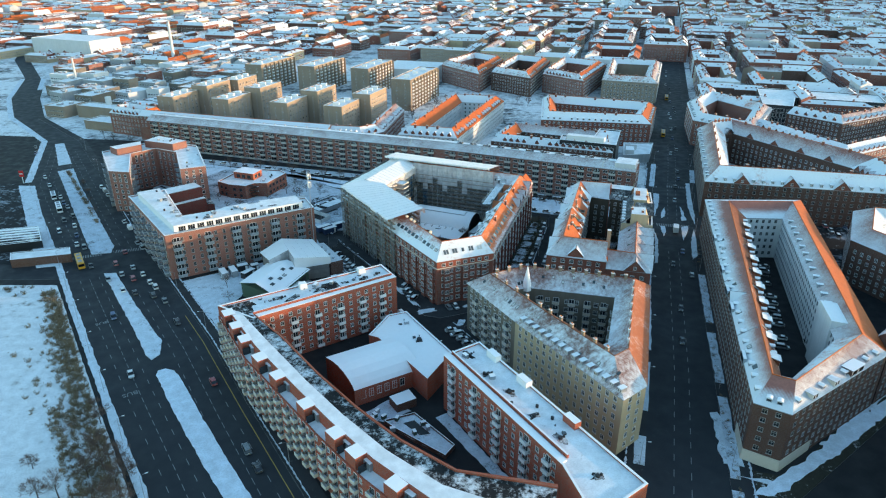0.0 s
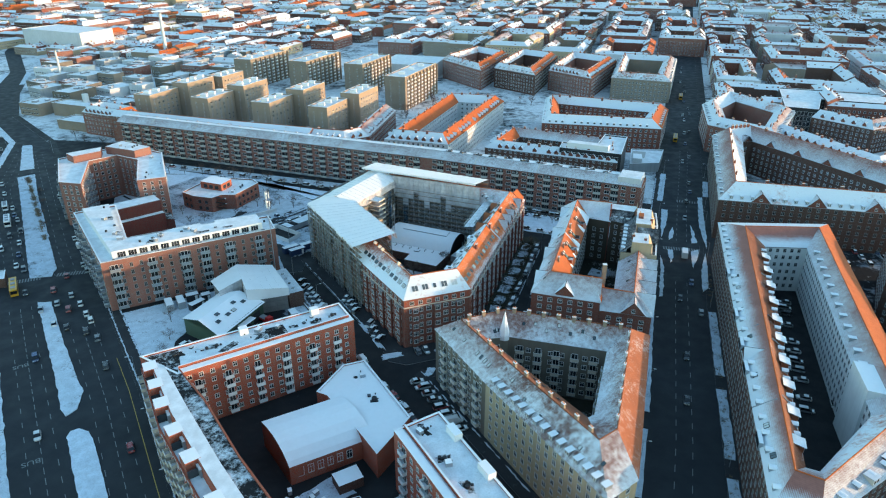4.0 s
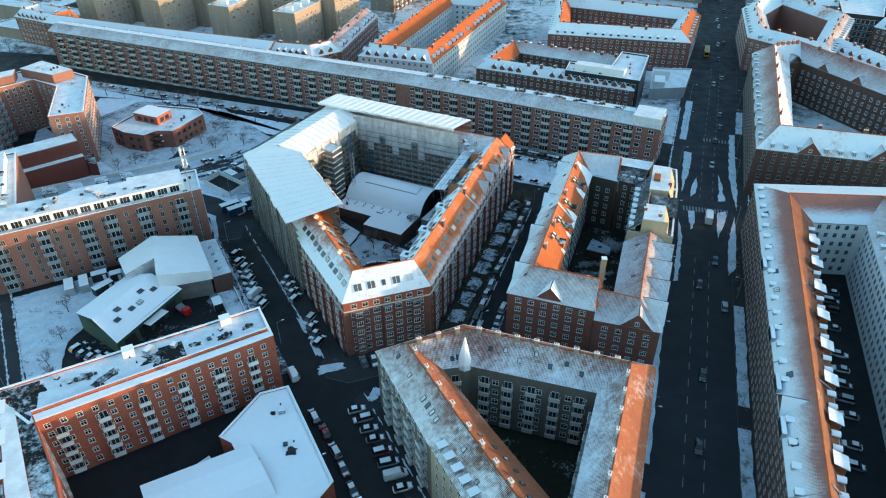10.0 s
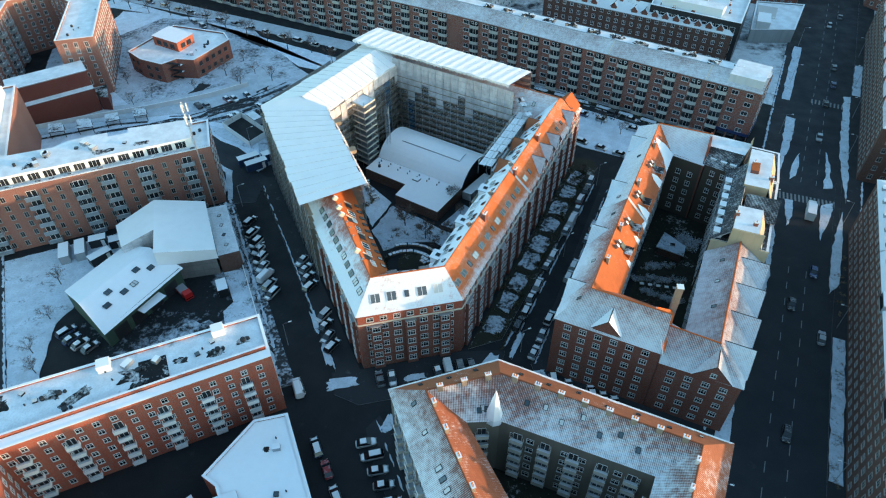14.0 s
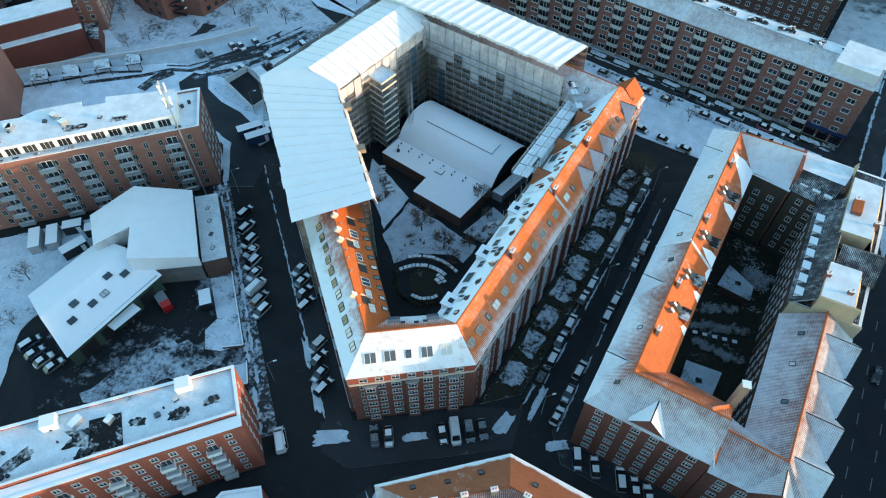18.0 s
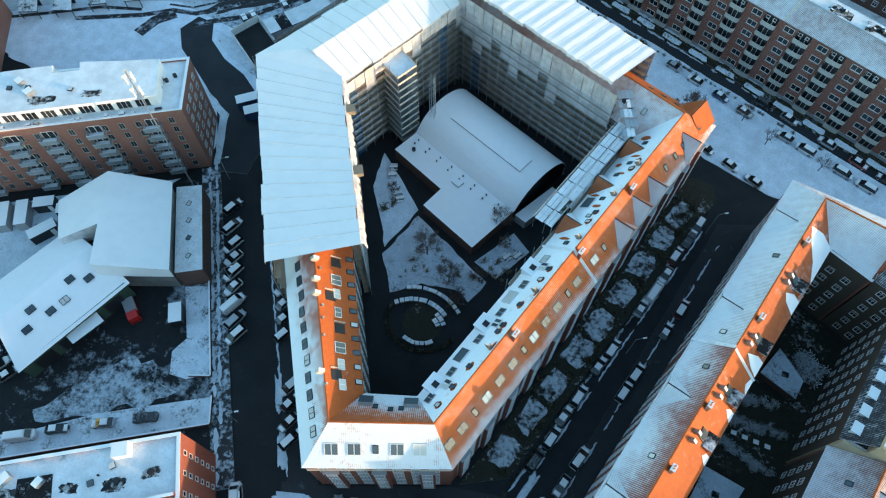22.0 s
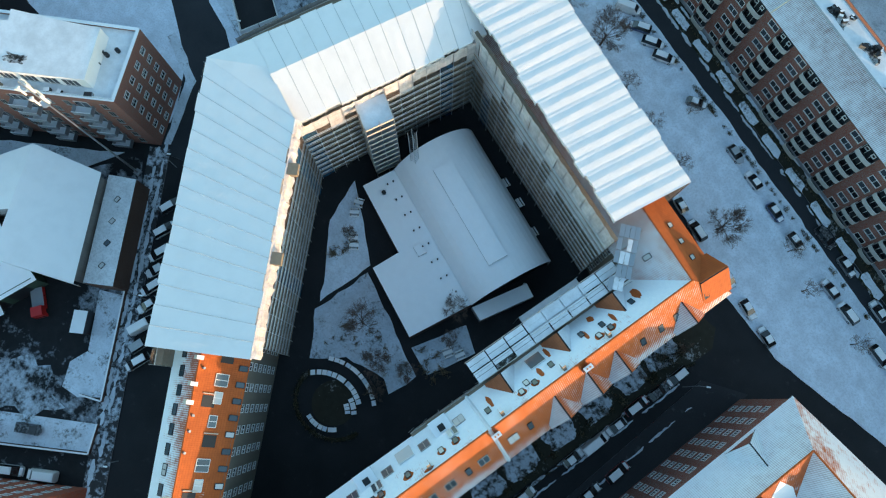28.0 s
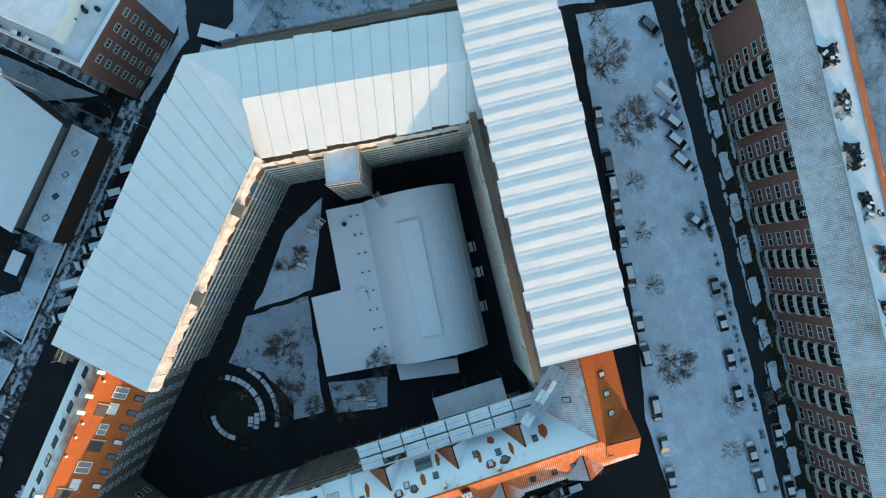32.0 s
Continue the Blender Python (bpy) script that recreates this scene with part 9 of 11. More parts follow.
for x, y in [(48.1, 287.8), (46.9, 283.5), (45.2, 279.0), (44.3, 273.9), (43.0, 269.3), (41.4, 265.0), (38.3, 254.6), (36.8, 250.5), (34.9, 243.5), (33.4, 239.0), (32.5, 234.4), (30.9, 229.6)]:
    anycar(x, y, 73.5, group="cars along the garden street")
for x, y in [(48.8, 267.7), (47.0, 262.0), (43.7, 251.6), (42.4, 247.3), (38.1, 232.8), (36.5, 227.2), (35.0, 222.0)]:
    anycar(x, y, 73.5, group="cars along the garden street")
for x, y in [(3.3, 194.1), (5.2, 191.5), (7.0, 188.6), (8.8, 185.8), (10.7, 182.6), (12.5, 179.7), (14.4, 176.6), (16.2, 173.6)]:
    anycar(x - 0.6, y, 20, group="cars beside the triangular block")
for x, y in [(-6.9, 191.6), (-3.5, 187.3), (-0.2, 182.2), (2.4, 177.6), (5.2, 172.6), (8.0, 168.0), (11.0, 163.0), (14.4, 157), (-14.8, 205), (17.5, 152), (20.4, 147.2)]:
    anycar(x, y, 122, group="cars beside the triangular block")
for x, y in [(39.7, 214.6), (43.1, 213.7), (47.9, 212.6), (50.5, 211.6), (52.9, 210.8)]:
    anycar(x, y, 100, group="cars behind the corner block")
anycar(60.2, 207.8, 164), anycar(66, 205.6, 164)
for x, y in [(-12.2, 348.6), (-0.4, 343.7), (3.9, 341.6), (7.9, 340.3), (11.4, 338.9), (22, 334.6), (33.8, 330.2), (39.4, 327.7), (46.0, 324.8), (52, 322.2), (61.7, 318.3), (66.5, 316.4), (75, 313), (80, 311)]:
    anycar(x, y, 16 if x < 30 else -22, 0.9, 0.12, "cars by the snowy green")
for x, y in [(3.5, 327.7), (8, 325.7), (11.7, 324.0), (16.4, 321.8), (23, 318.8), (30.8, 315.2), (36.2, 312.8), (45.4, 308.6), (51.7, 305.9), (57, 303.6), (-4, 331)]:
    anycar(x, y, -24, 0.9, 0, "cars by the snowy green")
for x, y in [(56, 326.4), (62, 324.0), (70.8, 320.2), (78, 317), (84, 314.6)]:
    anycar(x, y, -22, 0.8, 0.02, "cars below the long block")
for k in range(16):
    anycar(-165 + k * 7.6, 397.5 - k * 2.63, -19, 0.9, 0.12, "cars below the long block")
for x, y in [(-114.9, 373.8), (-109.3, 370.2), (-113.3, 350.9), (-110.3, 353.4), (-116.7, 346), (-107, 357), (-104, 360), (-119.5, 342), (-85.1, 311.0), (-82.6, 311.9), (-76.8, 316.4), (-74.4, 317.1), (-70.8, 320.0), (-71.1, 305.8), (-69.7, 307.7), (-137.1, 336.3), (-135.2, 342.5), (-60, 318), (-56, 322), (-52, 326), (-64, 314)]:
    anycar(x, y, 140, 0.9, 0.05, "cars of the parking court")
for x, y in [(-55.7, 199.6), (-50.6, 203.0), (-43.6, 206.9), (-36.9, 210.6)]:
    anycar(x, y, 28, 0.9, 0.3, "cars on the snowy terrace")
for x, y in [(-45.2, 197.3), (-40.6, 200.0), (-34.4, 203.8), (-29.4, 206.6)]:
    anycar(x, y, 31, 0.9, 0.05, "cars behind the red block", 1.0)
for x, y in [(-65.6, 208.2), (-68.4, 208.8), (-71.2, 209.8), (-73.6, 211.6)]:
    anycar(x, y, 62, 0.9, 0.05, "cars beside the green workshop")
for x, y in [(122.0, 212.6), (118.4, 202.7), (117.3, 197.5), (114.1, 188.9), (132.9, 243.7), (126.6, 228.2), (112, 183.5), (120, 207.5), (124, 218), (129.5, 236), (131, 240)]:
    anycar(x, y, 160, 0.8, 0.03, "cars in the deep courtyard")
for x, y in [(132, 226), (128, 216), (124.5, 205), (121, 195), (118, 186.5)]:
    anycar(x + 3.5, y, 72, 0.8, 0.03, "cars in the deep courtyard")
for k in range(9):
    anycar(172 + (k % 3) * 9, 276 + (k // 3) * 5.6, 80, 0.9, 0.04, "cars of the dark yard")
for x, y, d in [(87.0, 209.0, 253), (104.0, 258.2, 253), (128.4, 343.8, 73), (134.5, 357.6, 73), (158.9, 444.9, 253), (194.8, 565, 253), (215, 642, 253), (121, 322, 253), (180, 520, 73), (190, 540, 253), (200, 590, 73), (206, 600, 253), (212, 622, 73), (230, 690, 253), (238, 715, 73), (138.2, 371.0, 73), (146.0, 408.0, 253), (152.6, 417.0, 73), (166.0, 470.0, 253), (170.4, 474.0, 73), (176.6, 505.0, 253), (186.0, 523.0, 73), (100.4, 236.0, 73), (80.2, 187.0, 253), (96.0, 246.0, 253)]:
    car(x, y, d, "car", rc.randint(0, 4), False)
# traffic of the avenue: heading south-east, then north-west
for x, y in [(-145.9, 244.1), (-228.8, 360.0), (-218.5, 345.8), (-202.3, 326.7), (-191.0, 312.3), (-183.3, 294.2), (-181.7, 299.7), (-174.8, 287.4), (-178.6, 280.9), (-162.7, 265.7), (-158.0, 262.9), (-133.1, 232.1), (-117.9, 203.2), (-96.5, 168.1), (-269.4, 422.4), (-262, 409), (-196, 318), (-168, 276), (-210, 333)]:
    car(x, y, -57 + rc.uniform(-2, 2), rc.choice(["car", "car", "estate"]), rc.randint(0, 4), False, 0.0, "traffic on the avenue")
for x, y in [(-136.8, 246.7), (-129.9, 236.9), (-123.7, 233.1), (-121.4, 236.9), (-115.7, 230.0), (-123.4, 223.2), (-117.8, 221.1), (-104.0, 214.9), (-69.8, 164.3), (-93.8, 199.7), (-128, 243), (-112, 226), (-138, 258), (-110, 219), (-51.6, 134.8), (-47, 128), (-36, 112)]:
    car(x, y, 122 + rc.uniform(-2, 2), rc.choice(["car", "car", "estate"]), rc.randint(0, 5), False, 0.0, "traffic on the avenue")
for x, y in [(-193.1, 341.4), (-188, 334.8), (-183.5, 328.4), (-178, 321.5), (-173.7, 316.3), (-158.1, 290.9), (-152, 283), (-141.1, 265.8), (-137, 261)]:
    car(x + 4.5, y + 2.0, 125, rc.choice(["car", "estate", "van"]), 0 if rc.random() < 0.3 else 1, rc.random() < 0.4, 0.0, "cars parked along the avenue")


def big_vehicle(name, label, cat, x, y, deg, l, w, h, mat, top, cab=None):
    e = thing(name, label, cat, (x, y, 0))
    m = Matrix.Translation((x, y, 0)) @ Matrix.Rotation(radians(deg), 4, "Z")
    part("body", MB().box((0, 0, 0.45 + h / 2), (l, w, h), mat, None, top, 0.985), e, "", m)
    for s in (-1, 1):
        part("window_band", MB().box((-0.1, s * w / 2, 0.45 + h * 0.68), (l * 0.92 if not cab else 0.1, 0.06, h * 0.3), CARGLASS), e, "", m)
    part("windscreen", MB().box((l / 2 + (1.9 if cab else 0.0), 0, 0.45 + h * (0.6 if not cab else 0.45)), (0.08, w * 0.9, h * (0.45 if not cab else 0.25)), CARGLASS), e, "", m)
    if cab:
        part("cab", MB().box((l / 2 + 0.95, 0, 1.35), (1.9, w * 0.95, 1.9), cab, None, None, 0.93), e, "", m)
    for px in (-l * 0.32, l * 0.34 if not cab else l / 2 + 0.9):
        for s in (-1, 1):
            part("wheel", MB().tube((px, s * (w / 2 - 0.3), 0.48), (px, s * (w / 2 - 0.02), 0.48), 0.48, 0.48, RUBBER, 12), e, "", m)
    for k in range(3 if not cab else 0):
        part("roof_unit", MB().box((-l * 0.3 + k * l * 0.3, 0, 0.45 + h + 0.12), (1.6, 1.4, 0.25), GREY), e, "", m)
    return e


YELLOWBUS = plain("yellow_bus_paint", (0.62, 0.32, 0.03), 0.35)
big_vehicle("bus", "yellow city bus in the avenue traffic", "bus", -151.5, 246.5, -57, 12, 2.5, 2.6, YELLOWBUS, YELLOWBUS)
big_vehicle("bus", "white city bus queueing on the avenue", "bus", -193.5, 309, -57, 11, 2.5, 2.6, WHITE, SNOW)
big_vehicle("bus", "white minibus queueing on the avenue", "bus", -206, 327, -57, 8, 2.3, 2.4, WHITE, SNOW)
big_vehicle("bus", "yellow city bus on the straight street", "bus", 155.5, 455, 253, 12, 2.5, 2.6, YELLOWBUS, YELLOWBUS)
big_vehicle("bus", "orange city bus far along the street", "bus", 196, 578, 253, 12, 2.5, 2.6, YELLOWBUS, YELLOWBUS)
big_vehicle("truck", "white box truck on the straight street", "truck", 108.5, 281.5, 73, 5.2, 2.3, 2.5, WHITE, SNOW, WHITE)
big_vehicle("truck", "red tipper truck in the workshop yard", "truck", -52.2, 228.0, -37, 3.6, 2.2, 0.9, REDPAINT, GREY, REDPAINT)

# ---- road markings ----
dash = MB().box((0, 0, 0.005), (2.6, 0.16, 0.01), PAINTLINE).data("lane_dash")


def marks(line, y0, y1, off, step, label, me=dash):
    e = thing("lane_marking", label, "road marking", (line[0][0], line[0][1], 0), kind="structure")
    seg = between(line, y0, y1)
    run, last, poses = 0.0, None, []
    pts = offset(seg, off)
    for a, b in zip(pts, pts[1:]):
        a, b = V2(a), V2(b)
        d = b - a
        while run < d.length:
            p = a + d.normalized() * run
            poses.append(Matrix.Translation((p.x, p.y, 0.006)) @ Matrix.Rotation(math.atan2(d.y, d.x), 4, "Z"))
            run += step
        run -= d.length
    put_all("lane_dash", me, poses, e, 9)


for off in (-4.2, -7.6, -11.0):
    marks(W_KERB, 70, 228, off, 7.0 if off != -7.6 else 4.2, "white dashed lane line on the avenue")
    marks(W_KERB, 258, 420, off, 7.0, "white dashed lane line on the avenue")
for off in (5.0, 8.6, 12.2):
    marks(E_KERB, 70, 228, off, 7.0 if off != 8.6 else 4.2, "white dashed lane line on the avenue")
    marks(E_KERB, 262, 420, off, 7.0, "white dashed lane line on the avenue")
for off in (7.4, 11.6):
    marks(RW_KERB, 60, 262, off, 6.0, "white dashed centre line of the street")
    marks(RW_KERB, 300, 440, off, 6.0, "white dashed centre line of the street")
solid = MB().box((0, 0, 0.005), (4.0, 0.14, 0.01), YELLOWLINE).data("lane_dash")
marks(E_KERB, 110, 205, 2.2, 4.0, "worn yellow kerb line", solid)


def zebra(a, b, n, w, label):
    e = thing("zebra_crossing", label, "road marking", (a[0], a[1], 0), kind="structure")
    d = (V2(b) - V2(a)).normalized()
    me = MB().box((0, 0, 0.006), (0.5, w, 0.012), PAINTLINE).data("stripe")
    for k in range(n):
        p = V2(a).lerp(V2(b), (k + 0.5) / n)
        part("stripe", me, e, "", Matrix.Translation((p.x, p.y, 0.004)) @ Matrix.Rotation(math.atan2(d.y, d.x), 4, "Z"))


zebra((102.0, 290.4), (119.4, 287.0), 17, 3.2, "white zebra crossing at the bus stop")
zebra((-161.5, 250.0), (-147.5, 257.0), 16, 3.0, "white zebra crossing of the avenue")
zebra((-143.0, 259.5), (-129.5, 263.0), 14, 3.0, "white zebra crossing of the avenue")
zebra((124, 346), (140, 341), 14, 3.0, "white zebra crossing of the street")
for x, y in ((-91.0, 160.5), (-118.5, 201.0)):
    cu = bpy.data.curves.new("road_word", "FONT")
    cu.body, cu.size, cu.extrude, cu.align_x = "BUS", 2.6, 0.003, "CENTER"
    cu.materials.append(PAINTLINE)
    ob = tagged(new("road_word", cu), "white painted road word on the bus lane", "road marking", kind="structure")
    ob.matrix_world = Matrix.Translation((x - 2.2, y - 1.0, 0.01)) @ Matrix.Rotation(radians(-147), 4, "Z")

# ---- trees, shrubs, lamps ----


def tree_mesh(h, seed, spread=0.55, many=3, limbs=5):
    """Trunk and crown of a bare tree, as two meshes: limbs fan out and end in sprays of fine twigs."""
    r = random.Random(seed)
    tr, cr = MB(), MB()
    top = Vector((r.uniform(-0.2, 0.2), r.uniform(-0.2, 0.2), h * 0.32))
    tr.tube((0, 0, -0.1), top, h * 0.02, h * 0.013, BARK, 7)

    def grow(p, d, l, rad, depth):
        q = p + d * l
        if depth < 3:
            cr.tube(p, q, rad, rad * 0.6, BARK if depth < 2 else TWIG, 4 if depth < 2 else 3, False)
        else:
            w = d.cross(Vector((r.uniform(-1, 1), r.uniform(-1, 1), 1))).normalized() * max(0.011, rad)
            cr.face([p - w, p + w, q + w * 0.4, q - w * 0.4], TWIG)
        if depth == 5:
            return
        for _ in range((4, 4, 4, many, many)[depth]):
            nd = (d + Vector((r.uniform(-1, 1), r.uniform(-1, 1), r.uniform(-0.45, 0.7))) * (0.55 + 0.25 * spread)).normalized()
            grow(p + d * l * r.uniform(0.35, 1.0), nd, l * r.uniform(0.55, 0.8), rad * 0.5, depth + 1)
    for k in range(limbs):
        a = k * 6.283 / limbs + r.uniform(-0.3, 0.3)
        lean = spread * r.uniform(0.5, 1.5)
        d = Vector((math.cos(a) * lean, math.sin(a) * lean, 0.8)).normalized()
        grow(top * r.uniform(0.6, 1.0), d, h * r.uniform(0.19, 0.27), h * 0.006, 1)
    return tr.data("trunk"), cr.data("crown")


TREES = []
for seed in range(5):
    TREES.append(tree_mesh(9.0, seed + 3, 0.6 + 0.1 * (seed % 3), 4, 6))
rt = random.Random(9)


THICK = [tree_mesh(9.0, seed + 20, 0.85, 6, 9) for seed in range(3)]


def tree(x, y, h=9.0, z=0.0, label="bare deciduous tree with fine brown twigs", group="", dense=False):
    k = rt.randrange(5)
    pair = THICK[k % 3] if dense else TREES[k]
    m = Matrix.Translation((x, y, z)) @ Matrix.Rotation(rt.uniform(0, 6.28), 4, "Z")
    e = thing("tree", label, "tree", (x, y, z), group)
    s = Matrix.Diagonal((h / 9, h / 9, h / 9, 1))
    part("trunk", pair[0], e, "", m @ s)
    part("crown", pair[1], e, "", m @ s)


for x, y, h in [(-11, 337, 11), (-0.3, 333.7, 12), (9.2, 328.7, 7), (17.5, 324.7, 6.5), (26.4, 320.8, 7), (-18.9, 340.1, 9), (58, 315, 6), (70, 312, 6), (22, 332, 5), (52, 320, 6)]:
    tree(x, y, h, 0.1, group="trees on the snowy green", dense=h > 10)
tree(39.1, 315.4, 10.5, 0.1, "dense bare round-crowned tree", dense=True)
for x, y, h in [(-90, 134, 9), (-83, 129.8, 9), (-78.5, 123.5, 10), (-88.4, 124.8, 9), (-75.2, 114.8, 10), (-80.5, 116.8, 9), (-95, 145.4, 7), (-86.9, 110, 9), (-97.2, 118.2, 8), (-104, 128, 6), (-100, 152, 5)]:
    tree(x, y, h, 0.0, "bare park tree with pale brown twigs", "trees of the park edge", True)
for k in range(13):
    tree(-158 + k * 10, 388 - k * 3.45 + rt.uniform(-2, 2), rt.uniform(7, 11), 0.1, group="trees before the long block")
for x, y in [(-82, 345), (-76, 327), (-108.1, 309.1), (-116.9, 321.9), (-91.2, 321.8), (-78.2, 329.6), (-103.8, 314.3), (-66, 332), (-84, 333), (-74, 336), (-96, 350)]:
    tree(x, y, rt.uniform(5, 9), 0.05)
for x, y, h in [(-2.4, 260.7, 9), (9.6, 258.7, 5.5), (8.9, 273.3, 7), (4, 256.5, 7.5), (12, 268, 4.5), (-15, 272, 4), (7.4, 253.2, 5)]:
    tree(x, y, h, 0.1, "bare courtyard tree with reddish twigs", "", True)
for x, y, h in [(-86, 128, 10), (-80, 122, 9), (-92, 118, 10), (-100, 140, 7), (-199, 345, 6), (-190, 332, 5), (-183, 318, 5), (-174, 305, 5), (-215, 360, 6), (-84, 226, 7), (-80, 215, 6), (-78, 205, 6), (-74, 200, 6), (-222, 470, 8), (-214, 452, 8), (-236, 448, 9), (-226, 440, 8), (-212, 436, 8), (-200, 420, 8)]:
    tree(x, y, h, 0.0)
for x, y, h in [(46, 292, 5), (42.5, 284, 4), (62, 240, 5), (160, 290, 8), (166, 284, 7), (150, 286, 7)]:
    tree(x, y, h, 0.1)
for k in range(26):
    tree(-20 + rt.uniform(-8, 60) * 1.6, 520 + rt.uniform(-15, 60), rt.uniform(6, 10))
for k in range(14):
    tree(-60 + rt.uniform(-14, 14), 480 + k * 8, rt.uniform(7, 11))


def clump(seed, twigs=60, leaf=None):
    r = random.Random(seed)
    mb = MB()
    for _ in range(twigs):
        a, l = r.uniform(0, 6.28), r.uniform(0.5, 1.0)
        d = Vector((math.cos(a) * r.uniform(0.1, 0.9), math.sin(a) * r.uniform(0.1, 0.9), r.uniform(0.3, 1.0)))
        p = Vector((r.uniform(-0.35, 0.35), r.uniform(-0.35, 0.35), 0))
        q = p + d * l
        mb.tube(p, q, 0.035, 0.012, BUSH, 3, False)
        for _ in range(2):
            s = q + Vector((r.uniform(-0.2, 0.2), r.uniform(-0.2, 0.2), r.uniform(-0.1, 0.15)))
            u, v = Vector((r.uniform(-0.12, 0.12), r.uniform(-0.12, 0.12), 0.05)), Vector((r.uniform(-0.12, 0.12), r.uniform(-0.12, 0.12), 0.1))
            mb.face([s, s + u, s + u + v, s + v], leaf if leaf else BUSH)
    return mb.data("shrubs")


CL, CLH = clump(1, 34), clump(2, 34, HEDGE)


def thicket(label, spots, size, seed, me=None):
    r = random.Random(seed)
    poses = []
    for x, y in spots:
        s = size * r.uniform(0.6, 1.3)
        poses.append(Matrix.Translation((x, y, 0.05)) @ Matrix.Rotation(r.uniform(0, 6.28), 4, "Z") @ Matrix.Diagonal((s, s, s * r.uniform(0.7, 1.1), 1)))
    return solo("shrubs", stamp("shrubs", me or CL, poses), label, "shrubs", kind="stuff")


rs = random.Random(31)
pk = between(W_KERB, 70, 222)
spots = []
for p in pk:
    near = p[1] < 150
    for _ in range(16 if near else 9):
        spots.append((p[0] - 6.2 - rs.random() ** 1.3 * (13 if near else 5.5), p[1] + rs.uniform(-1.6, 1.6)))
for _ in range(130):
    q, w = lerp((-137, 208), (-104, 151), rs.random()), abs(rs.gauss(0, 6))
    spots.append((q[0] - w * 0.8, q[1] - w * 0.3 + rs.uniform(-3, 3)))
thicket("brown leafless thicket along the park edge", spots, 1.5, 4, clump(7, 20))
thicket("brown shrubs along the side street", [(-160 - rs.random() * 160, 222 + rs.uniform(-4, 4)) for _ in range(130)], 1.7, 5)
thicket("brown shrubs on the wide median", [lerp((-222, 372), (-165, 290), rs.random()) for _ in range(60)], 1.4, 6)
thicket("brown shrubs in the courtyard lawn", [(rs.uniform(-6, 9), rs.uniform(252, 262)) for _ in range(14)] + [(12 + rs.uniform(-3, 3), 262 + rs.uniform(-3, 3)) for _ in range(10)] + [(-14.5 + rs.uniform(-1.5, 1.5), 270 + rs.uniform(-3, 3)) for _ in range(12)], 1.0, 7)
thicket("dark shrubs in the gloomy courtyards", [(38 + rs.uniform(-6, 8), 182 + rs.uniform(-4, 4)) for _ in range(16)], 1.3, 8, CLH)
vs = []
for a, b in [(100, 121), (124, 160), (164, 196), (199, 238), (244, 268)]:
    for p in offset(between(RE_KERB, a, b), 1.5):
        vs += [(p[0] + rs.uniform(-0.8, 0.8), p[1] + rs.uniform(-1, 1)) for _ in range(3)]
thicket("low brown shrubs of the planted verge", vs, 0.55, 10)
thicket("brush along the green's edge", [lerp((-12, 350), (70, 318), rs.random()) for _ in range(60)], 0.9, 12, CLH)
thicket("frosted hedge below the long block", [(lerp((-20, 361.2), (92, 315.6), k / 150)) for k in range(150)], 0.6, 13, CLH)
# sunken sitting circle of the courtyard
ring_ = thing("sitting_circle", "sunken sitting circle edged with snowy planters", "seating", (2, 246.5, 0))
rp = random.Random(8)
for cx, cy, rad, n, a0, a1, w in ((1.5, 243.0, 10.3, 12, 48, 118, 0.75), (1.5, 243.0, 7.7, 12, 52, 138, 0.9), (1.5, 243.0, 6.6, 4, 40, 66, 0.9), (1.5, 243.0, 5.5, 3, 42, 62, 0.9), (2.2, 246.8, 4.9, 7, 245, 318, 0.8)):
    for k in range(n):
        a = radians(a0 + (a1 - a0) * (k + 0.5) / n + rp.uniform(-1, 1))
        p = (cx + math.cos(a) * rad, cy + math.sin(a) * rad)
        part("planter", MB().box((0, 0, 0.3), (rad * radians(abs(a1 - a0)) / n - 0.12, w, 0.6 + rp.uniform(-0.15, 0.2)), WOOD, Matrix.Translation((*p, 0)) @ Matrix.Rotation(a + math.pi / 2 + rp.uniform(-0.06, 0.06), 4, "Z"), SNOW if k % 4 else LAWN), ring_)
part("rim", MB().tube((2.4, 246.6, 0.02), (2.4, 246.6, 0.09), 4.0, 4.0, BARE, 24), ring_)
thicket("frosted hedge round the sitting circle", [(2.2 + math.cos(a) * 6.9, 246.4 + math.sin(a) * 5.9) for a in [2.9 + k * 0.055 for k in range(58)]], 0.75, 15, CLH)
for k, (x, y, r) in enumerate([(-17, 276, 35), (-14, 272, 35), (-13, 271, 35), (-17.6, 278, 20), (13, 266, 60), (15, 267, 60), (6.5, 296.5, -22), (2, 298, -22), (12, 293.5, -22)]):
    tb_ = thing("picnic_table", "wooden picnic table under snow", "table", (x, y, 0))
    m = Matrix.Translation((x, y, 0.1)) @ Matrix.Rotation(radians(r), 4, "Z")
    part("tabletop", MB().box((0, 0, 0.72), (1.8, 0.7, 0.08), WOOD, None, SNOW), tb_, "", m)
    for s in (-1, 1):
        part("bench", MB().box((0, s * 0.75, 0.42), (1.8, 0.28, 0.06), WOOD, None, SNOW), tb_, "", m)
        part("leg", MB().box((s * 0.7, 0, 0.36), (0.08, 1.5, 0.7), WOOD), tb_, "", m)

lampm = MB().tube((0, 0, 0), (0, 0, 7.5), 0.07, 0.045, GREY, 6).tube((0, 0, 7.4), (1.2, 0, 7.7), 0.035, 0.035, GREY, 5).data("pole")
lamph = MB().box((1.6, 0, 7.68), (0.7, 0.26, 0.14), GREY, None, SNOW).data("lamp_head")


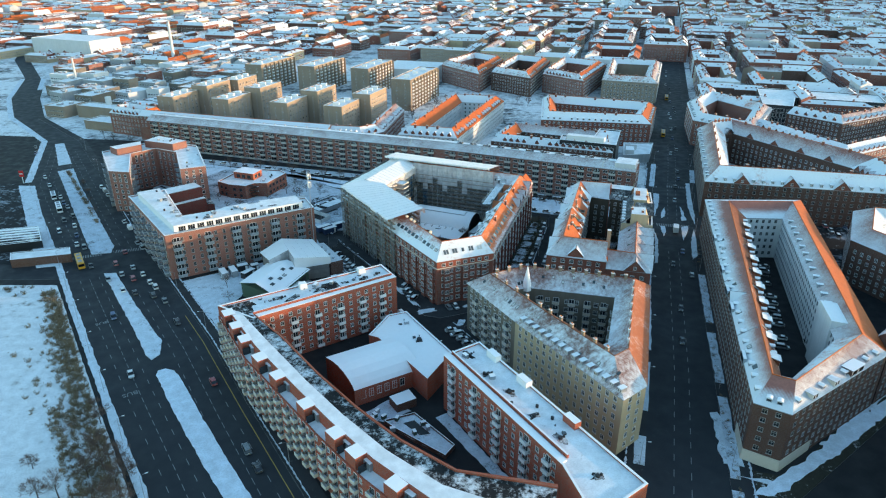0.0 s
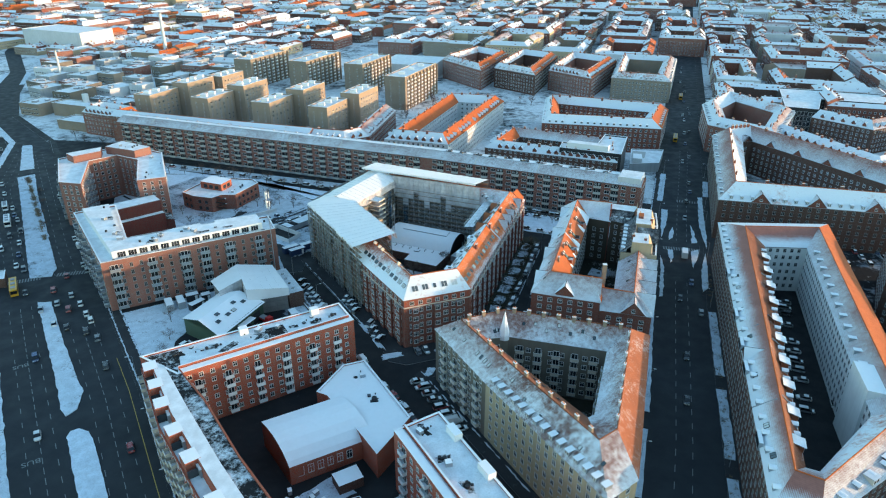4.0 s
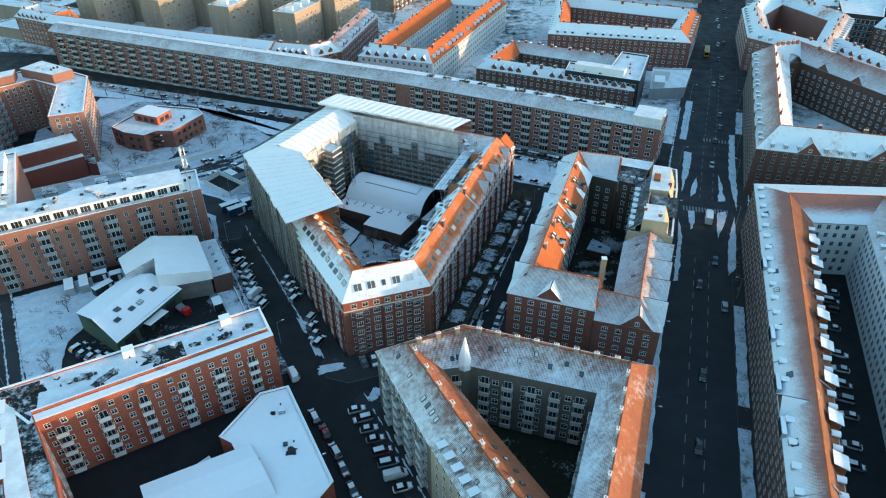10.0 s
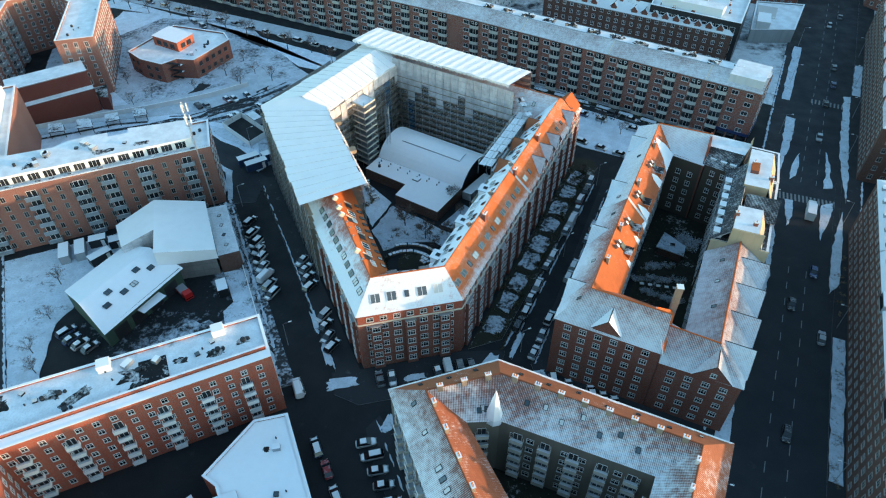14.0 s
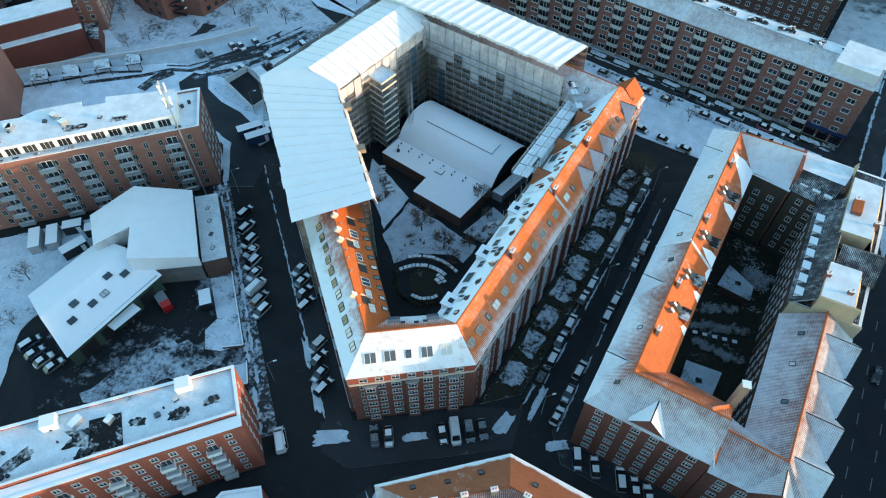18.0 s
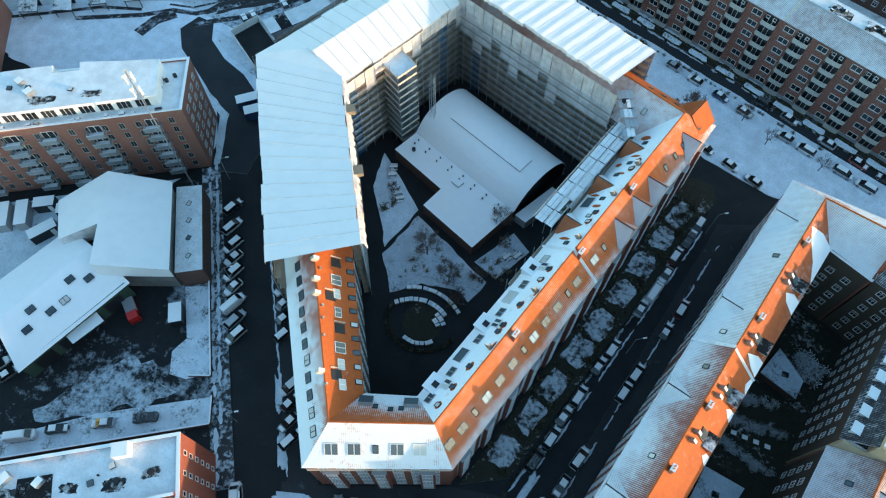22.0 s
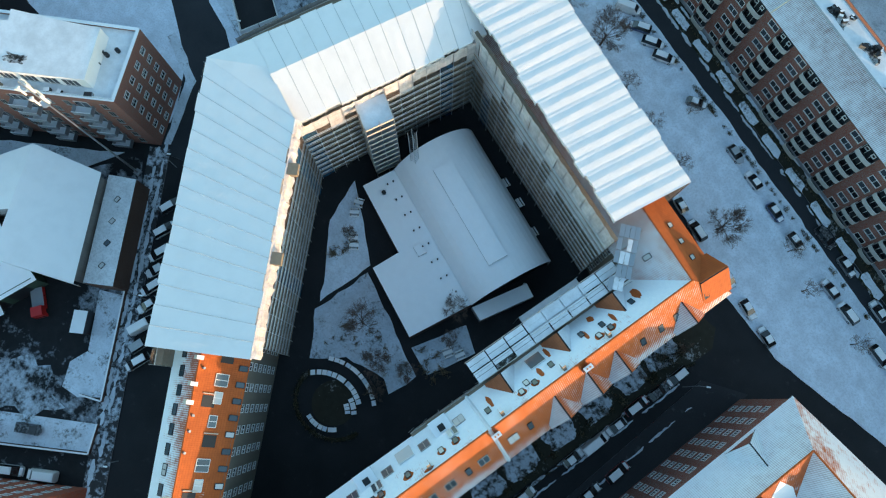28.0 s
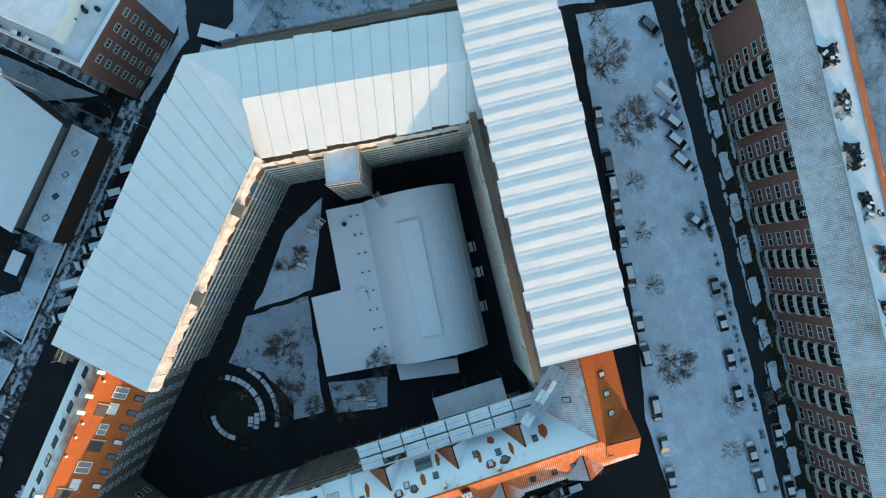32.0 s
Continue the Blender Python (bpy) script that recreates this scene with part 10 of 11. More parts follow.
def lamp(x, y, deg):
    e = thing("street_lamp", "grey steel street lamp at the kerb", "street lamp", (x, y, 0), "street lamps")
    m = Matrix.Translation((x, y, 0)) @ Matrix.Rotation(radians(deg), 4, "Z")
    part("pole", lampm, e, "", m)
    part("lamp_head", lamph, e, "", m)


for line, off, step, deg in ((E_KERB, -1.0, 12, 200), (RW_KERB, -1.0, 12, -10), (RE_KERB, 1.0, 12, 170), (W_KERB, 1.0, 12, 30)):
    seg = offset(between(line, 80, 420), off)
    for p in seg[::12]:
        lamp(p[0], p[1], deg)
for x, y in ((-50, 262), (-36, 240), (-21, 216), (32, 222), (41, 255), (50, 287), (-2, 175), (-58, 290)):
    lamp(x, y, 30)

# ---- gardens, snow banks and court details ----
rg = random.Random(77)


def blob(cx, cy, a, b, deg, n=22, rag=0.16):
    """A ragged oval patch."""
    out, t = [], radians(deg)
    for k in range(n):
        w = 2 * math.pi * k / n
        m = 1 + rag * (noise.noise(Vector((math.cos(w) * 1.3 + cx, math.sin(w) * 1.3 + cy, 5))) + rg.uniform(-0.4, 0.4))
        x, y = math.copysign(abs(math.cos(w)) ** 0.45, math.cos(w)) * a * m, math.copysign(abs(math.sin(w)) ** 0.45, math.sin(w)) * b * m
        out.append((cx + x * math.cos(t) - y * math.sin(t), cy + x * math.sin(t) + y * math.cos(t)))
    return out


def flatsheet(name, poly, z, mat, label, category, z0=0.0):
    return solo(name, MB().prism(poly, z0, z, mat, mat), label, category, kind="structure")


GARDEN = patchy("garden_soil_with_thin_snow", (0.03, 0.028, 0.022), 0.54, 0.3, (0.64, 0.7, 0.78), fine=1.2)
gd, gn = Vector((0.296, 0.955)), Vector((0.955, -0.296))
hedge_spots, shrub_spots = [], []
for k in range(9):
    c = Vector((24.9, 229.0)) + gd * (7.9 * k + rg.uniform(-0.5, 0.5)) + gn * 0.4
    flatsheet("garden_bed_%d" % (k + 1), blob(c.x, c.y, rg.uniform(2.8, 3.4), rg.uniform(1.9, 2.4), 72.8, 40, 0.22), 0.2 + 0.004 * (k % 3), GARDEN, "front garden plot under thin snow", "garden", 0.1)
    for s in range(7):
        q = c + gd * 3.9 + gn * (-2.4 + s * 0.75)
        hedge_spots.append((q.x + rg.uniform(-0.2, 0.2), q.y + rg.uniform(-0.25, 0.25)))
    for _ in range(5):
        q = c + gd * rg.uniform(-3.4, 3.4) + gn * rg.choice([-2.6, 2.4, 1.6])
        shrub_spots.append((q.x, q.y))
for k in range(150):
    q = Vector((25.6, 222.6)) + gd * (k * 0.49) + gn * (2.1 + rg.uniform(-0.15, 0.15))
    hedge_spots.append(tuple(q))
thicket("dark clipped hedges of the front gardens", hedge_spots, 0.55, 9, CLH)
thicket("rounded garden shrubs dusted with snow", shrub_spots, 1.25, 19, CLH)
thicket("dense evergreen shrubs at the garden corner", [(44.5 + rg.uniform(-2, 2), 290.5 + rg.uniform(-2.2, 2.2)) for _ in range(16)], 1.2, 29, CLH)


def snow_line(label, pts, w, n, seed):
    """Snow pushed up along a kerb, broken by gaps."""
    r = random.Random(seed)
    mb = MB()
    for a, b in zip(pts, pts[1:]):
        a, b = V2(a), V2(b)
        d = (b - a).normalized()
        m = Vector((d.y, -d.x))
        run, L = 0.0, (b - a).length
        while run < L:
            l = min(r.uniform(1.5, 6.0), L - run)
            k = max(2, int(l / 0.6))
            lo, hi = [], []
            for i in range(k + 1):
                q = a + d * (run + l * i / k)
                e = w * (0.3 + 0.5 * math.sin(math.pi * i / k) ** 0.4) * r.uniform(0.45, 1.3)
                q = q + m * r.uniform(-0.12, 0.12)
                lo.append(tuple(q - m * e * 0.5))
                hi.append(tuple(q + m * e * 0.5))
            mb.prism(lo + list(reversed(hi)), 0.0, 0.15 + r.uniform(0.04, 0.12), SNOWBANK, SNOWBANK)
            run += l + (r.uniform(0.4, 3.0) if r.random() < 0.6 else 0.1)
    return solo("snow_bank", mb, label, "snow bank", kind="structure")


SNOWBANK = patchy("ploughed_snow", (0.06, 0.06, 0.065), 0.86, 0.4, (0.64, 0.7, 0.78), fine=2.2)
snow_line("ploughed snow along the garden street kerb", [(29.9, 222.5), (49.3, 287.0)], 0.5, 1, 1)
snow_line("ploughed snow along the garden pavement", [(28.3, 223.0), (47.6, 287.5)], 0.7, 1, 2)
snow_line("ploughed snow along the corner block", [(35.4, 219.0), (53.4, 286.0)], 0.5, 1, 3)
snow_line("ploughed snow along the scaffolded street", [(-19.0, 205.0), (-55.6, 263.0)], 1.0, 1, 4)
snow_line("ploughed snow beside the yard wall", [(-24.0, 214.6), (-55.0, 265.0)], 0.9, 1, 5)
snow_line("ploughed snow before the scaffolding", [(-8.4, 211.0), (-47.4, 272.0)], 0.5, 1, 6)
snow_line("ploughed snow below the rendered facade", [(3.6, 199.6), (22.0, 169.0), (43.5, 133.0)], 0.5, 1, 7)
snow_line("ploughed snow along the long block", [(-20, 362.4), (94, 316.2)], 1.0, 1, 8)
snow_line("ploughed snow beside the narrow street", [(-14, 356.5), (94, 312.0)], 0.8, 1, 9)
snow_line("ploughed snow along the straight street", offset(between(RE_KERB, 90, 380), 5.4), 0.8, 1, 10)
snow_line("ploughed snow along the straight street", offset(between(RW_KERB, 90, 380), -4.6), 0.9, 1, 11)
snow_line("ploughed snow along the avenue pavement", offset(between(E_KERB, 90, 330), -0.9), 0.6, 1, 12)
snow_line("ploughed snow along the avenue pavement", offset(between(E_KERB, 150, 330), -4.2), 0.8, 1, 13)
snow_line("snow along the courtyard hall", [(17.2, 283.0), (14.4, 290.4), (2.0, 296.0), (-8.0, 300.5)], 1.3, 1, 14)
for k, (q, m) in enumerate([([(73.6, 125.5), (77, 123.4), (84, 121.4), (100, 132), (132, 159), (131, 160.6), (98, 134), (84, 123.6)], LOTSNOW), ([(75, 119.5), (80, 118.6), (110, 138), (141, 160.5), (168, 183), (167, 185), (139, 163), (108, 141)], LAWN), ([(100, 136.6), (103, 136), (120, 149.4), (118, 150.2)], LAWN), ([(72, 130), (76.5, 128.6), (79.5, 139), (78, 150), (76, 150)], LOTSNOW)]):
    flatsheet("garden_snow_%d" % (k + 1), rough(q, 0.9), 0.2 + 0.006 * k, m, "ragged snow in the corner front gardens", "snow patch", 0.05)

for k, (cx, cy, a, b, d) in enumerate([(-6.0, 207.6, 3.4, 1.3, 20), (25.4, 218.2, 2.6, 1.3, 70), (9.6, 211.6, 2.2, 0.8, 20), (-11.5, 214.5, 3.0, 0.7, 120), (28.6, 208.6, 3.6, 0.9, -12), (6.2, 199.4, 2.2, 1.2, 70), (31.0, 224.0, 4.0, 0.6, 73), (-17.0, 223.5, 3.6, 0.6, 120), (36.0, 216.4, 2.0, 1.0, 20)]):
    flatsheet("corner_snow_%d" % (k + 1), blob(cx, cy, a, b, d, 26, 0.35), 0.2 + 0.004 * k, LOTSNOW, "shovelled snow left at the street corner", "snow patch", 0.05)

# drifts and wheel-swept snow in the workshop yard
flatsheet("yard_snow_1", rough([(-57.2, 204.4), (-55.0, 207.7), (-51.2, 214.2), (-47.7, 219.0), (-42.1, 219.8), (-39.3, 217.8), (-34.7, 216.7), (-40.0, 211.3), (-55.5, 202.3)], 1.6), 0.1, SWEPT := patchy("wheel_swept_snow", (0.022, 0.023, 0.025), 0.53, 0.16, (0.56, 0.63, 0.71), fine=1.0), "swept snow crossed by wheel tracks", "snow patch", 0.04)
for k, (a, b, c) in enumerate((((-157, 346), (-146, 336), (-128, 325)), ((-146, 352), (-146, 342), (-145, 334)), ((-140, 322), (-142, 330), (-134, 345)))):
    pts = [lerp(lerp(a, b, t), lerp(b, c, t), t) for t in [i / 12 for i in range(13)]]
    solo("court_path_%d" % (k + 1), MB().prism(strip(offset(pts, -0.6), offset(pts, 0.6)), 0.1, 0.135, ASPHALT, ASPHALT), "cleared dark path through the court snow", "path", kind="structure")
for k, (cx, cy, a, b, d) in enumerate([(-75, 312, 10, 3.2, 35), (-58, 308, 6, 2.2, 50), (-90, 322, 5, 2, 80), (-70, 330, 7, 2.4, 120), (-84, 362, 9, 2.6, -30), (-112, 362, 8, 3, 40), (-48, 318, 7, 2.4, 65)]):
    flatsheet("slush_%d" % (k + 1), blob(cx, cy, a, b, d, 30, 0.4), 0.085 + 0.004 * k, PAVING, "asphalt showing through trodden snow", "pavement", 0.03)

# planted court of the corner block
def canopy(label, poly, z):
    e = thing("shed", label, "shed", (poly[0][0], poly[0][1], 0))
    part("roof", MB().prism(poly, z - 0.25, z, THIN, GREY, True), e, "frosted flat roof")
    part("wall", MB().prism(inset(ccw(poly), 0.4), 0, z - 0.25, BRICK_R), e)
    c = (sum(p[0] for p in poly) / 4, sum(p[1] for p in poly) / 4)
    part("roof_hatch", MB().box((0, 0, 0), (1.2, 1.0, 0.3), GREY, Matrix.Translation((*c, z + 0.12)), FELT), e)


canopy("low bicycle shed with a frosted roof", [(67.2, 265.5), (72.1, 260.6), (71.2, 256.7), (64.5, 259.4)], 2.8)
canopy("low court shed with a frosted roof", [(58.4, 239.1), (65.3, 237.9), (62.8, 230.7), (56.8, 232.4)], 2.5)
thicket("large frosted evergreen bush in the court", [(73.4 + rg.gauss(0, 1.4), 265.0 + rg.gauss(0, 1.4)) for _ in range(26)], 1.7, 30, CLF := clump(5, 60, FROSTHEDGE))
hs_ = [lerp((58.5, 249.2), (70.5, 250.2), rg.random()) for _ in range(40)] + [lerp((60, 245.8), (69.6, 242.2), rg.random()) for _ in range(46)] + [lerp((60.8, 253.6), (69, 255.5), rg.random()) for _ in range(22)]
thicket("rows of frosted hedge in the court", [(x + rg.uniform(-0.7, 0.7), y + rg.uniform(-0.7, 0.7)) for x, y in hs_], 0.95, 31, CLF)
for k in range(5):
    x, y = lerp((60.5, 247.4), (68.5, 247.0), k / 4)
    tb_ = thing("garden_table", "garden table with snow on its top", "table", (x, y, 0), "tables in the planted court")
    part("tabletop", MB().box((x, y, 0.72), (1.0, 0.8, 0.08), WOOD, None, SNOW), tb_)
    part("leg", MB().tube((x, y, 0), (x, y, 0.7), 0.06, 0.06, DARK, 6), tb_)


def melt(par, spots, z, seed):
    """Black felt bared in ragged patches round roof fans."""
    r = random.Random(seed)
    for k, (x, y, a, b, d) in enumerate(spots):
        part("felt_patch", MB().prism(blob(x, y, a, b, d, 26, 0.5), z, z + 0.035 + 0.004 * (k % 4), FELT, FELT), par, "black felt bared of snow")


melt(red, [(-62, 181, 2.6, 1.4, 30), (-53, 185.5, 1.6, 1.1, 10), (-48.5, 185.6, 2.4, 1.0, 60), (-40, 191.6, 3.0, 1.6, 20), (-38, 189.5, 1.8, 1.2, 0), (-27, 199.4, 1.6, 0.9, 30), (-23, 202.8, 1.3, 0.8, 30), (-33, 196.5, 1.2, 0.8, 20), (-65.5, 179.4, 2.0, 1.6, 0)], 17.6, 1)
melt(slab_e, [(7, 153, 1.8, 1.0, 120), (12, 144, 1.6, 1.0, 20), (17, 136, 2.0, 0.9, 120), (22, 127, 1.4, 0.9, 30), (27, 119, 2.0, 1.0, 120), (33, 107, 1.4, 1.0, 0)], 17.6, 2)
melt(nw, [(-80, 254, 2.2, 1.0, 30), (-95, 245, 1.6, 0.9, 30), (-72, 259, 1.8, 0.8, 30), (-110, 252, 1.8, 1.2, 120), (-120, 266, 1.6, 1.0, 120)], 21.6, 3)
melt(hall2, [(-7.5, 176, 1.0, 0.9, 0), (-14, 186, 0.6, 0.5, 0)], 7.6, 4)
for s in span(4, 100, 12):
    p = lerp(lerp(longbar.r[1], longbar.r[2], s / 105), lerp(LBN[1], LBN[2], s / 105), rg.uniform(0.22, 0.36))
    part("roof_terrace", MB().prism(blob(p[0], p[1], rg.uniform(1.6, 2.6), rg.uniform(1.0, 1.6), -22, 20, 0.5), LZ + 2.2, LZ + 2.36, FELT, FELT), longbar.e, "dark terrace bared of snow")
    mb = MB()
    for _ in range(8):
        mb.box((0, 0, 0.35), (rg.uniform(0.4, 1.0), rg.uniform(0.3, 0.6), rg.uniform(0.3, 0.9)), rg.choice([DARK, DARK, WOOD, GREY]), Matrix.Translation((p[0] + rg.uniform(-2, 2), p[1] + rg.uniform(-1.2, 1.2), LZ + 2.3)) @ Matrix.Rotation(rg.uniform(0, 3), 4, "Z"), rg.choice([SNOW, DARK]))
    part("terrace_furniture", mb, longbar.e, "planters and seats dusted with snow", None, "stuff")

# box dormers on the court side of the gabled row
skylights(rowhouse, 1, False, [6, 14, 21], 0.55, SKYSMALL, 0.1)
skylights(corner, 1, True, [4, 16, 33], 0.6, SKYSMALL, 0.1)
skylights(corner, 2, True, [2.5, 20], 0.6, SKYSMALL, 0.1)

# slim radio mast between the workshop and the brick block, its head in the sun
mast = thing("radio_mast", "slim steel radio mast with sunlit white antennas", "mast", (-55.2, 256.7, 0))
part("pole", MB().tube((-55.2, 256.7, 0), (-55.2, 256.7, 37.0), 0.2, 0.09, STEEL, 8), mast)
part("base_plate", MB().box((-55.2, 256.7, 0.15), (1.2, 1.2, 0.3), GREY), mast)
for k in range(3):
    w = k * 2.094 + 0.4
    for z in (31.2, 34.6):
        x, y = -55.2 + math.cos(w) * 0.75, 256.7 + math.sin(w) * 0.75
        panel = part("antenna", MB().box((0, 0, 0), (0.26, 0.36, 2.3), WHITE, Matrix.Translation((x, y, z + 0.6)) @ Matrix.Rotation(w, 4, "Z")), mast, "white antenna panel")
        part("bracket", MB().tube((-55.2, 256.7, z), (x, y, z), 0.05, 0.05, STEEL, 5), mast)
part("platform", MB().tube((-55.2, 256.7, 30.2), (-55.2, 256.7, 30.3), 0.8, 0.8, STEEL, 10), mast)
for z in (33.0, 36.2):
    part("dish", MB().tube((-55.2, 256.3, z), (-54.9, 255.7, z), 0.12, 0.42, WHITE, 10), mast, "small white radio dish")


# dark blue shop front round the street end of the long block
NAVY = plain("navy_fascia", (0.015, 0.03, 0.1), 0.5, vary=0.15)
for a, b, w in ((LB[2], LBN[2], 11.0), (LB[2], LB[1], 13.0)):
    m = on_wall(a, b, (50, 345), w / 2, 0)
    part("fascia", MB().box((0, 0.16, 3.6), (w, 0.3, 0.9), NAVY, m), longbar.e, "dark blue shop fascia")
    for k in range(4):
        part("shop_window", MB().box((-w / 2 + (k + 0.5) * w / 4, 0.06, 1.7), (w / 4 - 0.5, 0.12, 2.6), CARGLASS, m), longbar.e, "dark shop window")

# clipped hedges in the front gardens of the long block
rh = random.Random(21)
for k in range(13):
    p = V2(LB[1]).lerp(V2(LB[2]), (k + 0.55) / 13.4)
    u = (V2(LB[2]) - V2(LB[1])).normalized()
    n = Vector((u.y, -u.x))
    c = p + n * 2.9
    q = [tuple(c + u * a + n * b) for a, b in ((-2.6, -0.8), (2.6 - rh.random(), -0.8), (2.6, 0.6), (1.8, 0.9), (-2.3, 0.9), (-2.7, 0.3))]
    e = thing("hedge", "clipped low hedge with a cap of snow", "hedge", (c.x, c.y, 0), "hedges below the long block")
    part("leaves", MB().prism(rough(q, 0.25, 0.6), 0.0, 0.85, BANKSNOW, HEDGE), e)

# ---- the far city ----
D, NV, O0 = Vector((0.296, 0.955)), Vector((0.955, -0.296)), Vector((75, 172))


def city(u, v):
    p = O0 + NV * u + D * v
    return (p.x, p.y)


fw = MB()
fw.box((0, 0.03, 0.75), (1.3, 0.06, 1.5), WHITE)
fw.face([(0.5, 0.07, 0.12), (-0.5, 0.07, 0.12), (-0.5, 0.07, 1.4), (0.5, 0.07, 1.4)], GLASS)
FARWIN = fw.data("window")
FARCHIM = MB().box((0, 0, 0.6), (1.1, 0.6, 2.0), BRICK_L, None, SNOW).data("chimney")
rng = random.Random(7)
FARWALLS = [BRICK_R, BRICK_L, BRICK_M, BRICK_Y, BRICK_M, BRICK_L, WHITEREN, YELREN]


def far_roofs(kind):
    if kind < 0.34:
        return [SLATESNOW, TILESNOW, TILE, TILESNOW], [TILE, TILESNOW, SLATESNOW, TILESNOW]
    if kind < 0.6:
        return [SLATESNOW, SLATESNOW, TILEPINK, SLATESNOW], [TILEPINK, SLATESNOW, SLATESNOW, SLATESNOW]
    return [SLATESNOW, TILEPINK, SLATESNOW, SLATESNOW], [SLATESNOW, SLATESNOW, FROSTED, SLATESNOW]


def wing(walls, tops, a, b, c, d, h, rh, wall, m0, m1):
    """A gabled wing: a-b is its outer side, d-c its inner one."""
    ra, rb = lerp(a, d, 0.5), lerp(b, c, 0.5)
    for p, q in ((a, b), (b, c), (c, d), (d, a)):
        walls.face([(*p, 0), (*q, 0), (*q, h), (*p, h)], wall)
    for e0, e1, r in ((b, c, rb), (d, a, ra)):
        walls.face([(*e0, h), (*e1, h), (*r, h + rh)], wall)
    for e0, e1, r0, r1, m in ((a, b, ra, rb, m0), (c, d, rb, ra, m1)):
        q = [Vector((*e0, h)), Vector((*e1, h)), Vector((*r1, h + rh)), Vector((*r0, h + rh))]
        ax = (q[1] - q[0]).normalized()
        up = ax.cross(q[3] - q[0]).normalized().cross(ax)
        tops.face(q, m, [((p - q[0]).dot(ax), (p - q[0]).dot(up)) for p in q])


def far_block(u0, v0, w, l, h, rh, wall, mo, mi, depth, walls, tops, poses, chims, windows):
    """Four wings of uneven height round a yard, with a back building in it."""
    gap = lambda: rng.uniform(0.0, 1.5)
    o = [city(u0, v0), city(u0, v0 + l), city(u0 + w, v0 + l), city(u0 + w, v0)]
    i = [city(u0 + depth, v0 + depth), city(u0 + depth, v0 + l - depth), city(u0 + w - depth, v0 + l - depth), city(u0 + w - depth, v0 + depth)]
    for k in range(4):
        j = (k + 1) % 4
        n = max(1, int((V2(o[j]) - V2(o[k])).length / 28))
        for s in range(n):
            if rng.random() < 0.06:
                continue
            hh, t0, t1 = h + rng.uniform(-2.2, 2.2), s / n, (s + 1) / n
            a, b, c, d = lerp(o[j], o[k], t0), lerp(o[j], o[k], t1), lerp(i[j], i[k], t1), lerp(i[j], i[k], t0)
            wl = wall if rng.random() < 0.6 else rng.choice(FARWALLS)
            m0, m1 = (mo[k], mi[k]) if rng.random() < 0.75 else (SLATESNOW, TILEPINK)
            wing(walls, tops, a, b, c, d, hh, rh * rng.uniform(0.6, 1.2), wl, m0, m1)
            r = lerp(lerp(a, d, 0.5), lerp(b, c, 0.5), rng.uniform(0.1, 0.9))
            chims.append(Matrix.Translation((*r, hh + rh - 0.4)))
            for x in range(int((V2(b) - V2(a)).length / 5.5)):
                e, y = rng.choice([(a, b), (d, c)]), rng.uniform(0.25, 0.7)
                q = lerp(lerp(*e, (x + rng.random()) / 5), lerp(lerp(a, d, 0.5), lerp(b, c, 0.5), (x + 0.5) / 5), y)
                chims.append(Matrix.Translation((*q, hh + rh * y * 0.6)) @ Matrix.Rotation(-0.3, 4, "Z") @ Matrix.Diagonal((1.2, 2.2, rng.uniform(0.5, 0.9), 1)))
            if windows:
                ln = (V2(b) - V2(a)).length
                for x in range(int(ln / 3.1)):
                    for z in range(int((hh - 2) / 3.0)):
                        poses.append(on_wall(a, b, c, 1.5 + x * 3.1, 1.6 + z * 3.0))
    if w > 42 and l > 42:
        for _ in range(rng.randint(1, 3)):
            a, b = rng.uniform(depth + 3, w - depth - 12), rng.uniform(depth + 3, l - depth - 16)
            ww, ll, hh = rng.uniform(6, 11), rng.uniform(8, 18), rng.uniform(4, 12)
            q = [city(u0 + a, v0 + b), city(u0 + a + ww, v0 + b), city(u0 + a + ww, v0 + b + ll), city(u0 + a, v0 + b + ll)]
            wing(walls, tops, q[0], q[1], q[2], q[3], hh, 1.5, rng.choice(FARWALLS), SLATESNOW, SLATESNOW)


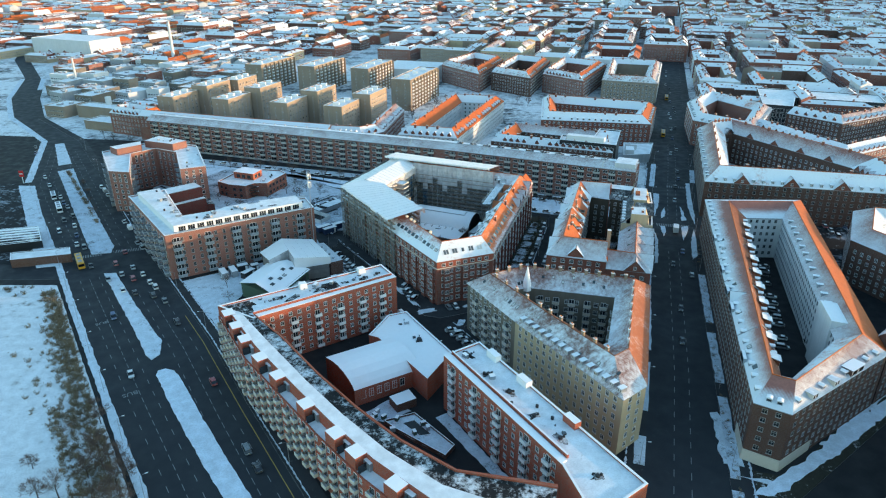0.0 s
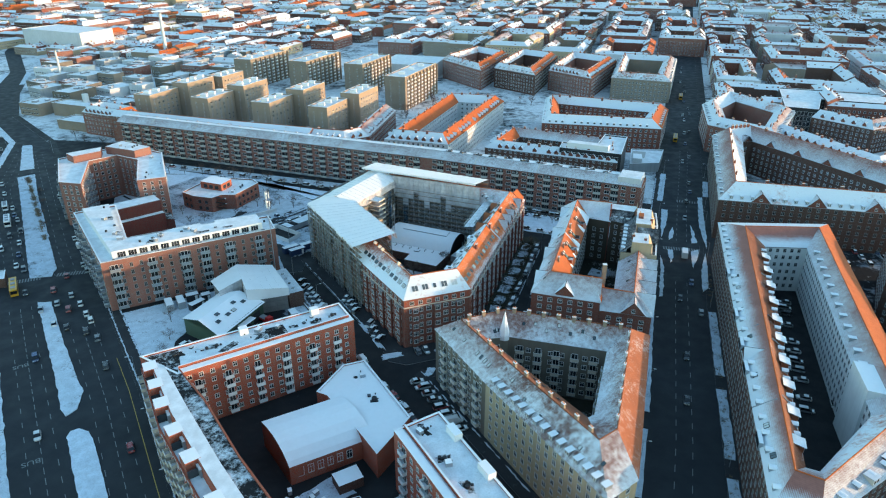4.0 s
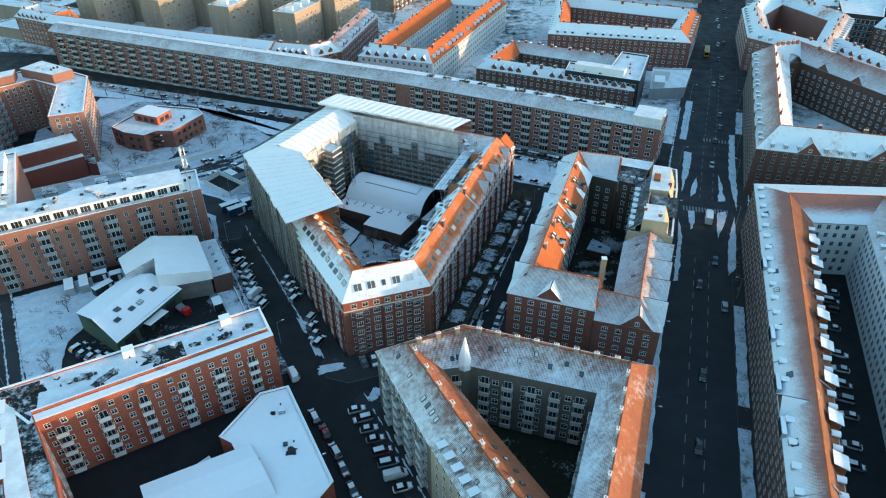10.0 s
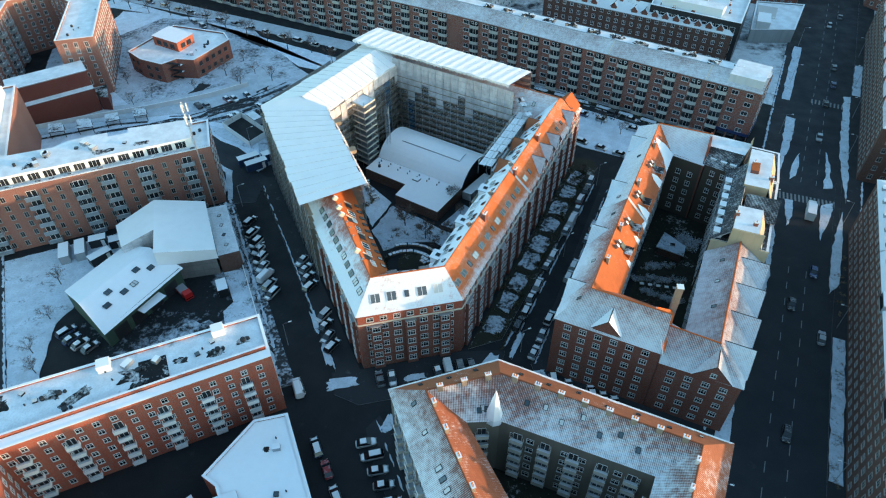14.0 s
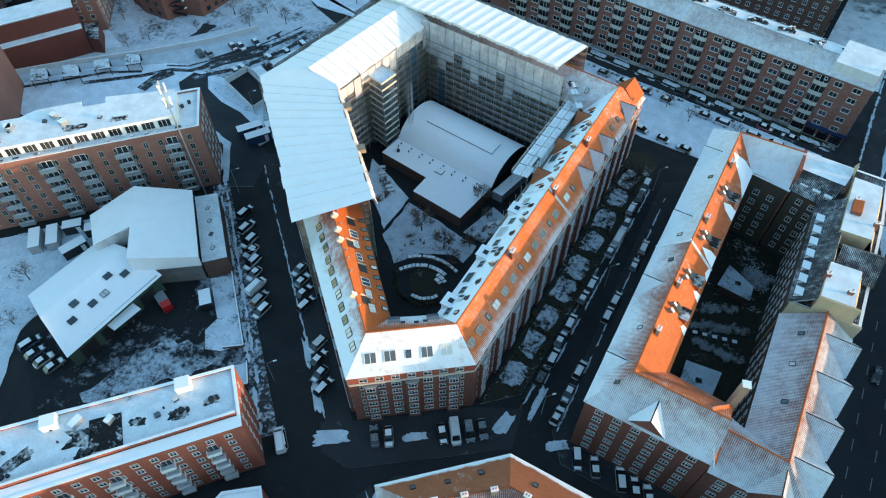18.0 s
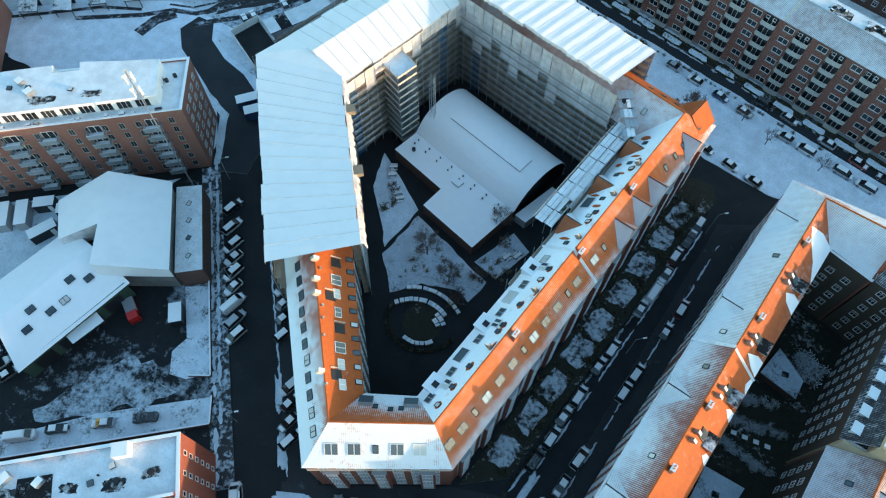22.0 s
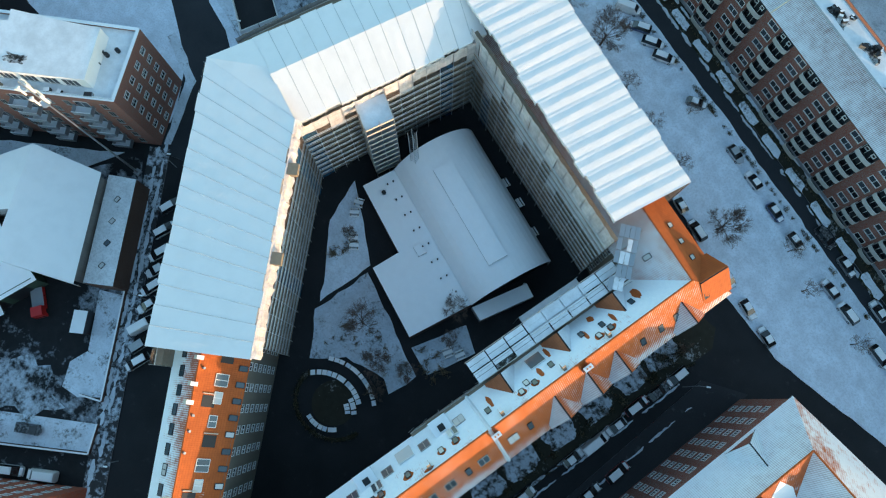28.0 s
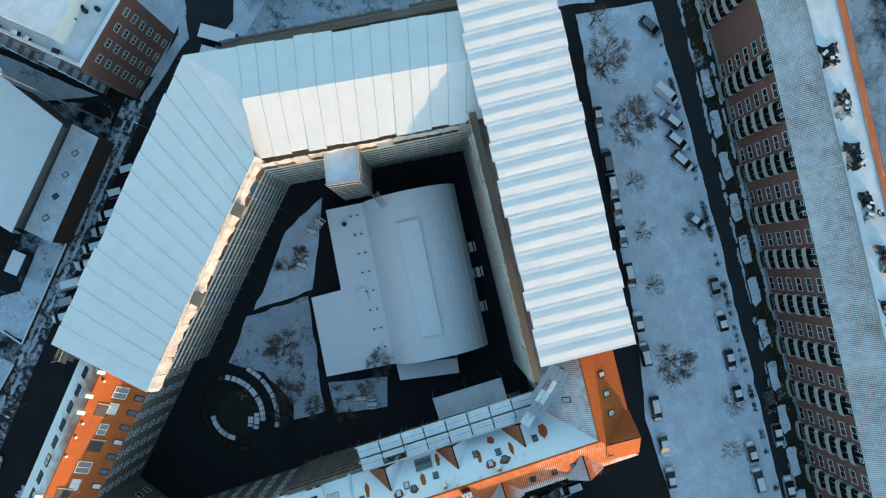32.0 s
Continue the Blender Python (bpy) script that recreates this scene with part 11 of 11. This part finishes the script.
def flush(e, walls, tops, poses, chims, joined):
    kind = "stuff" if joined else ""
    part("wall", walls, e, "", None, kind)
    part("roof", tops, e, "", None, kind)
    if chims:
        part("chimney", stamp("chimney", FARCHIM, chims), e, "", Matrix(), "stuff")
    if poses:
        part("window", stamp("window", FARWIN, poses), e, "", Matrix(), "stuff")


FAR = {}


def fill(u0, u1, v0, v1, w, l, street, hmin, hmax, tile, walls):
    v = v0
    while v < v1:
        ll = l * rng.uniform(0.6, 1.35)
        u = u0 + rng.uniform(0, 3)
        while u < u1:
            ww = w * rng.uniform(0.6, 1.35)
            x, y = city(u + ww / 2, v + ll / 2)
            dist, side = math.hypot(x, y), abs(math.atan2(x, y))
            if side < radians(38) + 60 / max(dist, 60) and dist < 2150:
                mo, mi = far_roofs(rng.random() / max(0.01, tile))
                args = (u, v, ww, ll, rng.uniform(hmin, hmax), rng.uniform(2.2, 4.6), rng.choice(walls), mo, mi, min(12, ww * 0.3, ll * 0.3))
                if dist < 850:
                    m = (MB(), MB(), [], [])
                    far_block(*args, *m, True)
                    c = city(u, v)
                    flush(thing("apartment_block", "distant brick courtyard block under snowy roofs", "apartment building", (c[0], c[1], 0), "blocks of the far city"), *m, False)
                else:
                    key = int(dist // 450)
                    if key not in FAR:
                        FAR[key] = (MB(), MB(), [], [])
                    far_block(*args, *FAR[key], dist < 1300)
            u += ww + street
        v += ll + street


fill(18, 900, 350, 2000, 52, 80, 12, 14, 19, 0.55, FARWALLS)
fill(185, 620, 110, 330, 55, 80, 13, 14, 19, 0.55, FARWALLS)
fill(-330, -22, 545, 2000, 50, 75, 13, 13, 19, 0.9, FARWALLS)
fill(-720, -420, 420, 690, 45, 60, 14, 5, 12, 0.3, FARWALLS)
fill(-1500, -345, 690, 2000, 50, 70, 13, 8, 17, 1.1, FARWALLS)
fill(-1050, -800, 340, 680, 45, 60, 14, 6, 14, 0.4, FARWALLS)
for key in sorted(FAR):
    flush(thing("distant_quarter", "far city quarter of snowy roofs and brick fronts", "city quarter", (0, 600 + 400 * key, 0), kind="stuff"), *FAR[key], True)
